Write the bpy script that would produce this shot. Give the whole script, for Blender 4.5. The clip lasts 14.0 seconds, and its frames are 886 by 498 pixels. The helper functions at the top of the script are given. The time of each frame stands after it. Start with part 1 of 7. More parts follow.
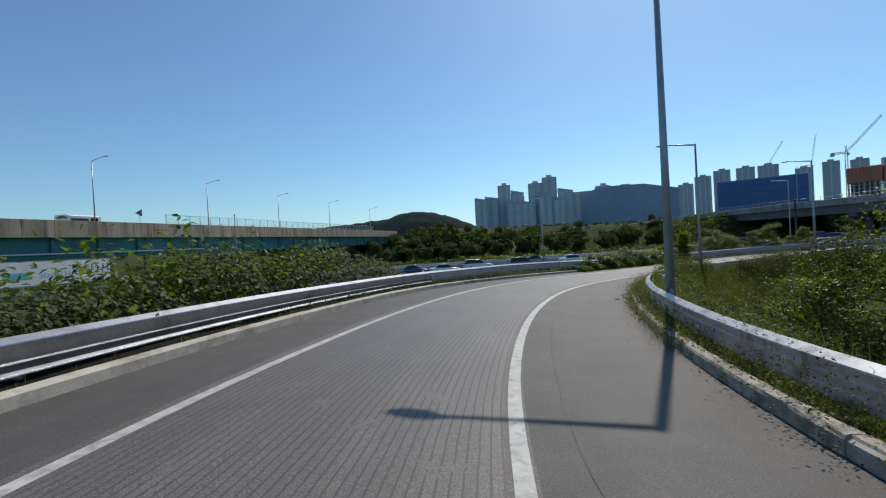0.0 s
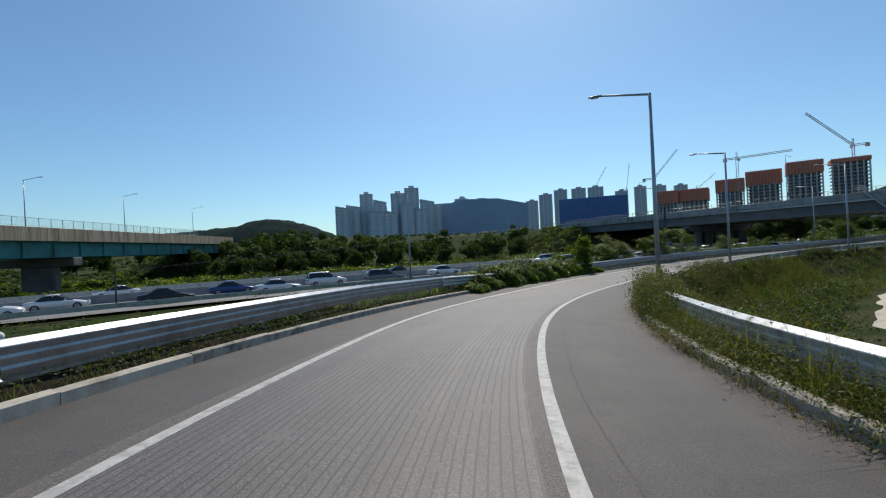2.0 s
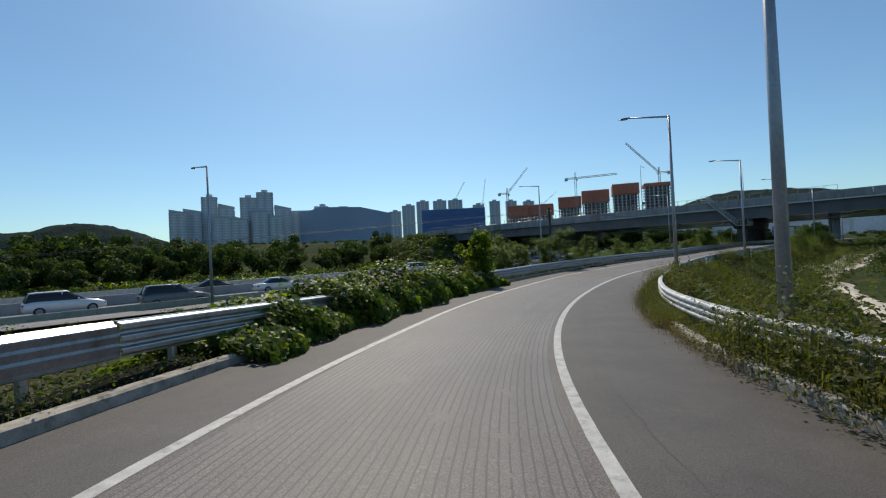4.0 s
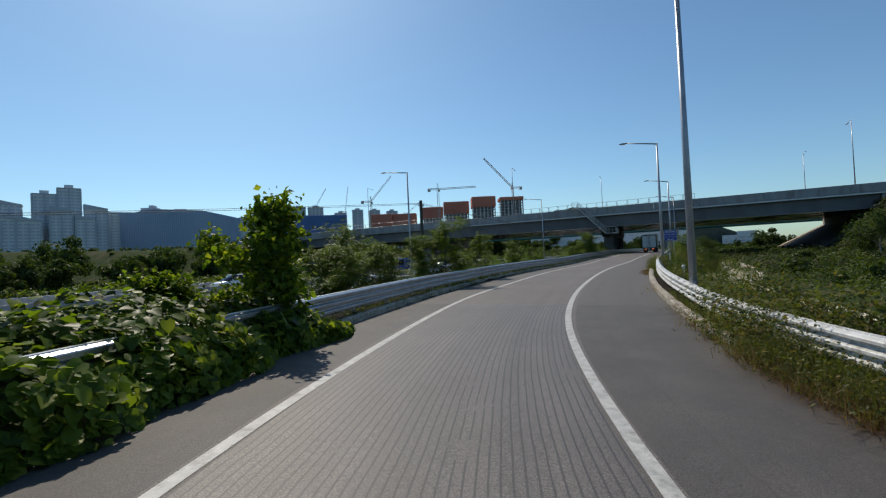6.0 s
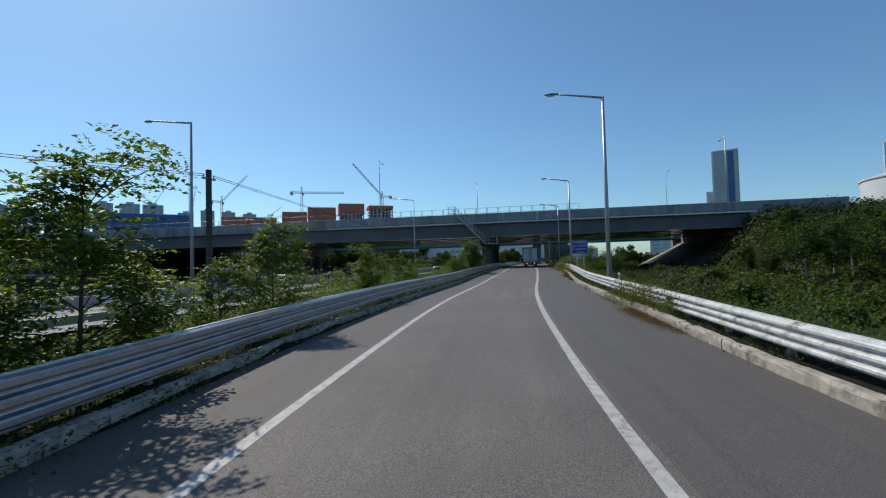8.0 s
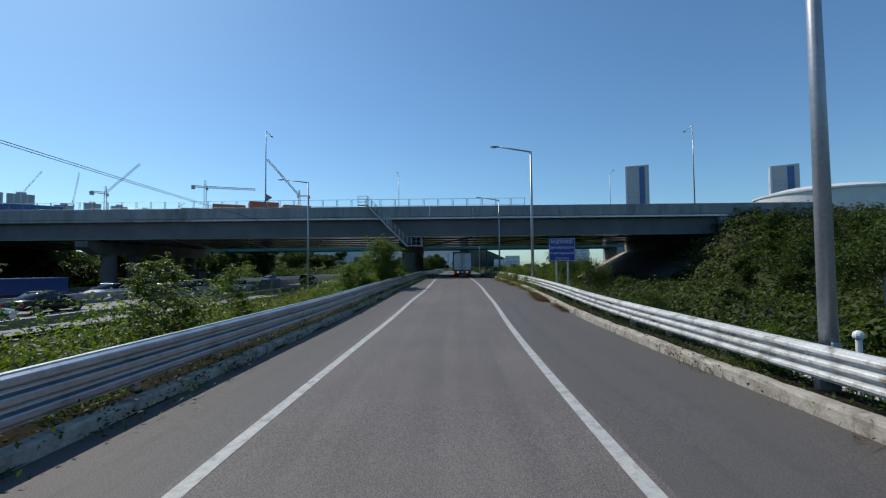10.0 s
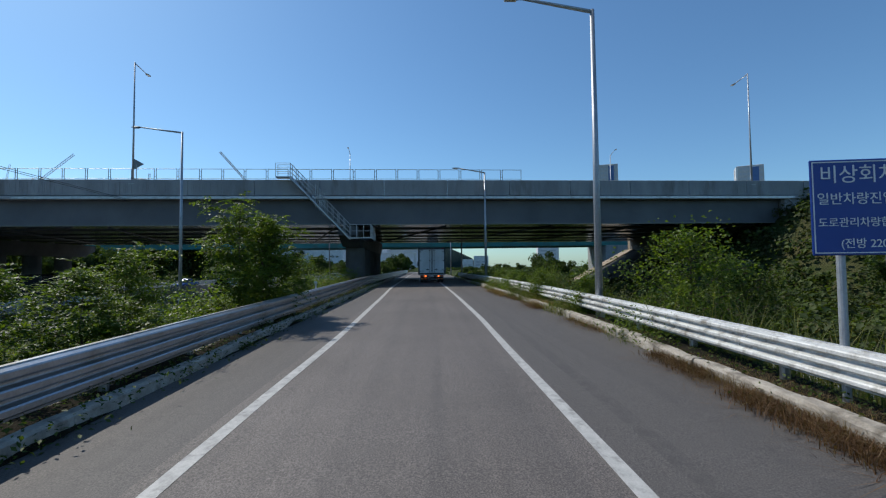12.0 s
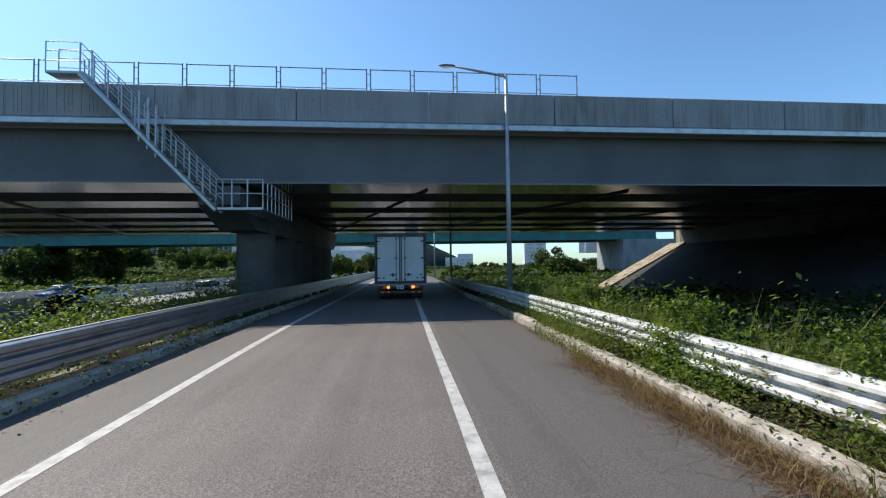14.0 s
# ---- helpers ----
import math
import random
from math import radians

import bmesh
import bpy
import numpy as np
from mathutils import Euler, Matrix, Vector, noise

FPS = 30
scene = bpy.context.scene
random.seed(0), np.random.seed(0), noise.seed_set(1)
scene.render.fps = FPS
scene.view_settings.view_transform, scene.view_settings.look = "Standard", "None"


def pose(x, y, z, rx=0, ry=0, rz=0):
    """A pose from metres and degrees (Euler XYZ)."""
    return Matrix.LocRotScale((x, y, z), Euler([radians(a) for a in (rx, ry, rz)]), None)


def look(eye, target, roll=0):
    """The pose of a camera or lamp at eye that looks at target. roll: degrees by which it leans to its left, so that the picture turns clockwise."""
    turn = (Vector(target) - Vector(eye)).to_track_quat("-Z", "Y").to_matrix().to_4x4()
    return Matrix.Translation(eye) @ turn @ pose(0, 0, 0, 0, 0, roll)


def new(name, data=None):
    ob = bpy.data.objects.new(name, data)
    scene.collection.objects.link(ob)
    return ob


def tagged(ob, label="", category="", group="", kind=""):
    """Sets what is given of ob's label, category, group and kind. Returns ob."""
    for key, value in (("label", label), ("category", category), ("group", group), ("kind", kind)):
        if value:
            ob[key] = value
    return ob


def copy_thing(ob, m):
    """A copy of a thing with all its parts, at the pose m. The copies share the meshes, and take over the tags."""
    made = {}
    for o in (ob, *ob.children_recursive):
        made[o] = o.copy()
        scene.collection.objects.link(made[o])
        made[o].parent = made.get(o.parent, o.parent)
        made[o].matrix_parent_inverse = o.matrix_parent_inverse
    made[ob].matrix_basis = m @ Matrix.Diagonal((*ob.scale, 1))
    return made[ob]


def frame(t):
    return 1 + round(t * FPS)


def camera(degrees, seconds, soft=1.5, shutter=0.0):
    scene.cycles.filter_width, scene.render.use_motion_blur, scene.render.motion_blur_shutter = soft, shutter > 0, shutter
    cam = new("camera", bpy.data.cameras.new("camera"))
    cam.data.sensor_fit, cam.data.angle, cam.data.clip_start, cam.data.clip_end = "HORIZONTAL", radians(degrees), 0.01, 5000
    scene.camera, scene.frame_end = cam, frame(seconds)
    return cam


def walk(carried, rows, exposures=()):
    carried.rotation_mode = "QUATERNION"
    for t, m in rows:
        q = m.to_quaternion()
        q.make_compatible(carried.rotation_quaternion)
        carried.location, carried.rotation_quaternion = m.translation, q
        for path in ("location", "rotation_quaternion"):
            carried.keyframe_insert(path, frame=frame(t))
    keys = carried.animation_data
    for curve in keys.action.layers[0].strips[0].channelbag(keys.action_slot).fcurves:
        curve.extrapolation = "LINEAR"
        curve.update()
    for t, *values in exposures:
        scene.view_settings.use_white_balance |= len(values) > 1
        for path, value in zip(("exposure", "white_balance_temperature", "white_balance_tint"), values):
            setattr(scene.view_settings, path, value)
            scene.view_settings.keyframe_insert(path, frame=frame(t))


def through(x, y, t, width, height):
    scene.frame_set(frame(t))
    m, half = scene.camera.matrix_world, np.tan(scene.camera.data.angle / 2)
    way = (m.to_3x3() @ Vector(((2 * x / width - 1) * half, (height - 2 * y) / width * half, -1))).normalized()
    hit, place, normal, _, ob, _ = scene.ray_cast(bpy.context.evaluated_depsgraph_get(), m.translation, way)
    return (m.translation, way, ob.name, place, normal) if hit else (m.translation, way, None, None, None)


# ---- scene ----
cam = camera(89.9, 14.0, soft=1.2)
PATH = [
    (0, (-0.000, -0.000, 1.650), (0.001, 2.000, 1.638), -3.00),
    (0.5, (0.243, 3.670, 1.552), (0.395, 5.664, 1.546), -2.80),
    (1, (0.793, 7.359, 1.460), (1.099, 9.335, 1.459), -2.70),
    (1.5, (1.641, 11.035, 1.384), (2.100, 12.981, 1.386), -2.71),
    (2, (2.751, 14.614, 1.293), (3.358, 16.519, 1.298), -2.77),
    (2.5, (4.084, 18.079, 1.165), (4.834, 19.933, 1.176), -2.82),
    (3, (5.634, 21.424, 1.013), (6.522, 23.216, 1.028), -2.79),
    (3.5, (7.414, 24.628, 0.850), (8.437, 26.347, 0.870), -2.76),
    (4, (9.428, 27.678, 0.695), (10.582, 29.311, 0.719), -2.73),
    (4.5, (11.681, 30.562, 0.561), (12.961, 32.098, 0.590), -2.70),
    (5, (14.185, 33.272, 0.463), (15.581, 34.704, 0.497), -2.67),
    (5.5, (16.969, 35.797, 0.410), (18.468, 37.120, 0.447), -2.64),
    (6, (20.052, 38.143, 0.398), (21.645, 39.353, 0.438), -2.72),
    (6.5, (23.334, 40.336, 0.383), (25.015, 41.419, 0.430), -2.66),
    (7, (26.767, 42.285, 0.360), (28.523, 43.241, 0.415), -2.48),
    (7.5, (30.323, 43.873, 0.468), (32.145, 44.696, 0.527), -2.19),
    (8, (34.076, 45.034, 0.619), (35.950, 45.729, 0.683), -1.55),
    (8.5, (37.849, 46.218, 0.667), (39.766, 46.783, 0.738), -0.93),
    (9, (41.625, 47.163, 0.672), (43.570, 47.618, 0.753), -0.59),
    (9.5, (45.389, 47.998, 0.767), (47.347, 48.397, 0.849), -0.57),
    (10, (49.161, 48.758, 0.827), (51.126, 49.120, 0.910), -0.54),
    (10.5, (52.973, 49.452, 0.844), (54.945, 49.777, 0.928), -0.52),
    (11, (56.866, 50.083, 0.850), (58.845, 50.362, 0.936), -0.50),
    (11.5, (60.880, 50.662, 0.888), (62.864, 50.895, 0.975), -0.48),
    (12, (65.039, 51.204, 0.980), (67.026, 51.418, 1.063), -0.62),
    (12.5, (69.345, 51.646, 1.086), (71.334, 51.842, 1.166), -0.57),
    (13, (73.793, 52.070, 1.131), (75.784, 52.245, 1.210), -0.48),
    (13.5, (78.405, 52.527, 1.140), (80.397, 52.682, 1.217), -0.71),
    (14, (83.129, 52.957, 1.214), (85.123, 53.094, 1.288), -0.82),
]
walk(cam, [(t, look(eye, target, roll)) for t, eye, target, roll in PATH],
     exposures=[(0.0, -0.22, 6650, 10), (2.5, -0.22, 6800, 10), (5.0, -0.24, 7000, 11), (6.5, -0.24, 6850, 11), (8.5, -0.22, 6450, 10), (11.5, -0.2, 6300, 10), (12.5, 0.02, 6420, 10), (13.0, 0.16, 6520, 10), (14.0, 0.55, 6600, 11)])

# ---------------------------------------------------------------- light
SUN_AZ, SUN_EL = radians(28.0), radians(48.0)      # azimuth from +y towards +x
world = bpy.data.worlds.new("sky")
scene.world = world
world.use_nodes = True
wn = world.node_tree
sky = wn.nodes.new("ShaderNodeTexSky")
sky.sky_type = "NISHITA"
sky.sun_disc = False
sky.sun_elevation, sky.sun_rotation = SUN_EL, SUN_AZ
sky.altitude, sky.air_density, sky.dust_density, sky.ozone_density = 50, 1.0, 0.6, 1.6
wn.nodes["Background"].inputs["Strength"].default_value = 0.12
tint = wn.nodes.new("ShaderNodeMix")
tint.data_type, tint.blend_type = "RGBA", "MULTIPLY"
tint.inputs[0].default_value, tint.inputs[7].default_value = 1.0, (0.705, 0.99, 1.145, 1)
wn.links.new(sky.outputs["Color"], tint.inputs[6])
wn.links.new(tint.outputs[2], wn.nodes["Background"].inputs["Color"])
sun_data = bpy.data.lights.new("sun", "SUN")
sun_data.energy, sun_data.angle, sun_data.color = 4.2, radians(0.53), (1.0, 0.94, 0.83)
sun = new("sun", sun_data)
sun.matrix_world = look((0, 0, 300), (-math.sin(SUN_AZ) * math.cos(SUN_EL), -math.cos(SUN_AZ) * math.cos(SUN_EL), 300 - math.sin(SUN_EL)))

# ---------------------------------------------------------------- materials
def material(name):
    m = bpy.data.materials.new(name)
    m.use_nodes = True
    return m, m.node_tree, m.node_tree.nodes["Principled BSDF"]


def ramp(nt, fac, stops):
    n = nt.nodes.new("ShaderNodeValToRGB")
    while len(n.color_ramp.elements) < len(stops):
        n.color_ramp.elements.new(0.5)
    for e, (p, c) in zip(n.color_ramp.elements, stops):
        e.position, e.color = p, (*c, 1)
    nt.links.new(fac, n.inputs[0])
    return n.outputs[0]


def noise_node(nt, scale, detail=4.0, rough=0.55, coords="Object", stretch=None):
    if coords == "World":
        out = nt.nodes.new("ShaderNodeNewGeometry").outputs["Position"]
    else:
        out = nt.nodes.new("ShaderNodeTexCoord").outputs[coords]
    if stretch:
        mp = nt.nodes.new("ShaderNodeMapping")
        mp.inputs["Scale"].default_value = stretch
        nt.links.new(out, mp.inputs["Vector"])
        out = mp.outputs["Vector"]
    n = nt.nodes.new("ShaderNodeTexNoise")
    n.inputs["Scale"].default_value, n.inputs["Detail"].default_value, n.inputs["Roughness"].default_value = scale, detail, rough
    nt.links.new(out, n.inputs["Vector"])
    return n.outputs["Fac"]


def mix(nt, fac, a, b, mode="MIX"):
    n = nt.nodes.new("ShaderNodeMix")
    n.data_type, n.blend_type = "RGBA", mode
    for sock, v in ((n.inputs[0], fac), (n.inputs[6], a), (n.inputs[7], b)):
        if isinstance(v, (int, float)):
            sock.default_value = v
        elif isinstance(v, tuple):
            sock.default_value = (*v, 1)
        else:
            nt.links.new(v, sock)
    return n.outputs[2]


def bump(nt, bsdf, height, strength, distance=0.01):
    n = nt.nodes.new("ShaderNodeBump")
    n.inputs["Strength"].default_value, n.inputs["Distance"].default_value = strength, distance
    nt.links.new(height, n.inputs["Height"])
    nt.links.new(n.outputs[0], bsdf.inputs["Normal"])


def surface(name, dark, light, scale=1.5, fine=30.0, rough=0.8, metal=0.0, bumps=0.25, depth=0.006, stain=None, stain_scale=0.6, stretch=None, coords="Object"):
    """A worn matt surface: broad tone, fine grain, optional stains."""
    m, nt, b = material(name)
    tone = ramp(nt, noise_node(nt, scale, 5, coords=coords, stretch=stretch), [(0.3, dark), (0.7, light)])
    grain = noise_node(nt, fine, 3, coords=coords)
    col = mix(nt, 0.35, tone, ramp(nt, grain, [(0.3, (0.45, 0.45, 0.45)), (0.7, (1, 1, 1))]), "MULTIPLY")
    if stain:
        k = ramp(nt, noise_node(nt, stain_scale, 6, 0.65, coords=coords, stretch=stretch), [(0.5, (0, 0, 0)), (0.68, (1, 1, 1))])
        col = mix(nt, k, col, stain)
    nt.links.new(col, b.inputs["Base Color"])
    b.inputs["Roughness"].default_value, b.inputs["Metallic"].default_value = rough, metal
    bump(nt, b, grain, bumps, depth)
    return m


def leaf_material(name, dark, light, gloss=0.5, through=0.35, warm=None, shine=0.2):
    m, nt, b = material(name)
    geo = nt.nodes.new("ShaderNodeNewGeometry")
    stops = [(0.0, dark), (0.75, light)]
    if warm:
        stops = [(0.0, dark), (0.55, light), (0.7, light), (1.0, warm)]
    col = ramp(nt, geo.outputs["Random Per Island"], stops)
    col = mix(nt, 0.5, col, ramp(nt, noise_node(nt, 0.5, 3), [(0.35, (0.55, 0.6, 0.5)), (0.65, (1.1, 1.1, 1.0))]), "MULTIPLY")
    nt.links.new(col, b.inputs["Base Color"])
    b.inputs["Roughness"].default_value, b.inputs["Specular IOR Level"].default_value = gloss, shine
    tr = nt.nodes.new("ShaderNodeBsdfTranslucent")
    nt.links.new(mix(nt, 1.0, col, (1.6, 1.7, 0.5), "MULTIPLY"), tr.inputs["Color"])
    mx = nt.nodes.new("ShaderNodeMixShader")
    mx.inputs[0].default_value = through
    nt.links.new(b.outputs[0], mx.inputs[1])
    nt.links.new(tr.outputs[0], mx.inputs[2])
    nt.links.new(mx.outputs[0], nt.nodes["Material Output"].inputs["Surface"])
    return m


def plain(name, colour, rough=0.5, metal=0.0, vary=0.12, scale=3.0, glow=0.0):
    m, nt, b = material(name)
    lo = tuple(c * (1 - vary) for c in colour)
    nt.links.new(ramp(nt, noise_node(nt, scale, 4), [(0.3, lo), (0.7, colour)]), b.inputs["Base Color"])
    b.inputs["Roughness"].default_value, b.inputs["Metallic"].default_value = rough, metal
    if glow:
        b.inputs["Emission Color"].default_value, b.inputs["Emission Strength"].default_value = (*colour, 1), glow
    return m


def road_material():
    """Grey asphalt; u is metres across, v metres along. The lane is grooved along up to 57 m."""
    m, nt, b = material("asphalt")
    uv = nt.nodes.new("ShaderNodeUVMap")
    sep = nt.nodes.new("ShaderNodeSeparateXYZ")
    nt.links.new(uv.outputs[0], sep.inputs[0])

    def math_node(op, a, c=0.0):
        n = nt.nodes.new("ShaderNodeMath")
        n.operation = op
        for s, v in zip(n.inputs, (a, c)):
            if isinstance(v, (int, float)):
                s.default_value = v
            else:
                nt.links.new(v, s)
        return n.outputs[0]
    u, v = sep.outputs[0], sep.outputs[1]
    grit = noise_node(nt, 70, 4, 0.75)
    speck = noise_node(nt, 35, 2, 0.6)
    tone = ramp(nt, noise_node(nt, 0.35, 5, 0.6), [(0.3, (0.126, 0.108, 0.096)), (0.7, (0.172, 0.149, 0.134))])
    col = mix(nt, 0.8, tone, ramp(nt, grit, [(0.38, (0.3, 0.3, 0.3)), (0.66, (1.45, 1.45, 1.45))]), "MULTIPLY")
    col = mix(nt, 0.4, col, ramp(nt, speck, [(0.42, (0.6, 0.6, 0.6)), (0.6, (1.15, 1.15, 1.15))]), "MULTIPLY")
    # wheel tracks, a little smoother and darker, with long streaks
    strip = nt.nodes.new("ShaderNodeMapping")
    strip.inputs["Scale"].default_value = (1.4, 0.03, 1)
    nt.links.new(uv.outputs[0], strip.inputs["Vector"])
    ns = nt.nodes.new("ShaderNodeTexNoise")
    ns.inputs["Scale"].default_value, ns.inputs["Detail"].default_value = 2.2, 4
    nt.links.new(strip.outputs[0], ns.inputs["Vector"])
    col = mix(nt, 0.6, col, ramp(nt, ns.outputs["Fac"], [(0.3, (0.72, 0.72, 0.73)), (0.65, (1.1, 1.08, 1.06))]), "MULTIPLY")
    outer = math_node("GREATER_THAN", math_node("ABSOLUTE", u), 1.95)
    before = math_node("LESS_THAN", v, 59.8)
    stained = ramp(nt, noise_node(nt, 0.8, 4, 0.7), [(0.35, (0.055, 0.049, 0.046)), (0.65, (0.086, 0.076, 0.069))])
    edge_tone = mix(nt, before, (0.098, 0.087, 0.079), stained)
    col = mix(nt, math_node("MULTIPLY", outer, 0.88), col, mix(nt, 0.8, edge_tone, ramp(nt, grit, [(0.38, (0.35, 0.35, 0.35)), (0.66, (1.5, 1.5, 1.5))]), "MULTIPLY"))
    # worn seams and oil streaks that run along the shoulders
    for mid_u, half_u, much in ((2.48, 0.1, 0.5), (-2.55, 0.22, 0.4), (3.4, 0.3, 0.3), (-0.2, 0.35, 0.18)):
        wave_u = math_node("ADD", u, math_node("MULTIPLY", math_node("SUBTRACT", noise_node(nt, 0.25, 2), 0.5), 0.35))
        band = math_node("LESS_THAN", math_node("ABSOLUTE", math_node("SUBTRACT", wave_u, mid_u)), half_u)
        patch = ramp(nt, ns.outputs["Fac"], [(0.35, (0, 0, 0)), (0.6, (1, 1, 1))])
        rough_edge = ramp(nt, noise_node(nt, 5.0, 4, 0.7), [(0.35, (0, 0, 0)), (0.6, (1, 1, 1))])
        fac = math_node("MULTIPLY", math_node("MULTIPLY", band, much), math_node("MULTIPLY", patch, rough_edge))
        col = mix(nt, fac, col, (0.045, 0.04, 0.037))
    # grooves along the lane
    wob = math_node("MULTIPLY", noise_node(nt, 1.2, 2), 0.03)
    saw = math_node("FRACT", math_node("MULTIPLY", math_node("ADD", u, wob), 1 / 0.095))
    line = math_node("LESS_THAN", saw, 0.2)
    inside = math_node("LESS_THAN", math_node("ABSOLUTE", u), 1.72)
    worn = math_node("GREATER_THAN", noise_node(nt, 1.7, 3), 0.36)
    groove = math_node("MULTIPLY", math_node("MULTIPLY", line, inside), math_node("MULTIPLY", before, worn))
    col = mix(nt, math_node("MULTIPLY", groove, 0.75), col, (0.035, 0.033, 0.032))
    nt.links.new(col, b.inputs["Base Color"])
    nt.links.new(math_node("SUBTRACT", 0.72, math_node("MULTIPLY", math_node("MULTIPLY", inside, before), 0.15)), b.inputs["Roughness"])
    h = math_node("SUBTRACT", math_node("MULTIPLY", grit, 0.5), groove)
    bump(nt, b, h, 0.6, 0.006)
    return m


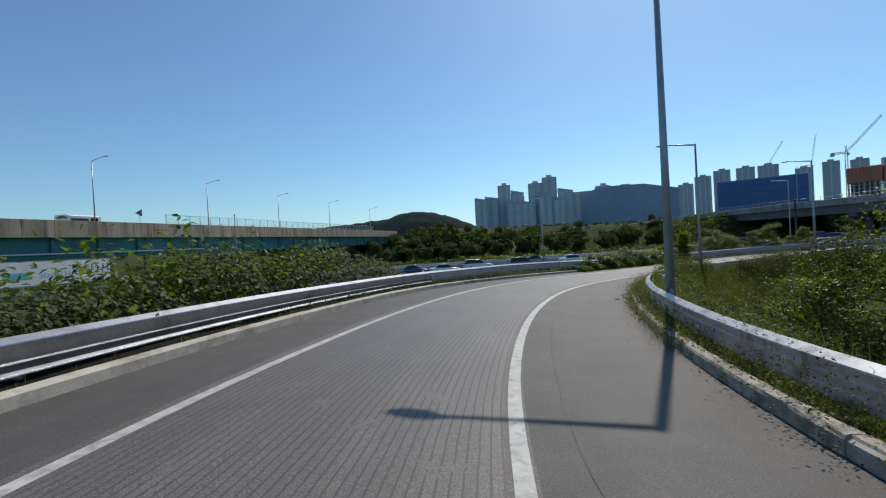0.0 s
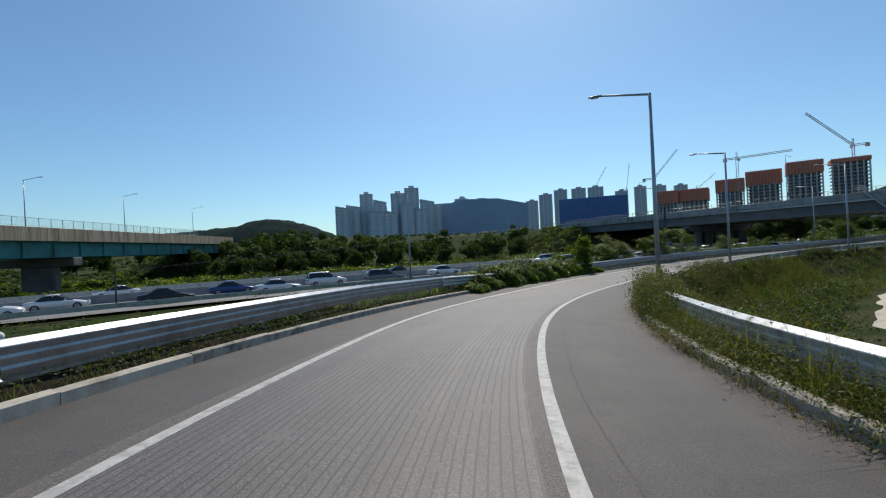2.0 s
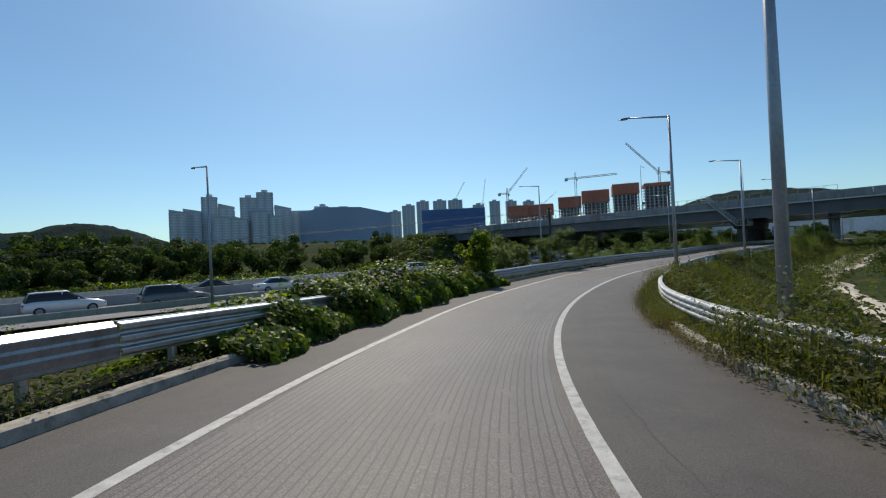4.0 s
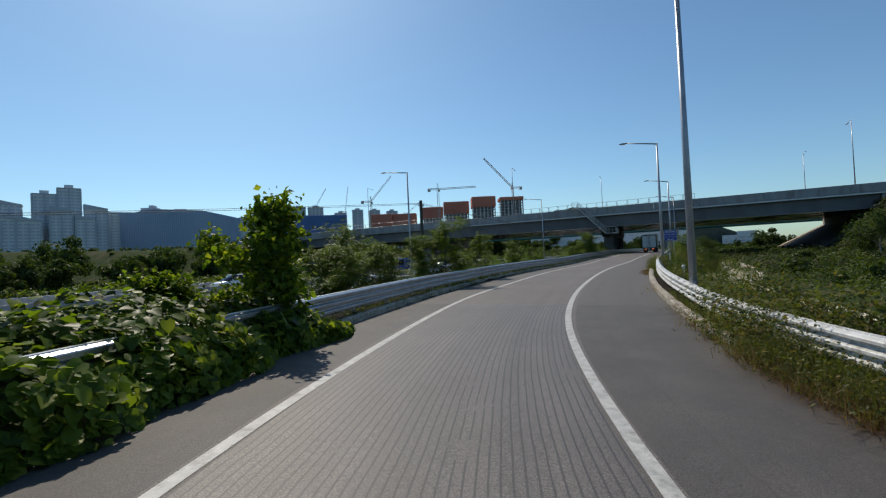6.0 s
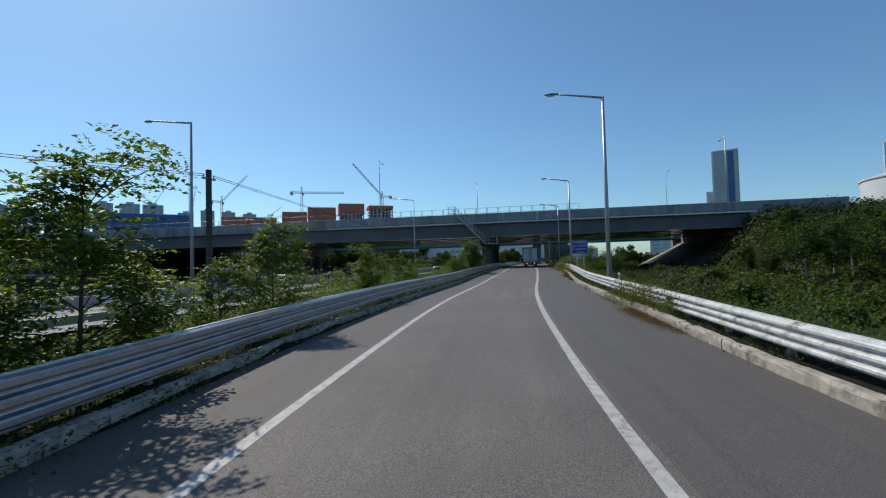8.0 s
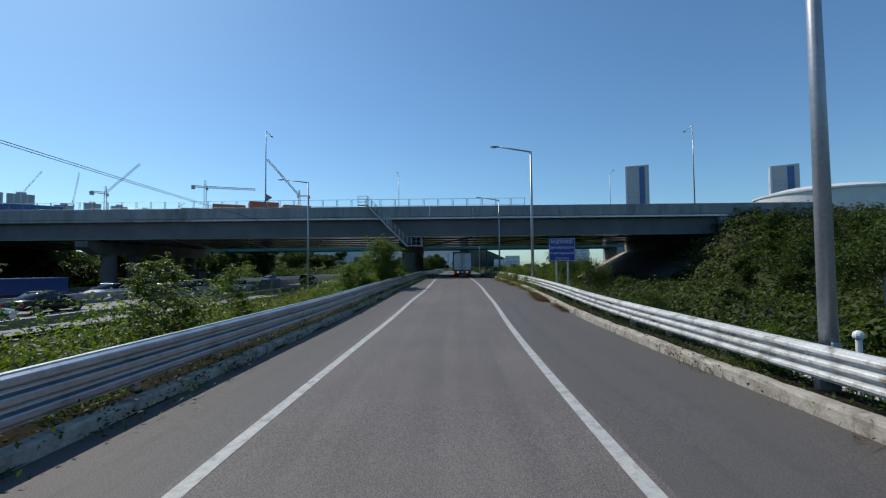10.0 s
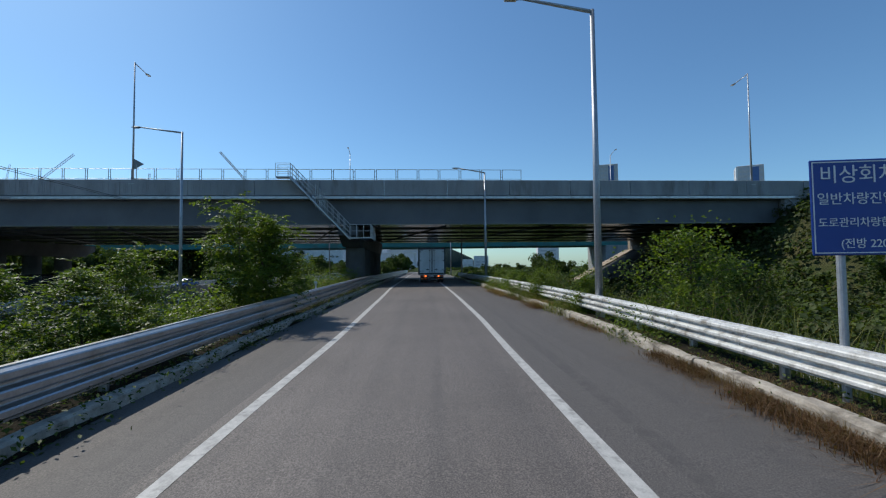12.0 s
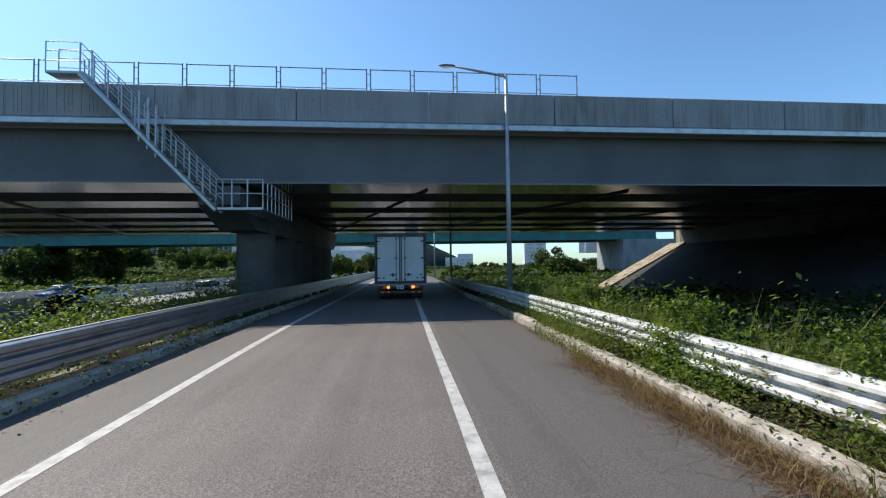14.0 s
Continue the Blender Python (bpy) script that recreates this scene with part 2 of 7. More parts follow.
M = {
    "asphalt": road_material(),
    "asphalt_far": surface("expressway_asphalt", (0.17, 0.16, 0.155), (0.24, 0.23, 0.22), 0.3, 40, 0.8),
    "paint": surface("road_paint", (0.4, 0.39, 0.365), (0.56, 0.545, 0.51), 6, 60, 0.6, stain=(0.25, 0.24, 0.225), stain_scale=7),
    "kerb": surface("kerb_concrete", (0.3, 0.26, 0.21), (0.5, 0.45, 0.38), 4, 40, 0.85, bumps=0.6, depth=0.012, stain=(0.13, 0.11, 0.085), stain_scale=3),
    "kerb_pale": surface("pale_kerb_concrete", (0.44, 0.39, 0.32), (0.58, 0.52, 0.44), 3, 40, 0.85, bumps=0.4, depth=0.008, stain=(0.26, 0.22, 0.17), stain_scale=1.6),
    "concrete": surface("concrete", (0.28, 0.285, 0.29), (0.4, 0.405, 0.41), 0.8, 18, 0.85, stain=(0.2, 0.19, 0.18), stain_scale=0.7, stretch=(1, 1, 0.25), coords="World"),
    "old_concrete": surface("stained_concrete", (0.26, 0.21, 0.15), (0.46, 0.38, 0.29), 0.9, 18, 0.85, stain=(0.13, 0.09, 0.06), stain_scale=1.5, stretch=(1, 1, 0.1), coords="World"),
    # Dark concrete: soot and the shade under bridges, both in the colour.
    "dark_concrete": surface("soot_shade_concrete", (0.1, 0.1, 0.1), (0.18, 0.175, 0.17), 0.5, 14, 0.9),
    # Paving colour darkened to carry the shade below the deck.
    "shaded_paving": surface("shade_dark_paving", (0.03, 0.03, 0.03), (0.06, 0.058, 0.055), 0.5, 14, 0.9),
    "girder": surface("grey_steel_girder", (0.1, 0.107, 0.118), (0.15, 0.158, 0.17), 0.4, 12, 0.6, bumps=0.05),
    "soffit": surface("pale_deck_soffit", (0.5, 0.48, 0.44), (0.66, 0.64, 0.6), 0.6, 14, 0.85),
    "plate": surface("glossy_grey_plate", (0.16, 0.155, 0.14), (0.24, 0.235, 0.21), 0.3, 6, 0.13, 0.0, 0.0, stretch=(1, 0.15, 1)),
    "teal": surface("teal_painted_steel", (0.015, 0.16, 0.16), (0.03, 0.25, 0.24), 0.4, 14, 0.5, bumps=0.05, stain=(0.04, 0.11, 0.1), stain_scale=0.5),
    "galv": surface("galvanised_steel", (0.42, 0.43, 0.45), (0.55, 0.56, 0.58), 5, 30, 0.36, 0.9, 0.05, stain=(0.3, 0.29, 0.27), stain_scale=2.5),
    "dark_rail": surface("blue_grey_galvanised_steel", (0.26, 0.275, 0.305), (0.35, 0.365, 0.395), 5, 30, 0.31, 0.88, 0.04, stain=(0.17, 0.17, 0.17), stain_scale=2.5),
    "dull_rail": surface("dull_grey_rail", (0.4, 0.41, 0.42), (0.54, 0.55, 0.56), 4, 30, 0.45, 0.5, 0.06, stain=(0.16, 0.15, 0.13), stain_scale=3),
    "white_rail": surface("weathered_white_rail", (0.52, 0.52, 0.5), (0.74, 0.74, 0.72), 3, 30, 0.5, 0.1, 0.1, stain=(0.2, 0.18, 0.15), stain_scale=4),
    "pole": surface("grey_lamp_pole", (0.36, 0.38, 0.41), (0.46, 0.48, 0.51), 3, 20, 0.45, 0.55, 0.03),
    "dark_pole": surface("dark_wood_pole", (0.05, 0.045, 0.04), (0.1, 0.09, 0.08), 4, 30, 0.85),
    "lamp_head": plain("lamp_head", (0.2, 0.21, 0.22), 0.4, 0.3),
    "lens": plain("lamp_lens", (0.6, 0.6, 0.58), 0.2),
    "ground": surface("grassy_soil", (0.026, 0.045, 0.013), (0.062, 0.08, 0.026), 0.6, 9, 0.95, bumps=1.0, depth=0.12, stain=(0.085, 0.075, 0.04), stain_scale=0.12),
    # Near-black soil colour that carries the shade under the guardrails.
    "soil": surface("shade_dark_soil", (0.012, 0.011, 0.008), (0.035, 0.03, 0.02), 4, 50, 0.95, bumps=0.9, depth=0.03),
    "crack": plain("crack_shadow", (0.05, 0.045, 0.042), 0.9),
    "gravel": surface("pale_gravel_track", (0.5, 0.44, 0.36), (0.68, 0.62, 0.53), 1.0, 20, 0.95, bumps=0.5, depth=0.03),
    "pale_bark": surface("pale_bark", (0.22, 0.2, 0.17), (0.36, 0.33, 0.29), 5, 30, 0.9, bumps=0.6, depth=0.01),
    "bark": surface("bark", (0.07, 0.055, 0.04), (0.15, 0.12, 0.09), 5, 30, 0.9, bumps=0.6, depth=0.01),
    "kudzu": leaf_material("broad_vine_leaf", (0.036, 0.068, 0.012), (0.13, 0.185, 0.025), 0.42, 0.5, (0.28, 0.3, 0.045), 0.16),
    "locust": leaf_material("locust_leaf", (0.042, 0.078, 0.016), (0.135, 0.18, 0.036), 0.5, 0.45, None, 0.3),
    "slope": leaf_material("slope_scrub_leaf", (0.024, 0.036, 0.014), (0.06, 0.078, 0.028), 0.65, 0.22, (0.08, 0.07, 0.03)),
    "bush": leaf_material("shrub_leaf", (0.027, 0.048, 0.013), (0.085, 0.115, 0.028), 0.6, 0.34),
    "wood": leaf_material("far_tree_leaf", (0.026, 0.046, 0.014), (0.075, 0.108, 0.03), 0.65, 0.33),
    "grass": leaf_material("grass_blade", (0.05, 0.07, 0.018), (0.15, 0.165, 0.048), 0.6, 0.36, (0.28, 0.23, 0.12)),
    "olive": leaf_material("olive_weed_leaf", (0.045, 0.058, 0.018), (0.11, 0.125, 0.038), 0.65, 0.34, (0.17, 0.11, 0.05)),
    "rust_straw": leaf_material("dead_grass_blade", (0.075, 0.034, 0.018), (0.2, 0.11, 0.055), 0.6, 0.2),
    "straw": leaf_material("dry_grass_blade", (0.1, 0.062, 0.03), (0.26, 0.18, 0.095), 0.6, 0.25),
    "white_panel": surface("white_truck_panel", (0.62, 0.64, 0.66), (0.72, 0.74, 0.76), 0.8, 25, 0.42, 0, 0.02, stain=(0.55, 0.56, 0.56), stain_scale=1.2),
    "truck_frame": surface("dark_truck_frame", (0.035, 0.037, 0.04), (0.07, 0.072, 0.078), 3, 25, 0.45, 0.3, 0.03),
    "steel": plain("bare_steel", (0.28, 0.28, 0.29), 0.4, 0.7),
    "rubber": plain("rubber", (0.02, 0.02, 0.021), 0.8),
    "red_lens": plain("red_tail_lens", (0.35, 0.03, 0.015), 0.25),
    "lit_lens": plain("lit_tail_lens", (0.9, 0.16, 0.03), 0.3, glow=2.5),
    "amber": plain("amber_reflector", (0.65, 0.2, 0.03), 0.3),
    "glass": plain("dark_car_glass", (0.02, 0.024, 0.028), 0.06),
    "sign_blue": plain("blue_sign_face", (0.01, 0.045, 0.28), 0.4),
    "white": plain("white_paint", (0.78, 0.78, 0.77), 0.5),
    "banner": surface("weathered_white_banner", (0.62, 0.64, 0.64), (0.76, 0.77, 0.77), 1.0, 10, 0.7, bumps=0.05),
    "black": plain("black_paint", (0.02, 0.02, 0.022), 0.6),
    "cyan": plain("pale_cyan_print", (0.1, 0.42, 0.5), 0.6),
    "wire": plain("black_cable", (0.015, 0.015, 0.016), 0.6),
    # Distance haze is put into the paler base colours of far walls and nets.
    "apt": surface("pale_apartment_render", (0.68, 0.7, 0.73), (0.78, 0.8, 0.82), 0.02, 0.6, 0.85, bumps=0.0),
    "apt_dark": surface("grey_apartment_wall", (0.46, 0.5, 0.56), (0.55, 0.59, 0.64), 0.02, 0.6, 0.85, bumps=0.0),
    "window": plain("window_glass", (0.07, 0.09, 0.12), 0.12),
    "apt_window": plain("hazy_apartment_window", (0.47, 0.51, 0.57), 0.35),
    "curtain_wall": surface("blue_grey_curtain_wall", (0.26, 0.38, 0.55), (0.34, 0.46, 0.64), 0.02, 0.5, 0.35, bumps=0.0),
    "blue_net": surface("blue_scaffold_net", (0.08, 0.16, 0.35), (0.1, 0.19, 0.42), 0.05, 0.6, 0.8, bumps=0.0),
    "red_net": surface("orange_red_scaffold_net", (0.55, 0.15, 0.09), (0.72, 0.24, 0.15), 0.06, 0.8, 0.8, bumps=0.0),
    "slab": surface("raw_concrete_slab", (0.48, 0.48, 0.49), (0.6, 0.6, 0.61), 0.05, 0.7, 0.9, bumps=0.0),
    "crane": plain("crane_steel", (0.4, 0.33, 0.3), 0.5),
    "hill": surface("wooded_hillside", (0.012, 0.028, 0.028), (0.024, 0.044, 0.04), 0.03, 0.3, 0.95, bumps=1.0, depth=3.0),
    "tank": surface("white_tank_steel", (0.66, 0.66, 0.65), (0.76, 0.76, 0.75), 0.1, 2, 0.5, bumps=0.0),
}
for key in ("hill", "ground", "soil", "gravel", "bark"):
    M[key].node_tree.nodes["Principled BSDF"].inputs["Specular IOR Level"].default_value = 0.05
PAINTS = [plain("car_paint_" + n, c, 0.25, 0.2) for n, c in (("white", (0.75, 0.76, 0.77)), ("black", (0.02, 0.021, 0.024)), ("silver", (0.45, 0.46, 0.48)), ("blue", (0.03, 0.07, 0.22)), ("grey", (0.16, 0.17, 0.18)))]

# ---------------------------------------------------------------- mesh helpers
def link_mesh(name, verts, faces, mat, parent=None, label="", smooth=False):
    me = bpy.data.meshes.new(name)
    me.from_pydata([tuple(map(float, v)) for v in verts] if not isinstance(verts, np.ndarray) else verts.tolist(), [], faces)
    me.materials.append(mat)
    if smooth:
        me.polygons.foreach_set("use_smooth", [True] * len(me.polygons))
    me.update()
    ob = new(name, me)
    if parent:
        ob.parent = parent
    if label:
        ob["label"] = label
    return ob


def part(name, bm, mat, parent=None, label="", smooth=False):
    me = bpy.data.meshes.new(name)
    bmesh.ops.recalc_face_normals(bm, faces=bm.faces)
    bm.to_mesh(me)
    bm.free()
    me.materials.append(mat)
    if smooth:
        me.polygons.foreach_set("use_smooth", [True] * len(me.polygons))
    ob = new(name, me)
    if parent:
        ob.parent = parent
    if label:
        ob["label"] = label
    return ob


def thing(name, m, label, category, group="", kind=""):
    ob = new(name)
    ob.matrix_basis = m
    return tagged(ob, label, category, group, kind)


def box(bm, x0, x1, y0, y1, z0, z1, bev=0.0, m=None):
    made = bmesh.ops.create_cube(bm, size=1.0, matrix=Matrix.Translation(((x0 + x1) / 2, (y0 + y1) / 2, (z0 + z1) / 2)) @ Matrix.Diagonal((x1 - x0, y1 - y0, z1 - z0, 1)))
    if bev > 0:
        edges = list({e for v in made["verts"] for e in v.link_edges})
        out = bmesh.ops.bevel(bm, geom=edges, offset=bev, segments=1, affect="EDGES")
        vs = list({v for f in out["faces"] for v in f.verts} | {v for v in made["verts"] if v.is_valid})
    else:
        vs = made["verts"]
    if m:
        bmesh.ops.transform(bm, matrix=m, verts=vs)
    return bm


def boxes(*rows, bev=0.0):
    bm = bmesh.new()
    for r in rows:
        box(bm, *r, bev=bev)
    return bm


def rod(bm, a, b, r0, r1=None, n=8):
    a, b = Vector(a), Vector(b)
    d = b - a
    q = d.to_track_quat("Z", "Y").to_matrix().to_4x4()
    bmesh.ops.create_cone(bm, cap_ends=True, segments=n, radius1=r0, radius2=r0 if r1 is None else r1, depth=d.length, matrix=Matrix.Translation((a + b) / 2) @ q)
    return bm


def rods(*rows, n=8):
    bm = bmesh.new()
    for r in rows:
        rod(bm, *r, n=n)
    return bm


# ---------------------------------------------------------------- the ramp's line
# x, y, z of the lane's middle every 6 m, and the bank in degrees
LINE = [
    (-2.05, -24.0, 0.67, -2.3), (-2.1, -12.0, 0.39, -2.3), (-1.63, 0.10, 0.10, -2.3), (-0.97, 6.12, -0.03, -2.2),
    (0.50, 12.15, -0.15, -2.15), (2.63, 17.87, -0.32, -2.2), (5.53, 23.58, -0.60, -2.17), (8.88, 28.53, -0.87, -2.13),
    (12.85, 33.01, -1.10, -2.08), (17.48, 37.01, -1.23, -2.06), (22.74, 40.54, -1.27, -2.0), (28.00, 43.24, -1.23, -1.7),
    (33.60, 45.30, -1.11, -1.0), (39.29, 46.91, -1.03, -0.3), (45.34, 48.25, -0.93, 0), (51.02, 49.35, -0.88, 0),
    (57.23, 50.39, -0.85, 0), (62.90, 51.26, -0.80, 0), (68.86, 52.08, -0.66, 0), (75.09, 52.96, -0.55, 0),
]
LINE += [(80.67, 53.80, -0.48, 0), (86.99, 54.75, -0.40, 0), (92.93, 55.7, -0.35, 0), (105, 57.62, -0.35, 0), (130, 61.6, -0.35, 0), (170, 67.6, -0.35, 0), (240, 77.0, -0.35, 0)]


def resample(points, step):
    """A smooth curve through the points, sampled about every step metres."""
    p = np.array(points, float)
    d = np.r_[0, np.cumsum(np.hypot(*np.diff(p[:, :2], axis=0).T))]
    q = np.arange(0, d[-1], step)
    out = np.zeros((len(q), p.shape[1]))
    tang = np.gradient(p, d, axis=0)
    k = np.clip(np.searchsorted(d, q, side="right") - 1, 0, len(d) - 2)
    h = (d[k + 1] - d[k])[:, None]
    t = ((q - d[k])[:, None]) / h
    out = (2 * t**3 - 3 * t**2 + 1) * p[k] + (t**3 - 2 * t**2 + t) * h * tang[k] + (-2 * t**3 + 3 * t**2) * p[k + 1] + (t**3 - t**2) * h * tang[k + 1]
    return out


RAMP = resample(LINE, 0.5)
_tan = np.gradient(RAMP[:, :2], axis=0)
_tan /= np.linalg.norm(_tan, axis=1)[:, None]
RIGHT = np.stack([_tan[:, 1], -_tan[:, 0]], 1)
ALONG = np.r_[0, np.cumsum(np.hypot(*np.diff(RAMP[:, :2], axis=0).T))]
ALONG -= ALONG[np.argmin(np.hypot(RAMP[:, 0] + 1.63, RAMP[:, 1] - 0.1))]


def at(s, lat, up=0.0):
    """The place s metres along the ramp, lat metres right of the lane's middle, up metres over the road."""
    x, y, z, bank = (np.interp(s, ALONG, RAMP[:, i]) for i in range(4))
    rx, ry = np.interp(s, ALONG, RIGHT[:, 0]), np.interp(s, ALONG, RIGHT[:, 1])
    return Vector((x + rx * lat, y + ry * lat, z + math.tan(radians(bank)) * lat + up))


def heading(s):
    """Turn about z that lays +y along the ramp."""
    rx, ry = np.interp(s, ALONG, RIGHT[:, 0]), np.interp(s, ALONG, RIGHT[:, 1])
    return math.degrees(math.atan2(ry, rx))


def ribbon(name, s0, s1, profile, mat, parent=None, step=1.0, label="", uv=False, smooth=False, top=None, shift=None):
    """Sweeps a profile of (lat, up) along the ramp. top(s) adds to up."""
    ss = np.arange(s0, s1 + 1e-6, step)
    verts, faces, n = [], [], len(profile)
    for s in ss:
        add, over_ = top(s) if top else 0.0, shift(s) if shift else 0.0
        verts += [at(s, a + over_, b + add) for a, b in profile]
    for i in range(len(ss) - 1):
        for j in range(n - 1):
            a = i * n + j
            faces.append((a, a + 1, a + n + 1, a + n))
    ob = link_mesh(name, verts, faces, mat, parent, label, smooth)
    if uv:
        layer = ob.data.uv_layers.new(name="UVMap")
        for loop in ob.data.loops:
            i, j = divmod(loop.vertex_index, n)
            layer.data[loop.index].uv = (profile[j][0], ss[i])
    return ob


LEFT_KERB, RIGHT_KERB = -3.5, 4.2


def eased(s, stops, values, soft=2.0):
    """A smooth run through values at the stops, eased over a few metres."""
    return float(np.mean(np.interp([s - soft, s - soft / 2, s, s + soft / 2, s + soft], stops, values)))


left_line = lambda s: eased(s, [3, 8, 16, 22, 25, 29, 36, 41, 44, 47, 53, 56, 60, 63, 69, 75, 80, 92, 98, 103, 106, 112, 117, 122], [-1.78, -1.68, -1.65, -1.67, -1.8, -1.93, -1.88, -1.76, -1.83, -1.86, -1.77, -1.76, -1.87, -1.88, -1.77, -1.81, -1.82, -1.7, -1.75, -1.68, -1.71, -1.78, -1.84, -1.92])
right_line = lambda s: eased(s, [3, 12, 19, 24, 32, 41, 45, 54, 58, 62, 69, 74, 84, 92, 95, 99, 103, 106, 112, 115, 121], [1.84, 1.87, 1.95, 2.02, 1.97, 1.87, 1.86, 1.83, 1.75, 1.76, 1.81, 1.77, 1.8, 1.9, 1.91, 1.85, 1.81, 1.88, 1.82, 1.78, 1.75])
rng = np.random.default_rng(7)

road = tagged(ribbon("road", -24, 228, [(-4.3, -0.02), (-3.0, 0), (-1.7, 0), (0, 0), (1.7, 0), (3.0, 0), (5.0, -0.02)], M["asphalt"], uv=True), "grey asphalt ramp with fine lengthwise grooves in its lane", "road", kind="structure")
for side in (left_line, right_line):
    tagged(ribbon("edge_line", -24, 228, [(-0.075, 0.004), (0.075, 0.004)], M["paint"], shift=side), "worn white painted line along the asphalt lane", "road marking", kind="structure")


def crack(s0, lat0, s1, lat1, wide, seed, label="dark jagged crack in the asphalt"):
    g = np.random.default_rng(seed)
    n_ = max(int(math.hypot(s1 - s0, lat1 - lat0) / 0.15), 6)
    walk_ = np.cumsum(g.normal(0, 0.009, n_ + 1)) + g.normal(0, 0.008, n_ + 1)
    walk_ -= np.linspace(0, walk_[-1], n_ + 1)
    verts, faces = [], []
    along = abs(s1 - s0) > abs(lat1 - lat0)
    for i in range(n_ + 1):
        f, w = i / n_, wide * g.uniform(0.15, 1.0) / 2
        s, l = s0 + (s1 - s0) * f, lat0 + (lat1 - lat0) * f
        for sg_ in (-1, 1):
            verts.append(at(s, l + walk_[i] + sg_ * w, 0.003) if along else at(s + walk_[i] + sg_ * w, l, 0.003))
    faces = [(2 * i, 2 * i + 1, 2 * i + 3, 2 * i + 2) for i in range(n_)]
    return tagged(link_mesh("road_crack", verts, faces, M["crack"]), label, "crack", kind="structure")


for i, (s0, l0, s1, l1, w) in enumerate(((-6, 2.35, 28, 2.5, 0.008), (28, 2.4, 58, 2.55, 0.007), (62, 2.5, 80, 2.6, 0.007), (100, 2.75, 118, 2.65, 0.008), (57.3, -1.66, 59.7, 1.5, 0.014), (4.3, -1.72, 5.2, -0.1, 0.01), (40.6, 0.4, 42.7, 3.0, 0.016), (22.0, -1.3, 24.7, 2.1, 0.012))):
    crack(s0, l0, s1, l1, w, 90 + i)


# ---------------------------------------------------------------- terrain
EXPRESS = resample([(-160, -22), (-100, 14), (-60, 36), (-25, 52.5), (0, 60.5), (25, 65.5), (52, 69.3), (90, 73.5), (140, 78.5), (220, 87), (330, 98), (480, 112)], 2.0)
_et = np.gradient(EXPRESS, axis=0)
_et /= np.linalg.norm(_et, axis=1)[:, None]
E_WIDE = 25.0


def express_z(x):
    return np.interp(x, [-100, -20, 40, 80, 200], [-2.6, -2.5, -2.1, -1.9, -1.6])


def near(px, py, line, right):
    """Index of the nearest point of a line and the distance to its right, in chunks."""
    idx, lat = np.zeros(len(px), int), np.zeros(len(px))
    for a in range(0, len(px), 4000):
        dx, dy = px[a:a + 4000, None] - line[None, :, 0], py[a:a + 4000, None] - line[None, :, 1]
        k = (dx * dx + dy * dy).argmin(1)
        r = np.arange(len(k))
        idx[a:a + 4000] = k
        lat[a:a + 4000] = dx[r, k] * right[k, 0] + dy[r, k] * right[k, 1]
        far = np.hypot(dx[r, k], dy[r, k])
        lat[a:a + 4000] = np.where(np.abs(far - np.abs(lat[a:a + 4000])) > 1.0, np.sign(lat[a:a + 4000]) * far, lat[a:a + 4000])
    return idx, lat


E_RIGHT = np.stack([_et[:, 1], -_et[:, 0]], 1)


def step01(t):
    t = np.clip(t, 0, 1)
    return t * t * (3 - 2 * t)


def overpass_x(y):
    """x of the near edge of the overpass."""
    return 96.0 + (78.4 - y) * 0.173


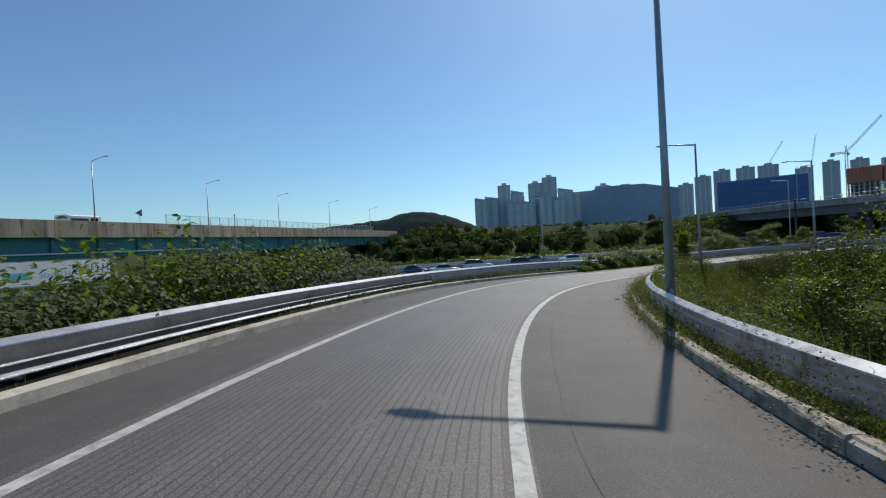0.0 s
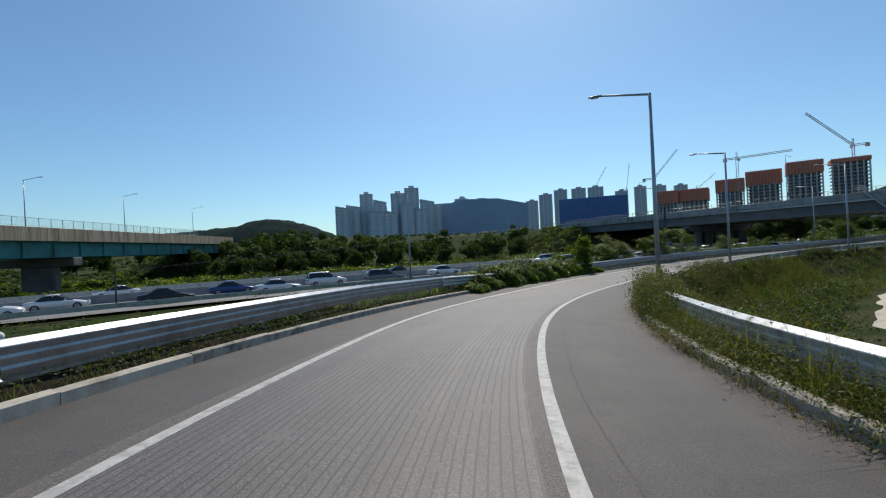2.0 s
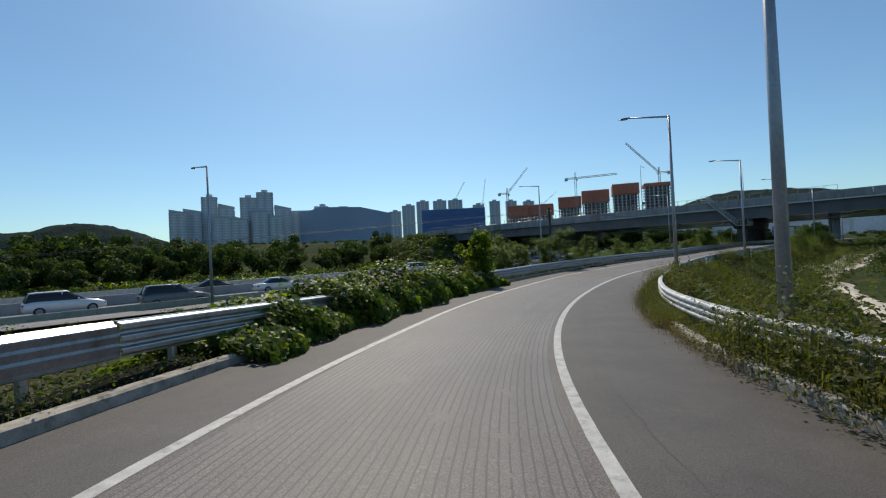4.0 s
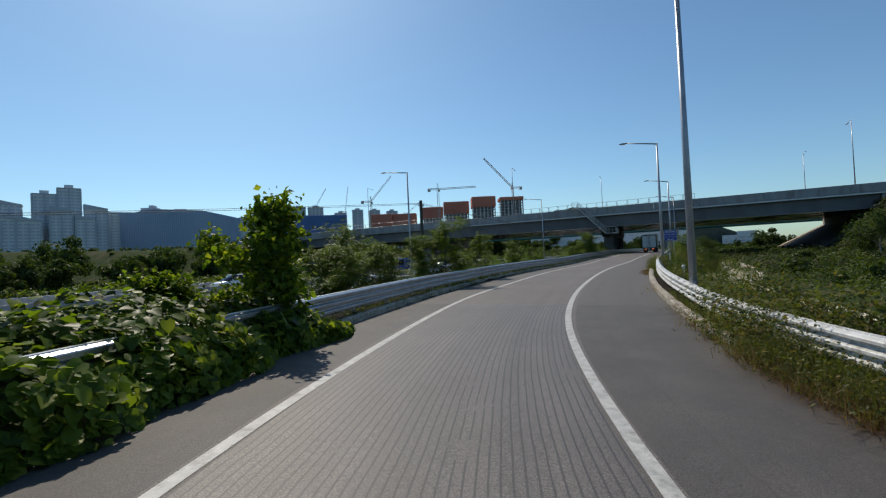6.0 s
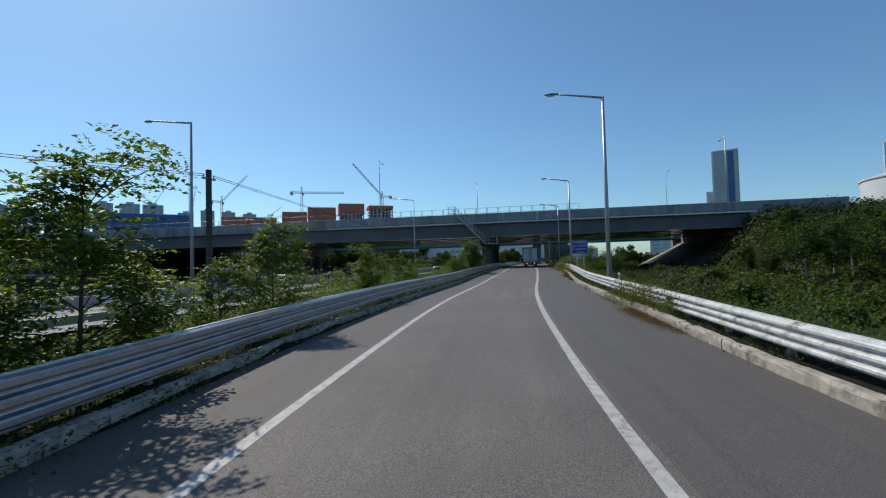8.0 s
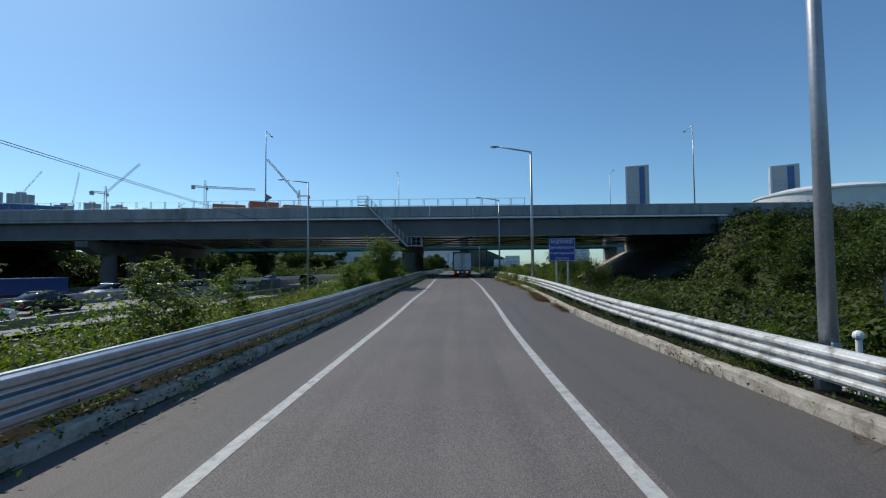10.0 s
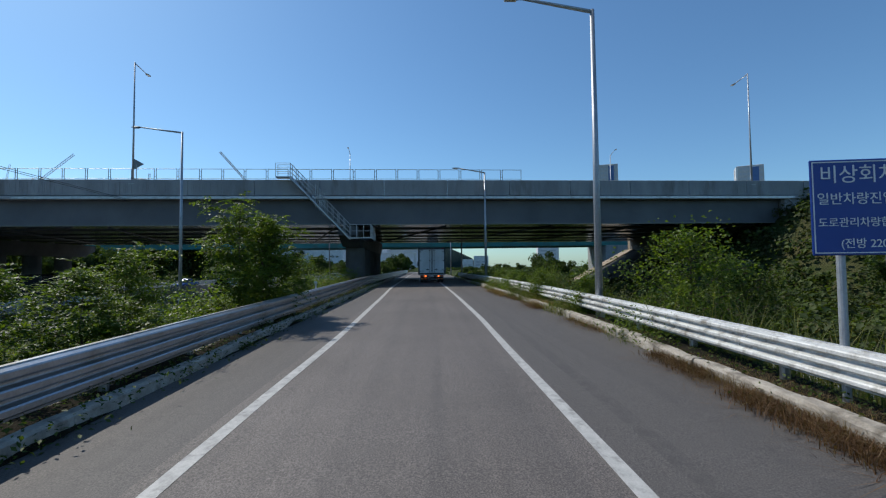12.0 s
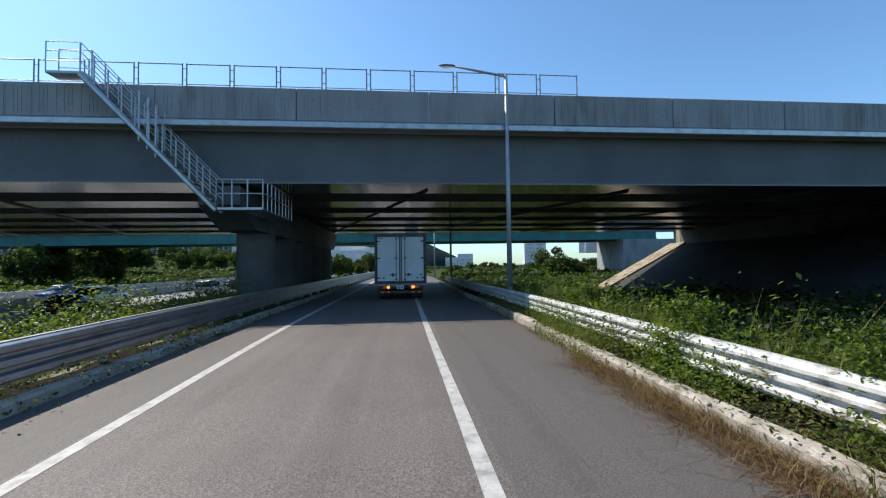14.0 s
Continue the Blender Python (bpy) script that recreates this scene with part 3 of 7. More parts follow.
def terrain(px, py):
    px, py = np.atleast_1d(np.asarray(px, float)), np.atleast_1d(np.asarray(py, float))
    k, lat = near(px, py, RAMP, RIGHT)
    s = ALONG[k]
    road_z = RAMP[k, 2] + np.tan(np.radians(RAMP[k, 3])) * np.clip(lat, -6, 6)
    lump = 0.18 * np.sin(px * 0.7 + 1.3 * np.sin(py * 0.31)) * np.sin(py * 0.53 + 0.8 * np.sin(px * 0.23)) + 0.5 * np.sin(px * 0.09) * np.sin(py * 0.11 + 1)
    ke, le = near(px, py, EXPRESS, E_RIGHT)
    ez = express_z(EXPRESS[ke, 0])
    # general ground level
    low_left = ez - 0.2 + 0.3 * lump
    bowl = np.interp(s, [-30, 0, 30, 60, 85, 105, 130], [-3.0, -3.4, -3.6, -3.3, -2.8, -2.2, -1.7])
    low_right = bowl + 0.35 * lump + 0.03 * np.clip(lat - 10, 0, 40)
    base = np.where(lat < 0, low_left, low_right)
    # overpass approach banks at both ends
    t = (py - 27.0)
    dx = np.abs(px - (overpass_x(py) + 14.0)) - 13.0
    for along in (t + 2.0, 134.0 - py):
        d = np.hypot(np.clip(dx, 0, None) * 0.5, np.clip(along, 0, None) * 1.1)
        base = np.maximum(base, 7.0 - d + 0.25 * lump)
    # bank at the far end of the old flyover
    fx = -38.9 + (py - 51.5) * 0.2495
    d = np.hypot(np.clip(np.abs(px - (fx - 6.0)) - 7.0, 0, None) * 0.5, np.clip(146.0 - py, 0, None) * 0.55)
    base = np.maximum(base, 5.0 - d + 0.3 * lump)
    # far land rises gently
    r = np.hypot(px - 40, py - 60)
    bearing = np.degrees(np.arctan2(py - 53, np.maximum(px - 83, 1e-3)))
    level = step01((bearing + 22) / 8) * step01((11 - bearing) / 5) * (px > 120)
    base = np.where(r > 140, base + np.clip(r - 140, 0, 500) * 0.045 * (1 - level), base)
    # the ramp's own bank
    edge = np.where(lat < 0, -lat - 4.6, lat - 5.4)
    bed = road_z - 0.14
    side = bed - np.clip(edge, 0, None) * np.where(lat < 0, np.interp(s, [40, 60], [0.45, 0.11]), 0.7)
    z = np.where(edge < 0.0, bed, np.where(side > base, side, base))
    up = edge > 0
    rise = bed + np.clip(edge, 0, None) * 0.55
    z = np.where(up & (base > rise), rise, z)
    # the expressway's bed
    inside = (le < 1.5) & (le > -E_WIDE - 1.5)
    gap = np.maximum(le - 1.5, -E_WIDE - 1.5 - le)
    cut = ez - 0.25 + np.clip(gap, 0, None) * 0.5
    z = np.where(inside & (edge > 2), ez - 0.25, np.where((gap > 0) & (edge > 2), np.minimum(z, np.maximum(cut, ez - 0.25)), z))
    return z


def spread(lo, hi, fine0, fine1, step):
    mid = np.arange(fine0, fine1 + step / 2, step)
    a, b, out_a, out_b, g = fine0, fine1, [], [], step
    while a > lo or b < hi:
        g *= 1.22
        a, b = a - g, b + g
        out_a.append(max(a, lo - 50)), out_b.append(min(b, hi + 50))
    return np.r_[np.array(out_a[::-1]), mid, np.array(out_b)]


gx, gy = spread(-3500, 3500, -62, 170, 1.0), spread(-3500, 3500, -30, 165, 1.0)
GX, GY = np.meshgrid(gx, gy)
GZ = terrain(GX.ravel(), GY.ravel())
nx = len(gx)
quads = [(j * nx + i, j * nx + i + 1, (j + 1) * nx + i + 1, (j + 1) * nx + i) for j in range(len(gy) - 1) for i in range(nx - 1)]
ground = tagged(link_mesh("ground", np.stack([GX.ravel(), GY.ravel(), GZ], 1), quads, M["ground"], smooth=True), "weedy green ground with bare soil round the ramps", "ground", kind="structure")


def ground_z(x, y):
    return float(terrain([x], [y])[0])


# the expressway
ev, ef = [], []
rows = (0.0, -3.2, -6.8, -10.4, -12.5, -14.6, -18.2, -21.8, -25.0)
for p, r in zip(EXPRESS, E_RIGHT):
    ev += [(p[0] + r[0] * a, p[1] + r[1] * a, express_z(p[0])) for a in rows]
n = len(rows)
ef = [(i * n + j, i * n + j + 1, (i + 1) * n + j + 1, (i + 1) * n + j) for i in range(len(EXPRESS) - 1) for j in range(n - 1)]
tagged(link_mesh("expressway", ev, ef, M["asphalt_far"]), "pale grey expressway beside the ramp", "road", kind="structure")


def express_at(x, off, up=0.0):
    """A place on the expressway: at the x of its near edge, off metres across."""
    k = int(np.argmin(np.abs(EXPRESS[:, 0] - x)))
    p, r = EXPRESS[k], E_RIGHT[k]
    return Vector((p[0] + r[0] * off, p[1] + r[1] * off, float(express_z(p[0])) + up)), math.degrees(math.atan2(-_et[k, 0], _et[k, 1]))


def express_strip(name, off, wide, up, mat, label, category, tall=0.0, x0=-150, x1=470):
    keep = (EXPRESS[:, 0] > x0) & (EXPRESS[:, 0] < x1)
    pts, rt = EXPRESS[keep], E_RIGHT[keep]
    verts, faces = [], []
    prof = [(off - wide / 2, up), (off + wide / 2, up)] if tall == 0 else [(off - wide / 2, up), (off - wide / 2, up + tall), (off + wide / 2, up + tall), (off + wide / 2, up)]
    for p, r in zip(pts, rt):
        verts += [(p[0] + r[0] * a, p[1] + r[1] * a, float(express_z(p[0])) + b) for a, b in prof]
    m = len(prof)
    for i in range(len(pts) - 1):
        faces += [(i * m + j, i * m + j + 1, (i + 1) * m + j + 1, (i + 1) * m + j) for j in range(m - 1)]
    return tagged(link_mesh(name, verts, faces, mat), label, category, kind="structure")


for off in (-2.6, -22.4):
    express_strip("edge_line", off, 0.15, 0.005, M["paint"], "white painted edge line on the expressway", "road marking")
express_strip("median_barrier", -12.5, 0.35, 0.0, M["concrete"], "grey concrete barrier along the middle of the expressway", "barrier", 0.85)
express_strip("roadside_barrier", -25.4, 0.3, 0.0, M["galv"], "grey steel barrier on the far side of the expressway", "barrier", 0.8)
express_strip("roadside_barrier", 0.6, 0.12, 0.35, M["galv"], "grey steel barrier on the near side of the expressway", "barrier", 0.4)

# gravel track in the bowl beside the ramp
tv, tf = [], []
TRACK = resample([(15, 10), (23.2, 21.0), (29.3, 26.9), (37, 31.5), (46.4, 36.0), (58, 39.6), (70, 41.8), (84, 43.9), (90, 45.0)], 1.0)
for i, p in enumerate(TRACK):
    d = TRACK[min(i + 1, len(TRACK) - 1)] - TRACK[max(i - 1, 0)]
    d /= np.linalg.norm(d)
    w = float(np.interp(p[0], [14, 36, 42, 59, 66, 80, 92], [1.7, 1.7, 0.6, 0.7, 2.4, 3.0, 3.3])) + 0.3 * math.sin(i * 0.6) + 0.2 * math.sin(i * 1.7)
    for a in (-1, -0.4, 0.4, 1):
        x, y = p[0] + d[1] * a * w, p[1] - d[0] * a * w
        tv.append((x, y, ground_z(x, y) + (0.12 if abs(a) < 1 else -0.05)))
tf = [(i * 4 + j, i * 4 + j + 1, i * 4 + j + 5, i * 4 + j + 4) for i in range(len(TRACK) - 1) for j in range(3)]
tagged(link_mesh("gravel_track", tv, tf, M["gravel"], smooth=True), "pale bare gravel track through the weeds", "track", kind="structure")


# ---------------------------------------------------------------- guard rails and lamps beside the ramp
def wave_profile(lat, top, tall, waves, depth, sign):
    """A corrugated beam seen end on; sign +1 bulges to the right."""
    per = tall / waves
    pts = [(lat - sign * 0.075, top - 0.03), (lat - sign * 0.075, top), (lat, top + 0.002)]
    for i in range(waves):
        y = top - i * per
        pts += [(lat + sign * depth * a, y - b) for a, b in ((0.05, 0.012), (0.85, 0.036), (1.0, 0.052), (1.0, per * 0.62), (0.85, per * 0.7), (0.0, per * 0.86), (0.0, per * 0.99))]
    return pts


def folded_profile(lat, sign, steps):
    """A beam with a broad sloping top fold above a face that leans back; steps are (out, down) pairs."""
    return [(lat + sign * a, -b) for a, b in ((-0.085, 0.06), (-0.09, 0.004), (-0.07, 0.0), (0.035, 0.068), (0.04, 0.084)) + steps]


LEDGED = ((0.0, 0.3), (0.022, 0.312), (0.028, 0.322), (-0.01, 0.415), (0.055, 0.458), (0.058, 0.475), (0.0, 0.478))
PLAIN_FACE = ((0.03, 0.17), (0.038, 0.21), (0.028, 0.3), (0.036, 0.34), (0.026, 0.45), (0.03, 0.5), (0.0, 0.515))
SHORT_FACE = ((0.028, 0.17), (0.034, 0.21), (0.026, 0.3), (0.03, 0.34), (0.026, 0.42), (0.0, 0.43))


def guardrail(name, label, s0, s1, lat, sign, mat, tall, waves, height, post_mat, shift=lambda s: 0.0, depth=0.075, steps=None):
    rail = thing(name, Matrix(), label, "guardrail")
    s = s0
    while s < s1:
        e = min(s + 4.0, s1)
        lift = 0.004 * (int((s - s0) / 4) % 2)
        ribbon("beam", s, e, [(a + sign * lift, b) for a, b in (folded_profile(lat, sign, steps) if steps else wave_profile(lat, 0, tall, waves, depth, sign))], mat, rail, 1.0, top=height, shift=shift)
        s = e
    proto = None
    s = s0 + 1.0
    while s < s1:
        p = at(s, lat - sign * 0.14 + shift(s))
        m = Matrix.Translation(p) @ pose(0, 0, 0, 0, 0, heading(s)) @ pose(0, 0, 0, rng.normal(0, 0.8), rng.normal(0, 0.8), 0)
        if proto is None:
            proto = part("post", rods(((0, 0, -0.7), (0, 0, min(height(q) for q in np.arange(s0, s1, 2.0)) - 0.06), 0.065), n=10), post_mat, rail)
            proto.matrix_basis = m
        else:
            ob = new("post", proto.data)
            ob.parent, ob.matrix_basis = rail, m
        s += 2.0
    return rail


left_h = lambda s: eased(s, [0, 8, 14, 19, 25, 30, 36, 42, 48, 57, 71, 94, 107, 118], [0.66, 0.66, 0.65, 0.69, 0.78, 0.88, 0.92, 0.81, 0.77, 0.76, 0.77, 0.77, 0.74, 0.78], 1.0)
right_h = lambda s: eased(s, [0, 8, 20, 24, 28, 31, 36, 44, 50, 58, 72, 95, 108, 118], [0.64, 0.64, 0.73, 0.76, 0.82, 0.85, 0.82, 0.77, 0.73, 0.67, 0.66, 0.71, 0.71, 0.66], 1.0)
right_foot = lambda s: eased(s, [0, 6, 14, 22, 27, 32, 45, 57, 73, 85, 96, 103, 108, 118], [0.1, 0.2, 0.26, 0.34, 0.44, 0.44, 0.28, 0.21, 0.22, 0.12, 0.04, 0.22, 0.2, 0.02])
bow = lambda s: eased(s, [14, 20, 25, 32, 40, 46], [0.0, 0.25, 0.45, 0.45, 0.2, 0.0])
drift = lambda s: eased(s, [0, 14, 30, 48, 60, 70, 82, 93, 107, 118], [-0.1, -0.3, -0.3, 0.1, 0.3, 0.12, 0.25, 0.4, 0.38, 0.5], 1.0)
guardrail("guardrail", "grey galvanised folded-plate guardrail along the kerb, bright along its edges", -24, 20, -4.0, 1, M["dark_rail"], 0.47, 3, left_h, M["galv"], drift, steps=LEDGED)
guardrail("guardrail", "tall grey galvanised plate guardrail with a bright top fold", 20, 36, -4.0, 1, M["dark_rail"], 0.51, 2, left_h, M["galv"], drift, steps=PLAIN_FACE)
guardrail("guardrail", "grey galvanised three-wave guardrail along the kerb, dusty and dull", 36, 200, -4.0, 1, M["galv"], 0.52, 3, left_h, M["galv"], drift)
guardrail("guardrail", "dull pale-grey plate guardrail with weeds growing over it", -24, 34, 4.85, -1, M["dull_rail"], 0.43, 2, right_h, M["galv"], bow, steps=SHORT_FACE)
guardrail("guardrail", "weathered white three-wave guardrail with weeds growing through it", 34, 150, 4.85, -1, M["white_rail"], 0.42, 3, right_h, M["galv"], bow)


tagged(ribbon("shade_soil_bank", 40, 140, [(-0.42, -0.02), (-0.36, 0.1), (-0.2, 0.13), (0.1, 0.14), (0.35, 0.1), (0.7, -0.25)], M["soil"], step=0.5, shift=lambda s: 4.92 + 0.5 * right_foot(s) + 0.03 * math.sin(s * 2.1), top=lambda s: 0.025 * math.sin(s * 1.7 + 2 * math.sin(s * 0.41)) - 0.02), "bare dark soil under the white guardrail", "soil", kind="structure")
# Added bank: its near-black colour stands in for shade under the rail.
soil = tagged(ribbon("shade_soil_bank", -24, 140, [(0.36, 0.0), (0.3, 0.07), (0.14, 0.13), (0.02, 0.15), (-0.16, 0.16), (-0.5, 0.0), (-0.9, -0.5)], M["soil"], step=0.5, shift=lambda s: -4.06 + drift(s) + 0.05 * math.sin(s * 2.3) * math.sin(s * 0.7), top=lambda s: 0.03 * math.sin(s * 1.9 + 2 * math.sin(s * 0.37)) - 0.02), "low near-black strip added for the shade under the guardrail", "soil", kind="structure")


def kerb(name, label, s0, s1, lat, wide, tall, length, mat, worn, shift=lambda s: 0.0):
    """A row of kerb stones laid along the ramp: rounded arrises, chipped where worn."""
    row = tagged(new(name), label, "kerb", kind="structure")
    half, chips = wide / 2, min(1.0, worn / 0.02)
    sect = ((-half, -0.25), (-half, tall - 0.045), (-half + 0.02, tall - 0.012), (-half + 0.05, tall), (half - 0.04, tall), (half, tall - 0.03), (half, -0.25))
    m, steps = len(sect), 6
    g = np.random.default_rng(int(tall * 1000))
    s = s0
    while s < s1:
        dx, dz = g.normal(0, worn), g.normal(0, worn)
        verts, faces = [], []
        for i in range(steps + 1):
            q = s + 0.004 + (length - 0.008) * i / steps
            chip = g.uniform(0, 1, m) ** 4 * chips
            for k, (x, z) in enumerate(sect):
                c = chip[k] if 0 < k < m - 1 else 0.0
                verts.append(at(q, lat + shift(q) + dx + x - (0.05 * c if x > 0 else -0.05 * c), z + dz - 0.04 * c))
        for i in range(steps):
            faces += [(i * m + j, (i + 1) * m + j, (i + 1) * m + j + 1, i * m + j + 1) for j in range(m - 1)]
        faces += [tuple(range(m)), tuple(reversed(range(steps * m, steps * m + m)))]
        link_mesh("kerb_stone", verts, faces, mat, row)
        s += length
    return row


kerb("kerb_row", "pale concrete kerb stones, smooth and lightly stained", -24, 18, LEFT_KERB - 0.12, 0.24, 0.17, 2.0, M["kerb_pale"], 0.003)
kerb("kerb_row", "pale concrete kerb stones sunk into weeds", 18, 22, LEFT_KERB - 0.09, 0.18, 0.17, 2.0, M["kerb_pale"], 0.003)
kerb("kerb_row", "narrow concrete kerb stones in front of dark weeds", 22, 30, LEFT_KERB - 0.065, 0.13, 0.17, 2.0, M["kerb"], 0.004)
kerb("kerb_row", "low pale concrete kerb stones, chipped and stained", 30, 180, LEFT_KERB - 0.12, 0.22, 0.16, 2.0, M["kerb"], 0.006, lambda s: float(np.interp(s, [30, 58, 63, 70, 82, 93, 107, 118], [0.0, 0.14, 0.06, -0.14, 0.06, 0.2, 0.16, 0.32])))
kerb("kerb_row", "broken pale concrete kerb stones half hidden by dry weeds", -24, 150, RIGHT_KERB + 0.12, 0.22, 0.17, 2.0, M["kerb"], 0.009, right_foot)


def street_lamp(m, tall, arm, label, group, base=0.09, rise=0.0, mat="pole"):
    """A tapered pole with an arm along -x that carries a flat lamp head."""
    lamp = thing("street_lamp", m, label, "street lamp", group)
    part("pole", rods(((0, 0, -0.3), (0, 0, tall), base, base * 0.55), n=12), M[mat], lamp, smooth=True)
    part("base_plate", boxes((-0.2, 0.2, -0.2, 0.2, -0.02, 0.03), bev=0.008), M["galv"], lamp)
    part("service_door", boxes((-0.05, 0.05, -base - 0.012, -base + 0.03, 0.5, 0.85), bev=0.006), M["pole"], lamp)
    a = part("arm", rods(((0.02, 0, tall - 0.06), (-arm, 0, tall + rise), base * 0.5, base * 0.36)), M[mat], lamp, smooth=True)
    bm = bmesh.new()
    bmesh.ops.create_uvsphere(bm, u_segments=12, v_segments=8, radius=1.0, matrix=Matrix.Translation((-arm - 0.22, 0, tall + rise + 0.01)) @ Matrix.Diagonal((0.34, 0.13, 0.045, 1)))
    head = part("lamp_head", bm, M["lamp_head"], lamp, smooth=True)
    part("lens", boxes((-arm - 0.42, -arm - 0.08, -0.1, 0.1, tall + rise - 0.055, tall + rise - 0.03), bev=0.01), M["lens"], head)
    return lamp


def ramp_lamp(x, y, top_z):
    k = int(np.argmin(np.hypot(RAMP[:, 0] - x, RAMP[:, 1] - y)))
    z = ground_z(x, y)
    return street_lamp(Matrix.Translation((x, y, z)) @ pose(0, 0, 0, 0, 0, math.degrees(math.atan2(RIGHT[k, 1], RIGHT[k, 0]))), top_z - z, 2.05, "tall grey steel street lamp behind the white guardrail", "lamps along the ramp", 0.11, 0.3)


for x, y, z in ((5.3, 10.42, 7.95), (17.5, 30.2, 7.7), (33.6, 40.05, 7.65), (55.6, 45.0, 8.08), (77.58, 48.28, 8.15), (100.1, 51.6, 8.5), (123.0, 55.0, 8.5), (146.0, 58.5, 8.5)):
    ramp_lamp(x, y, z)
for x, y, z in ((52.1, 66.4, 8.8), (90.2, 70.0, 9.5), (14.0, 62.0, 7.6), (126.0, 74.0, 9.5)):
    k = int(np.argmin(np.hypot(EXPRESS[:, 0] - x, EXPRESS[:, 1] - y)))
    g = ground_z(x, y)
    street_lamp(Matrix.Translation((x, y, g)) @ pose(0, 0, 0, 0, 0, math.degrees(math.atan2(E_RIGHT[k, 1], E_RIGHT[k, 0]))), z - g, 2.6, "grey steel street lamp beside the expressway", "lamps along the expressway", 0.11, 0.32)


# ---------------------------------------------------------------- the overpass ahead
def edge_frame(p, q, z=0.0):
    """Pose at p with +y towards q, +x to the right of it."""
    return Matrix.Translation((p[0], p[1], z)) @ pose(0, 0, 0, 0, 0, math.degrees(math.atan2(-(q[0] - p[0]), q[1] - p[1])))


# local: y along the bridge from its southern abutment, x across, away from the ramp's approach at x > 0
OV0, OV1 = (overpass_x(27.0), 27.0), (overpass_x(134.0), 134.0)
OVM = edge_frame(OV0, OV1)
OV_LEN, OV_WIDE = math.hypot(OV1[0] - OV0[0], OV1[1] - OV0[1]), 27.0
over = thing("overpass", OVM, "wide grey road overpass on dark steel girders", "bridge", kind="structure")
part("deck", boxes((0.1, OV_WIDE - 0.1, -12, OV_LEN + 12, 6.45, 6.72)), M["soffit"], over)
# parapet panels with recessed fluting
panel_n = int((OV_LEN + 26) / 5.0)
pb = boxes((-0.12, 0.16, -2.488, 2.488, 6.72, 7.94), bev=0.02)
for k in range(6):
    y = -2.08 + k * 0.83
    for dy in (-0.13, 0.0, 0.13):
        box(pb, -0.134, -0.1, y + dy - 0.012, y + dy + 0.012, 6.86, 7.8 - 0.1 * (dy == 0))
    for z in (7.18, 7.5):
        box(pb, -0.132, -0.1, y - 0.2, y + 0.2, z, z + 0.022)
    box(pb, -0.137, -0.1, y + 0.38, y + 0.41, 6.8, 7.86)
proto = part("parapet_panel", pb, M["concrete"], over)
for side in (0, 1):
    for i in range(panel_n):
        ob = proto if (i == 0 and side == 0) else new("parapet_panel", proto.data)
        ob.parent = over
        ob.matrix_basis = pose(0 if side == 0 else OV_WIDE, -12 + 2.5 + i * 5.0, 0, 0, 0, 0 if side == 0 else 180)
part("edge_beam", boxes((-0.3, 0.12, -12, OV_LEN + 12, 6.4, 6.66), bev=0.03), M["concrete"], over, "pale painted drip edge")
part("edge_flashing", boxes((-0.345, -0.3, -1.0, OV_LEN - 48, 6.42, 6.6)), M["galv"], over)
part("edge_beam", boxes((OV_WIDE - 0.12, OV_WIDE + 0.3, -12, OV_LEN + 12, 6.4, 6.66), bev=0.03), M["concrete"], over)
for i in range(6):
    x = 1.55 + i * (OV_WIDE - 3.1) / 5
    g = boxes((x - 1.05, x - 0.99, -0.5, OV_LEN + 0.5, 4.5, 6.45), (x + 0.99, x + 1.05, -0.5, OV_LEN + 0.5, 4.5, 6.45))
    gd = part("box_girder", g, M["girder"], over, "dark grey steel box girder")
    part("bottom_plate", boxes((x - 1.13, x + 1.13, -0.5, OV_LEN + 0.5, 4.44, 4.5)), M["plate"], gd, "glossy painted steel bottom plate")
for k in range(8, int(OV_LEN), 16):
    part("cross_frame", rods(*[((3.0 + i * 4.7, k, 4.8), (5.2 + i * 4.7, k, 6.2), 0.05) for i in range(5)], *[((3.0 + i * 4.7, k, 4.75), (5.2 + i * 4.7, k, 4.75), 0.05) for i in range(5)], n=5), M["girder"], over)
# flat bracing between the bottom flanges
for k in range(1, int(OV_LEN) - 8, 9):
    part("wind_brace", rods(((1.75, k, 4.42), (13.5, k + 3.6, 4.42), 0.07), ((13.5, k + 3.6, 4.42), (25.25, k + 7.2, 4.42), 0.07), n=4), M["girder"], over, "dark steel bracing bar")


def ov_local(x, y):
    return OVM.inverted() @ Vector((x, y, 0))


# pier rows: a cap beam on round columns
def pier(parent, yl, name_mat="concrete", wide=OV_WIDE, top=4.42, cols=5, ground_at=-1.2, depth=1.5):
    bm = bmesh.new()
    prof = [(0.2, top), (wide - 0.2, top), (wide - 0.2, top - 0.7), (wide - 2.2, top - 1.5), (2.2, top - 1.5), (0.2, top - 0.7)]
    lo = [bm.verts.new((x, yl - depth / 2, z)) for x, z in prof]
    hi = [bm.verts.new((x, yl + depth / 2, z)) for x, z in prof]
    bm.faces.new(lo), bm.faces.new(hi)
    for i in range(len(prof)):
        bm.faces.new((lo[i], lo[(i + 1) % len(prof)], hi[(i + 1) % len(prof)], hi[i]))
    cap = part("pier_cap", bm, M[name_mat], parent)
    for i in range(cols):
        x = 4.6 + i * (wide - 9.2) / max(cols - 1, 1)
        part("column", rods(((x, yl, ground_at - 1.0), (x, yl, top - 1.49), 0.85), n=24), M[name_mat], parent, smooth=False)
    for i in range(6):
        x = 1.75 + i * (wide - 3.5) / 5
        part("bearing", boxes((x - 0.25, x + 0.25, yl - 0.25, yl + 0.25, top, 4.43)), M["steel"], cap)


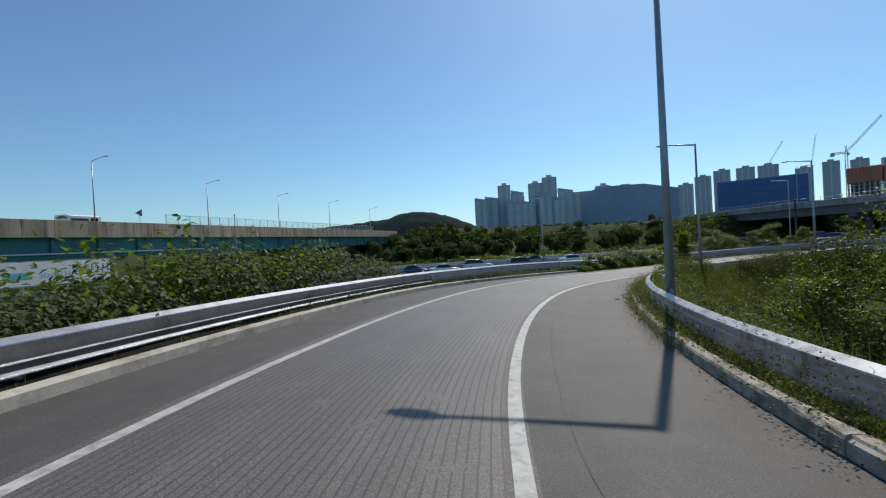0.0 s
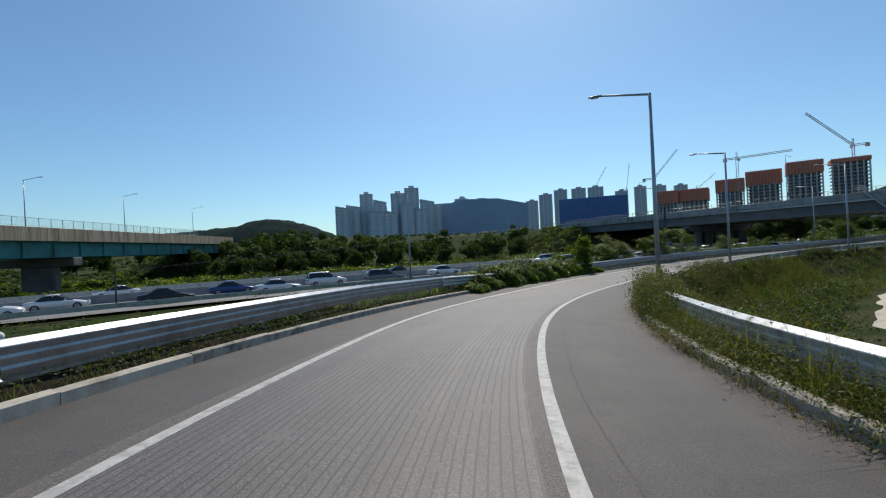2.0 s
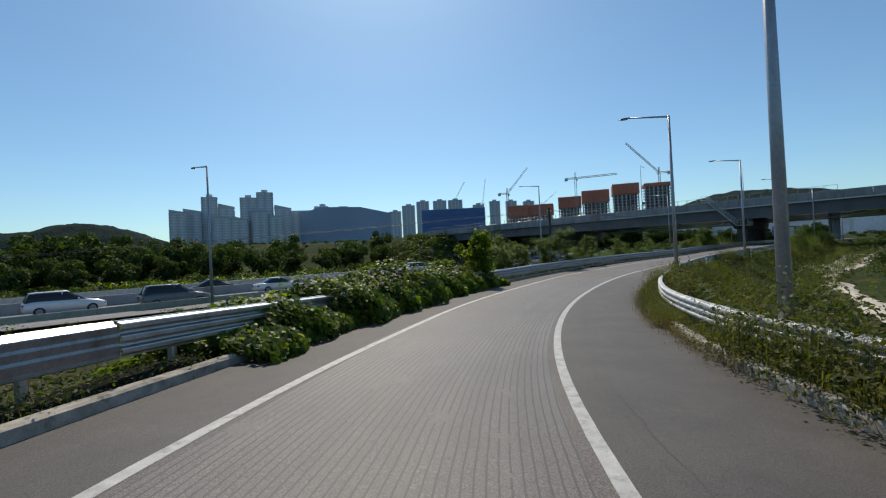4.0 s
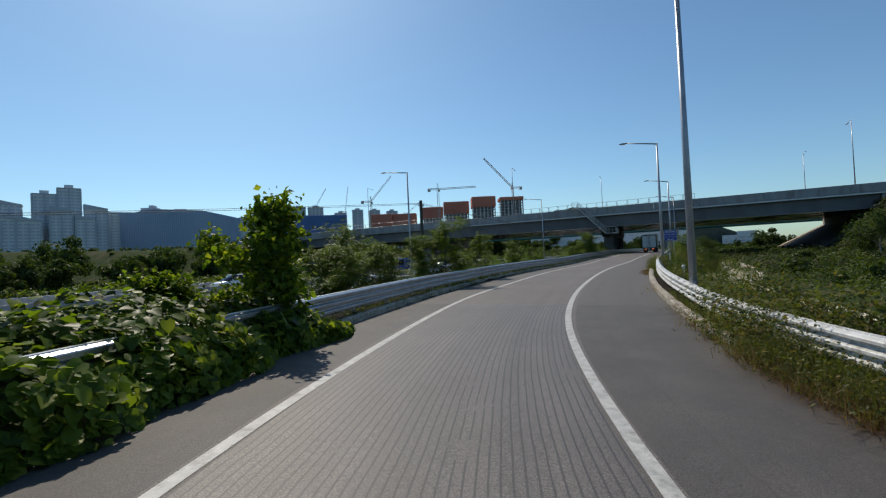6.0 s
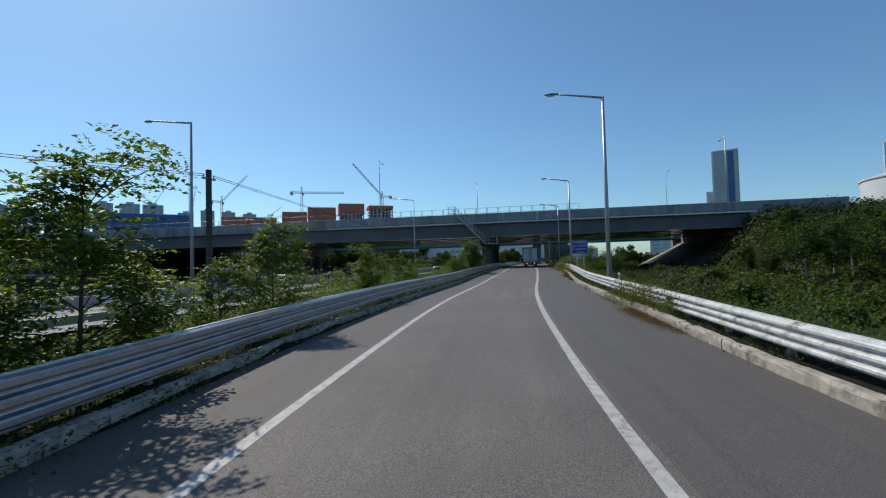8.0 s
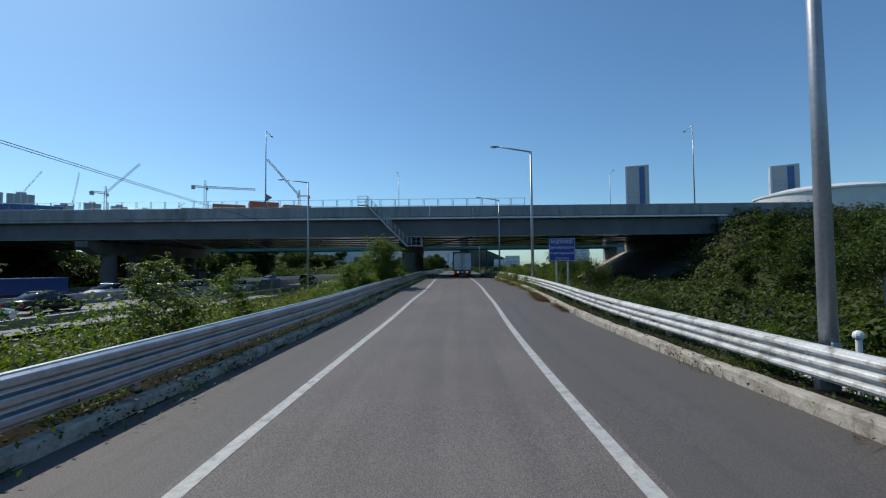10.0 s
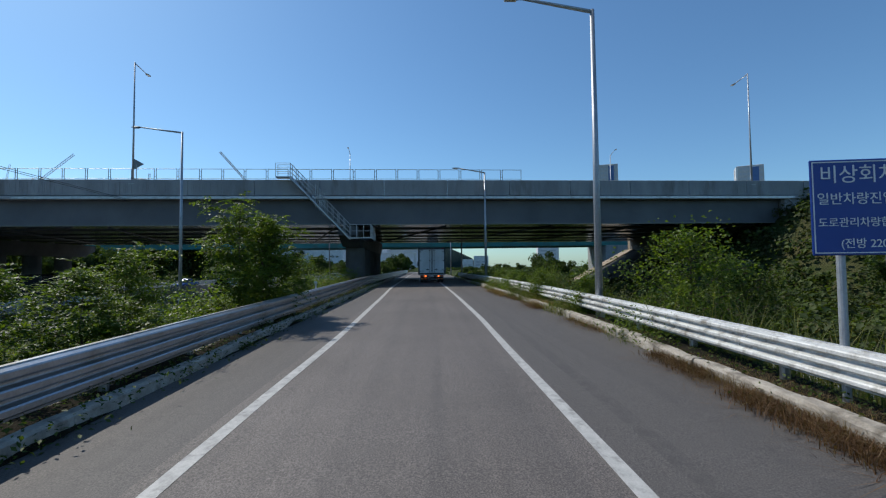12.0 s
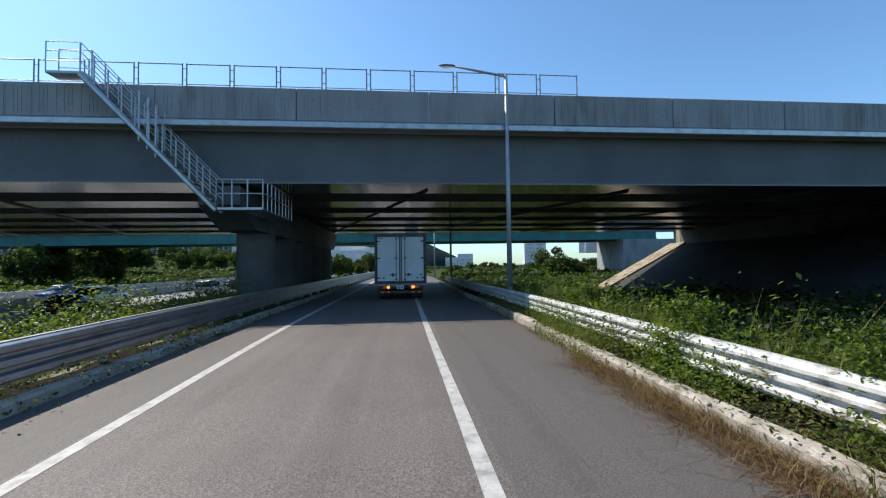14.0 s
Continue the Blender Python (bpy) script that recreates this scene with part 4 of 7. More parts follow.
PY = ov_local(98.5, 62.3).y
# Piers take the dark concrete for soot and the deck's shade.
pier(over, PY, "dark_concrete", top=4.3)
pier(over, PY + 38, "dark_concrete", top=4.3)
# abutments and their paved slopes
for yl, sgn in ((-0.2, 1), (OV_LEN + 0.2, -1)):
    # Body coloured as shaded, separate end piece coloured as sunlit.
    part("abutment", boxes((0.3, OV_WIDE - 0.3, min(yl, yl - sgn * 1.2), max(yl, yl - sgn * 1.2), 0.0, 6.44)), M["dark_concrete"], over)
    part("sunlit_abutment_end", boxes((OV_WIDE - 0.296, OV_WIDE + 0.3, min(yl, yl - sgn * 1.2), max(yl, yl - sgn * 1.2), 0.0, 6.44)), M["old_concrete"], over)
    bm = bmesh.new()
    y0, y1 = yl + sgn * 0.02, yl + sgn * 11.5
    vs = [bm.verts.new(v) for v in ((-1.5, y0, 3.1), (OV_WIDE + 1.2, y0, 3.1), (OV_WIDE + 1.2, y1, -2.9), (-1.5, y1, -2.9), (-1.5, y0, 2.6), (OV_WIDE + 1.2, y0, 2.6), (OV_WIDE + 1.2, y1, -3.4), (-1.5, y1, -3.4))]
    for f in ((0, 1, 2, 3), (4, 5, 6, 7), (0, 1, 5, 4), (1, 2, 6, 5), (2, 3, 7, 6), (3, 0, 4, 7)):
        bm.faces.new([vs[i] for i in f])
    sp = part("slope_paving", bm, M["shaded_paving"], over, "sloped paving under the bridge end, its shade put into the colour")
    ang = math.atan2(6.0, 11.48)
    # Far-edge blocks take a pale colour for the sunlit strip.
    block = None
    for r in range(24):
        for c in range(4):
            yy, zz = yl + sgn * (0.25 + r * 0.475), 3.02 - r * 0.2485
            m = pose(OV_WIDE + 1.2 - 0.33 - c * 0.63, yy, zz + 0.09, -sgn * math.degrees(ang), 0, 0)
            if block is None:
                block = part("paving_block", boxes((-0.3, 0.3, -0.25, 0.25, -0.06, 0.05), bev=0.012), M["old_concrete"], sp, "pale paving block")
                block.matrix_basis = m
            else:
                ob = new("paving_block", block.data)
                ob.parent, ob.matrix_basis = sp, m
part("wing_wall", boxes((-0.1, 0.3, -10, -0.3, 1.0, 6.7)), M["concrete"], over)
part("wing_wall", boxes((-0.1, 0.3, OV_LEN + 0.3, OV_LEN + 10, 1.0, 6.7)), M["concrete"], over)
dp = rods(((-0.15, -0.6, 6.4), (-0.35, -1.2, 5.6), 0.06), ((-0.35, -1.2, 5.6), (-0.35, -1.2, 3.4), 0.06))
part("drain_pipe", dp, M["galv"], over)

# railing on the parapet: square frames of thin tube
RE = ov_local(101.2, 48.7).y
fr = None
y = RE + 0.75
count = 0
while y < OV_LEN + 8:
    if fr is None:
        bm = rods(((0, -0.765, 7.94), (0, -0.765, 8.82), 0.026), ((0, 0.765, 7.94), (0, 0.765, 8.82), 0.026), ((0, -0.765, 8.79), (0, 0.765, 8.79), 0.022), ((0, -0.765, 8.04), (0, 0.765, 8.04), 0.016), ((0, 0.765, 8.62), (0, 0.915, 8.62), 0.014), ((0, 0.765, 8.2), (0, 0.915, 8.2), 0.014), n=6)
        fr = part("railing_panel", bm, M["lamp_head"], over)
        ob = fr
    else:
        ob = new("railing_panel", fr.data)
        ob.parent = over
    ob.matrix_basis = pose(0.02, y, 0)
    y += 1.68

# inspection stair from the parapet down to the pier cap
stair = thing("steel_stair", OVM, "galvanised steel inspection stair hanging on the overpass", "stair")
ST, SB = 40.2, 35.6
zt, zb = 8.08, 3.36
part("platform", boxes((-0.8, -0.15, ST - 0.2, ST + 1.0, zt - 0.08, zt)), M["galv"], stair)
part("platform", boxes((-0.8, -0.15, SB - 1.6, SB, zb - 0.08, zb)), M["galv"], stair)
part("platform", boxes((-0.2, 3.2, SB - 1.6, SB - 0.75, zb - 0.08, zb)), M["galv"], stair)
for x in (-0.77, -0.18):
    part("stringer", rods(((x, ST - 0.1, zt - 0.1), (x, SB, zb - 0.1), 0.1), n=6), M["galv"], stair)
tread = None
for k in range(24):
    f = (k + 0.5) / 24
    m = pose(-0.475, ST + (SB - ST) * f, zt + (zb - zt) * f)
    if tread is None:
        tread = part("tread", boxes((-0.28, 0.28, -0.1, 0.1, -0.015, 0.015)), M["galv"], stair)
        tread.matrix_basis = m
    else:
        ob = new("tread", tread.data)
        ob.parent, ob.matrix_basis = stair, m
for x in (-0.77, -0.18):
    for h in (0.36, 0.7, 1.02):
        part("handrail", rods(((x, ST - 0.1, zt + h), (x, SB, zb + h), 0.017), n=6), M["galv"], stair)
        part("handrail", rods(((x, ST - 0.1, zt + h), (x, ST + 1.0, zt + h), 0.017), n=6), M["galv"], stair)
    for f in (0.44, 0.5, 0.56):
        yy, zz = ST + (SB - ST) * f, zt + (zb - zt) * f
        part("hanger", rods(((x, yy, zz - 0.32), (x, yy, zz + 1.45), 0.034), n=6), M["galv"], stair)
    for k in range(11):
        f = k / 10
        yy, zz = ST - 0.1 + (SB - ST + 0.1) * f, zt + (zb - zt) * f
        part("baluster", rods(((x, yy, zz - 0.1), (x, yy, zz + 1.02), 0.03), n=6), M["galv"], stair)
    part("baluster", rods(((x, ST + 1.0, zt), (x, ST + 1.0, zt + 1.02), 0.022), n=6), M["galv"], stair)
for h in (0.5, 1.0):
    part("handrail", rods(((-0.77, SB, zb + h), (-0.77, SB - 1.6, zb + h), 0.024), ((-0.77, SB - 1.6, zb + h), (3.2, SB - 1.6, zb + h), 0.024), n=6), M["galv"], stair)
for k in range(4):
    part("baluster", rods(((-0.77, SB - k * 0.53, zb - 0.05), (-0.77, SB - k * 0.53, zb + 1.02), 0.03), n=6), M["galv"], stair)
for k in range(1, 9):
    part("baluster", rods(((-0.77 + k * 0.53, SB - 1.6, zb - 0.05), (-0.77 + k * 0.53, SB - 1.6, zb + 1.02), 0.03), n=6), M["galv"], stair)

for x, y, z, flip in ((96.2, 78.4, 17.1, 1), (102.8, 29.1, 17.1, 0), (89.5, 112.0, 17.1, 1), (127.9, 33.2, 17.0, 2), (121.5, 70.0, 17.0, 2)):
    p = ov_local(x, y)
    xl = 0.02 if flip < 2 else OV_WIDE
    w = OVM @ Vector((xl, p.y, 7.6))
    turn = math.degrees(math.atan2(OVM[1][0], OVM[0][0]))
    street_lamp(Matrix.Translation(w) @ pose(0, 0, 0, 0, 0, turn + (180 if flip < 2 else 0)), z - 7.6, 1.5, "slim grey street lamp on the overpass parapet", "lamps on the overpass", 0.08, 0.35 if flip == 2 else -0.25)

# the teal bridge behind it
TB = edge_frame((164.0, 26.0), (150.5, 140.0))
teal = thing("girder_bridge", TB, "road bridge on teal painted steel girders behind the overpass", "bridge", kind="structure")
part("deck", boxes((0, 11, -24, 118, 7.6, 8.0)), M["concrete"], teal)
part("parapet", boxes((-0.3, 0.0, -24, 118, 7.4, 9.0)), M["concrete"], teal)
part("parapet", boxes((11.0, 11.3, -24, 118, 7.4, 9.0)), M["concrete"], teal)
for x in (0.7, 4.0, 7.3, 10.3):
    part("girder", boxes((x - 0.03, x + 0.03, -6, 116, 5.5, 7.6), (x - 0.3, x + 0.3, -6, 116, 5.42, 5.5)), M["teal"], teal, "teal painted girder")
part("abutment", boxes((-0.4, 11.4, -9.0, 0.6, -3.0, 5.4)), M["concrete"], teal)
part("wing_wall", boxes((-0.35, 0.25, -22.0, -9.0, -3.0, 7.3)), M["concrete"], teal)
part("column", rods(((5.5, 38, -4), (5.5, 38, 5.41), 1.2), n=20), M["concrete"], teal)

# ---------------------------------------------------------------- the old flyover with teal girders
FP, FQ = (-39.3, 51.5), (-19.6, 130.2)
FM = edge_frame(FP, FQ)
fly = thing("flyover", FM @ pose(0, 0, 0, 0.55, 0, 0), "old flyover with stained concrete parapets and teal girders", "bridge", kind="structure")
F0, F1 = -110.0, 100.0
part("deck", boxes((-11.7, -0.05, F0, F1, 4.9, 5.25)), M["old_concrete"], fly)
pan = part("parapet_panel", boxes((-0.25, 0.0, -1.49, 1.49, 4.75, 6.6), bev=0.02), M["old_concrete"], fly)
for side in (0, 1):
    for i in range(int((F1 - F0) / 3.0)):
        ob = pan if side == 0 and i == 0 else new("parapet_panel", pan.data)
        ob.parent, ob.matrix_basis = fly, pose(0 if side == 0 else -11.5, F0 + 1.5 + i * 3.0, rng.normal(0, 0.004))
for x in (-0.9, -4.1, -7.4, -10.7):
    g = boxes((x - 0.03, x + 0.03, F0, F1, 2.6, 4.9), (x - 0.3, x + 0.3, F0, F1, 2.5, 2.6))
    if x == -0.9:
        for k in range(int(F0), int(F1), 5):
            box(g, x, x + 0.25, k, k + 0.04, 2.6, 4.85)
    part("girder", g, M["teal"], fly, "teal painted steel plate girder")
for yl in (44.0, -44.0):
    bm = boxes((-11.2, -0.4, yl - 0.9, yl + 0.9, 1.2, 2.45), bev=0.1)
    part("pier_cap", bm, M["dark_concrete"], fly)
    part("pier_wall", boxes((-8.2, -3.4, yl - 0.7, yl + 0.7, -5.0, 1.21), bev=0.2), M["dark_concrete"], fly)
part("abutment", boxes((-11.7, 0.0, F1 - 1.0, F1 + 1.0, -1.0, 4.85)), M["old_concrete"], fly)
fr = None
y = 10.0
while y < 82:
    if fr is None:
        bm = rods(((0, -1.0, 6.6), (0, -1.0, 7.85), 0.04), ((0, -1.0, 7.8), (0, 1.0, 7.8), 0.03), ((0, -1.0, 6.75), (0, 1.0, 6.75), 0.02), n=6)
        for k in range(1, 12):
            rod(bm, (0, -1.0 + k * 0.167, 6.75), (0, -1.0 + k * 0.167, 7.8), 0.01, n=4)
        fr = part("railing_panel", bm, M["pole"], fly)
        ob = fr
    else:
        ob = new("railing_panel", fr.data)
        ob.parent = fly
    ob.matrix_basis = pose(-0.12, y, 0)
    y += 2.0
for x, y, z in ((-39.8, 51.5, 13.7), (-35.4, 68.2, 13.2), (-31.4, 86.9, 13.2), (-25.9, 104.5, 13.3), (-20.2, 128.0, 13.5), (-44.5, 32.0, 13.4)):
    street_lamp(Matrix.Translation((x - 0.3, y, 5.4)) @ pose(0, 0, 0, 0, 0, 166), z - 5.4, 1.9, "slim grey street lamp on the old flyover", "lamps on the flyover", 0.08, 0.3)

# Added white rod that draws a thin pale line along the girder.
part("white_rod", rods(((-0.45, F0, 3.05), (-0.45, 16.0, 3.05), 0.07), n=8), M["white"], fly, "thin white rod along the girder")


def warning_sign(m, tall, label):
    warn = thing("warning_sign", m, label, "road sign")
    part("post", rods(((0, 0, 0), (0, 0, tall), 0.03)), M["pole"], warn)
    bm = bmesh.new()
    bmesh.ops.create_cone(bm, cap_ends=True, segments=3, radius1=0.55, radius2=0.55, depth=0.03, matrix=Matrix.Translation((0, 0, tall)) @ pose(0, 0, 0, 90, 0, 0) @ pose(0, 0, 0, 0, 0, 90))
    part("plate", bm, M["lamp_head"], warn)


warning_sign(Matrix.Translation(FM @ Vector((-0.1, 5.0, 6.6))) @ pose(0, 0, 0, 0, 0, 10), 1.3, "dark triangular road sign on a post seen from behind")
sq = ov_local(96.2, 78.4)
warning_sign(OVM @ pose(0.02, sq.y - 0.25, 7.9, 0, 0, 90), 1.25, "dark triangular road sign on the overpass parapet seen from behind")

# ---------------------------------------------------------------- foliage
def leaf_mesh(name, centres, ups, size, spread_by=0.5, long=1.6, fold=0.25, seed=1):
    """Many small folded leaves: centres n x 3, ups n x 3 the way each leaf faces."""
    g = np.random.default_rng(seed)
    n = len(centres)
    up = np.asarray(ups, float) + g.normal(0, spread_by, (n, 3))
    up /= np.linalg.norm(up, axis=1)[:, None] + 1e-9
    a = np.cross(up, g.normal(0, 1, (n, 3)))
    a /= np.linalg.norm(a, axis=1)[:, None] + 1e-9
    b = np.cross(up, a)
    sz = size * g.uniform(0.6, 1.3, n)[:, None]
    c = np.asarray(centres, float)
    v0 = c - a * sz * long * 0.5
    v1 = c + b * sz * 0.5 + up * sz * fold
    v2 = c + a * sz * long * 0.5 - up * sz * fold * 0.6
    v3 = c - b * sz * 0.5 + up * sz * fold
    verts = np.stack([v0, v1, v2, v3], 1).reshape(-1, 3)
    return verts


def mesh_quads(name, verts, mat, tri_split=True):
    """A mesh of loose folded quads, four corners each."""
    n = len(verts) // 4
    me = bpy.data.meshes.new(name)
    me.vertices.add(n * 4)
    me.vertices.foreach_set("co", verts.astype(np.float32).ravel())
    base = np.arange(n)[:, None] * 4
    loops = (base + np.array([0, 1, 2, 0, 2, 3])).ravel()
    me.loops.add(n * 6)
    me.loops.foreach_set("vertex_index", loops.astype(np.int32))
    me.polygons.add(n * 2)
    me.polygons.foreach_set("loop_start", np.arange(0, n * 6, 3, dtype=np.int32))
    me.materials.append(mat)
    me.update(calc_edges=True)
    me.validate()
    return me


def heart_mesh(name, centres, ups, size, mat, spread_by=0.4, seed=1):
    """Broad heart-shaped leaves, folded along the rib and drooping at the tip."""
    g = np.random.default_rng(seed)
    n = len(centres)
    up = np.asarray(ups, float) + g.normal(0, spread_by, (n, 3))
    up /= np.linalg.norm(up, axis=1)[:, None] + 1e-9
    a = np.cross(up, g.normal(0, 1, (n, 3)))
    a /= np.linalg.norm(a, axis=1)[:, None] + 1e-9
    b = np.cross(up, a)
    sz = (size * g.uniform(0.5, 1.35, n))[:, None]
    fold = g.uniform(0.05, 0.3, n)[:, None]
    c = np.asarray(centres, float)
    shape = ((-0.36, 0), (-0.5, 0.26), (-0.2, 0.49), (0.22, 0.38), (0.62, 0), (0.22, -0.38), (-0.2, -0.49), (-0.5, -0.26))
    verts = np.stack([c + a * sz * u + b * sz * v + up * sz * (abs(v) * fold - max(u, 0) ** 2 * 0.5) for u, v in shape], 1).reshape(-1, 3)
    me = bpy.data.meshes.new(name)
    me.vertices.add(n * 8)
    me.vertices.foreach_set("co", verts.astype(np.float32).ravel())
    loops = (np.arange(n)[:, None] * 8 + np.array([0, 1, 2, 0, 2, 3, 0, 3, 4, 0, 4, 5, 0, 5, 6, 0, 6, 7])).ravel()
    me.loops.add(n * 18)
    me.loops.foreach_set("vertex_index", loops.astype(np.int32))
    me.polygons.add(n * 6)
    me.polygons.foreach_set("loop_start", np.arange(0, n * 18, 3, dtype=np.int32))
    me.materials.append(mat)
    me.update(calc_edges=True)
    return me


def blade_mesh(name, roots, tall, mat, seed=1, wide=0.012, lean=0.45):
    """Grass: each blade a bent strip of two triangles and a tip."""
    g = np.random.default_rng(seed)
    n = len(roots)
    h = tall * g.uniform(0.45, 1.25, n)[:, None]
    ang = g.uniform(0, 2 * np.pi, n)
    side = np.stack([np.cos(ang), np.sin(ang), 0 * ang], 1)
    bend = np.stack([-np.sin(ang), np.cos(ang), 0 * ang], 1) * g.normal(0, lean, n)[:, None]
    w = wide * g.uniform(0.7, 1.5, n)[:, None]
    r = np.asarray(roots, float)
    z = np.array([0, 0, min(1.0, 0.8 / lean)])
    m = r + z * h * 0.55 + bend * h * 0.3
    t = r + z * h * 0.95 + bend * h
    verts = np.stack([r - side * w, r + side * w, m + side * w * 0.8, m - side * w * 0.8, t], 1).reshape(-1, 3)
    me = bpy.data.meshes.new(name)
    me.vertices.add(n * 5)
    me.vertices.foreach_set("co", verts.astype(np.float32).ravel())
    loops = (np.arange(n)[:, None] * 5 + np.array([0, 1, 2, 0, 2, 3, 3, 2, 4])).ravel()
    me.loops.add(n * 9)
    me.loops.foreach_set("vertex_index", loops.astype(np.int32))
    me.polygons.add(n * 3)
    me.polygons.foreach_set("loop_start", np.arange(0, n * 9, 3, dtype=np.int32))
    me.materials.append(mat)
    me.update(calc_edges=True)
    return me


def crown_points(g, n, rx, ry, rz, lumps=9):
    """Points on an uneven, lumpy crown, with the way outwards."""
    cs = g.normal(0, 0.42, (lumps, 3)) * [rx, ry, rz]
    rs = g.uniform(0.3, 0.6, lumps)
    k = g.integers(0, lumps, n)
    d = g.normal(0, 1, (n, 3))
    d /= np.linalg.norm(d, axis=1)[:, None]
    p = cs[k] + d * (rs[k] * g.uniform(0.55, 1.05, n))[:, None] * [rx, ry, rz]
    return p, d


def limb_tree(name, seed, tall, wide, leaves, leaf, mat, trunk_r=0.06, start=0.15, label="", category="tree", pinnate=False, bark="bark"):
    """A tapered trunk with forked limbs and leaves set along the twigs."""
    g = np.random.default_rng(seed)
    tree = thing(name, Matrix(), label, category)
    bm = bmesh.new()
    tips, trunk = [], [Vector((0, 0, -0.3))]
    p = Vector((0, 0, 0))
    steps = 7
    for i in range(steps):
        q = p + Vector((g.normal(0, 0.05), g.normal(0, 0.05), 1.0)) * tall / steps * 0.92
        rod(bm, p, q, trunk_r * (1 - 0.8 * i / steps), trunk_r * (1 - 0.8 * (i + 1) / steps), n=7)
        f = (i + 0.5) / steps
        if f > start:
            for _ in range(4):
                a = g.uniform(0, 2 * math.pi)
                reach = wide * (1.05 - 0.75 * abs(f - 0.45)) * g.uniform(0.55, 1.1)
                e = p + Vector((math.cos(a) * reach, math.sin(a) * reach, reach * g.uniform(0.25, 0.9)))
                mid = (p + e) / 2 + Vector((0, 0, reach * 0.08))
                rod(bm, p, mid, trunk_r * 0.4 * (1 - f * 0.6), trunk_r * 0.25, n=5)
                rod(bm, mid, e, trunk_r * 0.25, trunk_r * 0.08, n=4)
                tips += [(p * (1 - u) + e * u) for u in (0.45, 0.65, 0.82, 1.0)]
        p = q
    tips += [p, p + Vector((0, 0, tall * 0.05))] * 3
    part("trunk", bm, M[bark], tree)
    tips = np.array([tuple(t) for t in tips])
    k = g.integers(0, len(tips), leaves)
    if pinnate:
        # fronds: leaflets in two rows along a drooping stalk
        fr = leaves // 13
        k = g.integers(0, len(tips), fr)
        a = g.uniform(0, 2 * np.pi, fr)
        d = np.stack([np.cos(a), np.sin(a), g.normal(0.15, 0.35, fr)], 1)
        side = np.stack([-np.sin(a), np.cos(a), 0 * a], 1)
        length = g.uniform(0.26, 0.52, fr) * wide / 1.2
        pts, ups = [], []
        root = tips[k] + g.normal(0, 0.06 * wide, (fr, 3))
        for j in range(13):
            u = (j // 2 + 1) / 7
            s = 0 if j == 12 else (1 if j % 2 else -1)
            pts.append(root + d * (length * u)[:, None] + side * (s * 0.05 * wide / 1.2) - np.array([0, 0, 1]) * (length * u * u * 0.4)[:, None])
            ups.append(np.tile([0, 0, 1.0], (fr, 1)))
        verts = leaf_mesh("crown", np.concatenate(pts), np.concatenate(ups), leaf, 0.35, 1.7, 0.12, seed)
    else:
        c = tips[k] + g.normal(0, 0.13 * wide, (leaves, 3))
        verts = leaf_mesh("crown", c, np.tile([0, 0, 0.8], (leaves, 1)), leaf, 0.6, 1.4, 0.2, seed)
    crown = new("crown", mesh_quads("crown", verts, mat))
    crown.parent = tree
    return tree


def shrub(name, seed, rx, ry, rz, leaves, leaf, mat, label, category="shrub"):
    g = np.random.default_rng(seed)
    plant = thing(name, Matrix(), label, category)
    bm = bmesh.new()
    for _ in range(7):
        a = g.uniform(0, 6.28)
        rod(bm, (0, 0, -0.2), (math.cos(a) * rx * 0.5, math.sin(a) * ry * 0.5, rz * g.uniform(0.8, 1.4)), 0.03, 0.008, n=5)
    part("stems", bm, M["bark"], plant)
    p, d = crown_points(g, leaves, rx, ry, rz, 12)
    p[:, 2] += rz * 0.95
    keep = p[:, 2] > 0
    ob = new("foliage", mesh_quads("foliage", leaf_mesh("foliage", p[keep], d[keep] + [0, 0, 0.4], leaf, 0.5, 1.4, 0.2, seed), mat))
    ob.parent = plant
    return plant


def far_tree(name, seed, r, tall, leaves, leaf, mat, label):
    g = np.random.default_rng(seed)
    tree = thing(name, Matrix(), label, "tree")
    bm = rods(((0, 0, -0.5), (0, 0, tall * 0.6), 0.18, 0.08), n=6)
    for _ in range(6):
        a = g.uniform(0, 6.28)
        rod(bm, (0, 0, tall * g.uniform(0.25, 0.45)), (math.cos(a) * r * 0.7, math.sin(a) * r * 0.7, tall * g.uniform(0.5, 0.8)), 0.07, 0.02, n=4)
    part("trunk", bm, M["bark"], tree)
    p, d = crown_points(g, leaves, r, r, tall * 0.42, 16)
    p[:, 2] += tall * 0.56
    ob = new("crown", mesh_quads("crown", leaf_mesh("crown", p, d + [0, 0, 0.3], leaf, 0.5, 1.3, 0.25, seed), mat))
    ob.parent = tree
    return tree


def plant_all(protos, places, group=""):
    """Sets copies of the prototypes at (x, y, scale); the first use of each takes the prototype itself."""
    used = set()
    for i, (x, y, sc) in enumerate(places):
        pr = protos[i % len(protos)]
        z = ground_z(x, y)
        m = Matrix.Translation((x, y, z - 0.05)) @ pose(0, 0, 0, 0, 0, float(rng.uniform(0, 360))) @ Matrix.Diagonal((sc, sc, sc * float(rng.uniform(0.85, 1.15)), 1))
        if id(pr) not in used:
            pr.matrix_basis = m
            used.add(id(pr))
            if group:
                pr["group"] = group
        else:
            c = copy_thing(pr, Matrix())
            c.matrix_basis = m


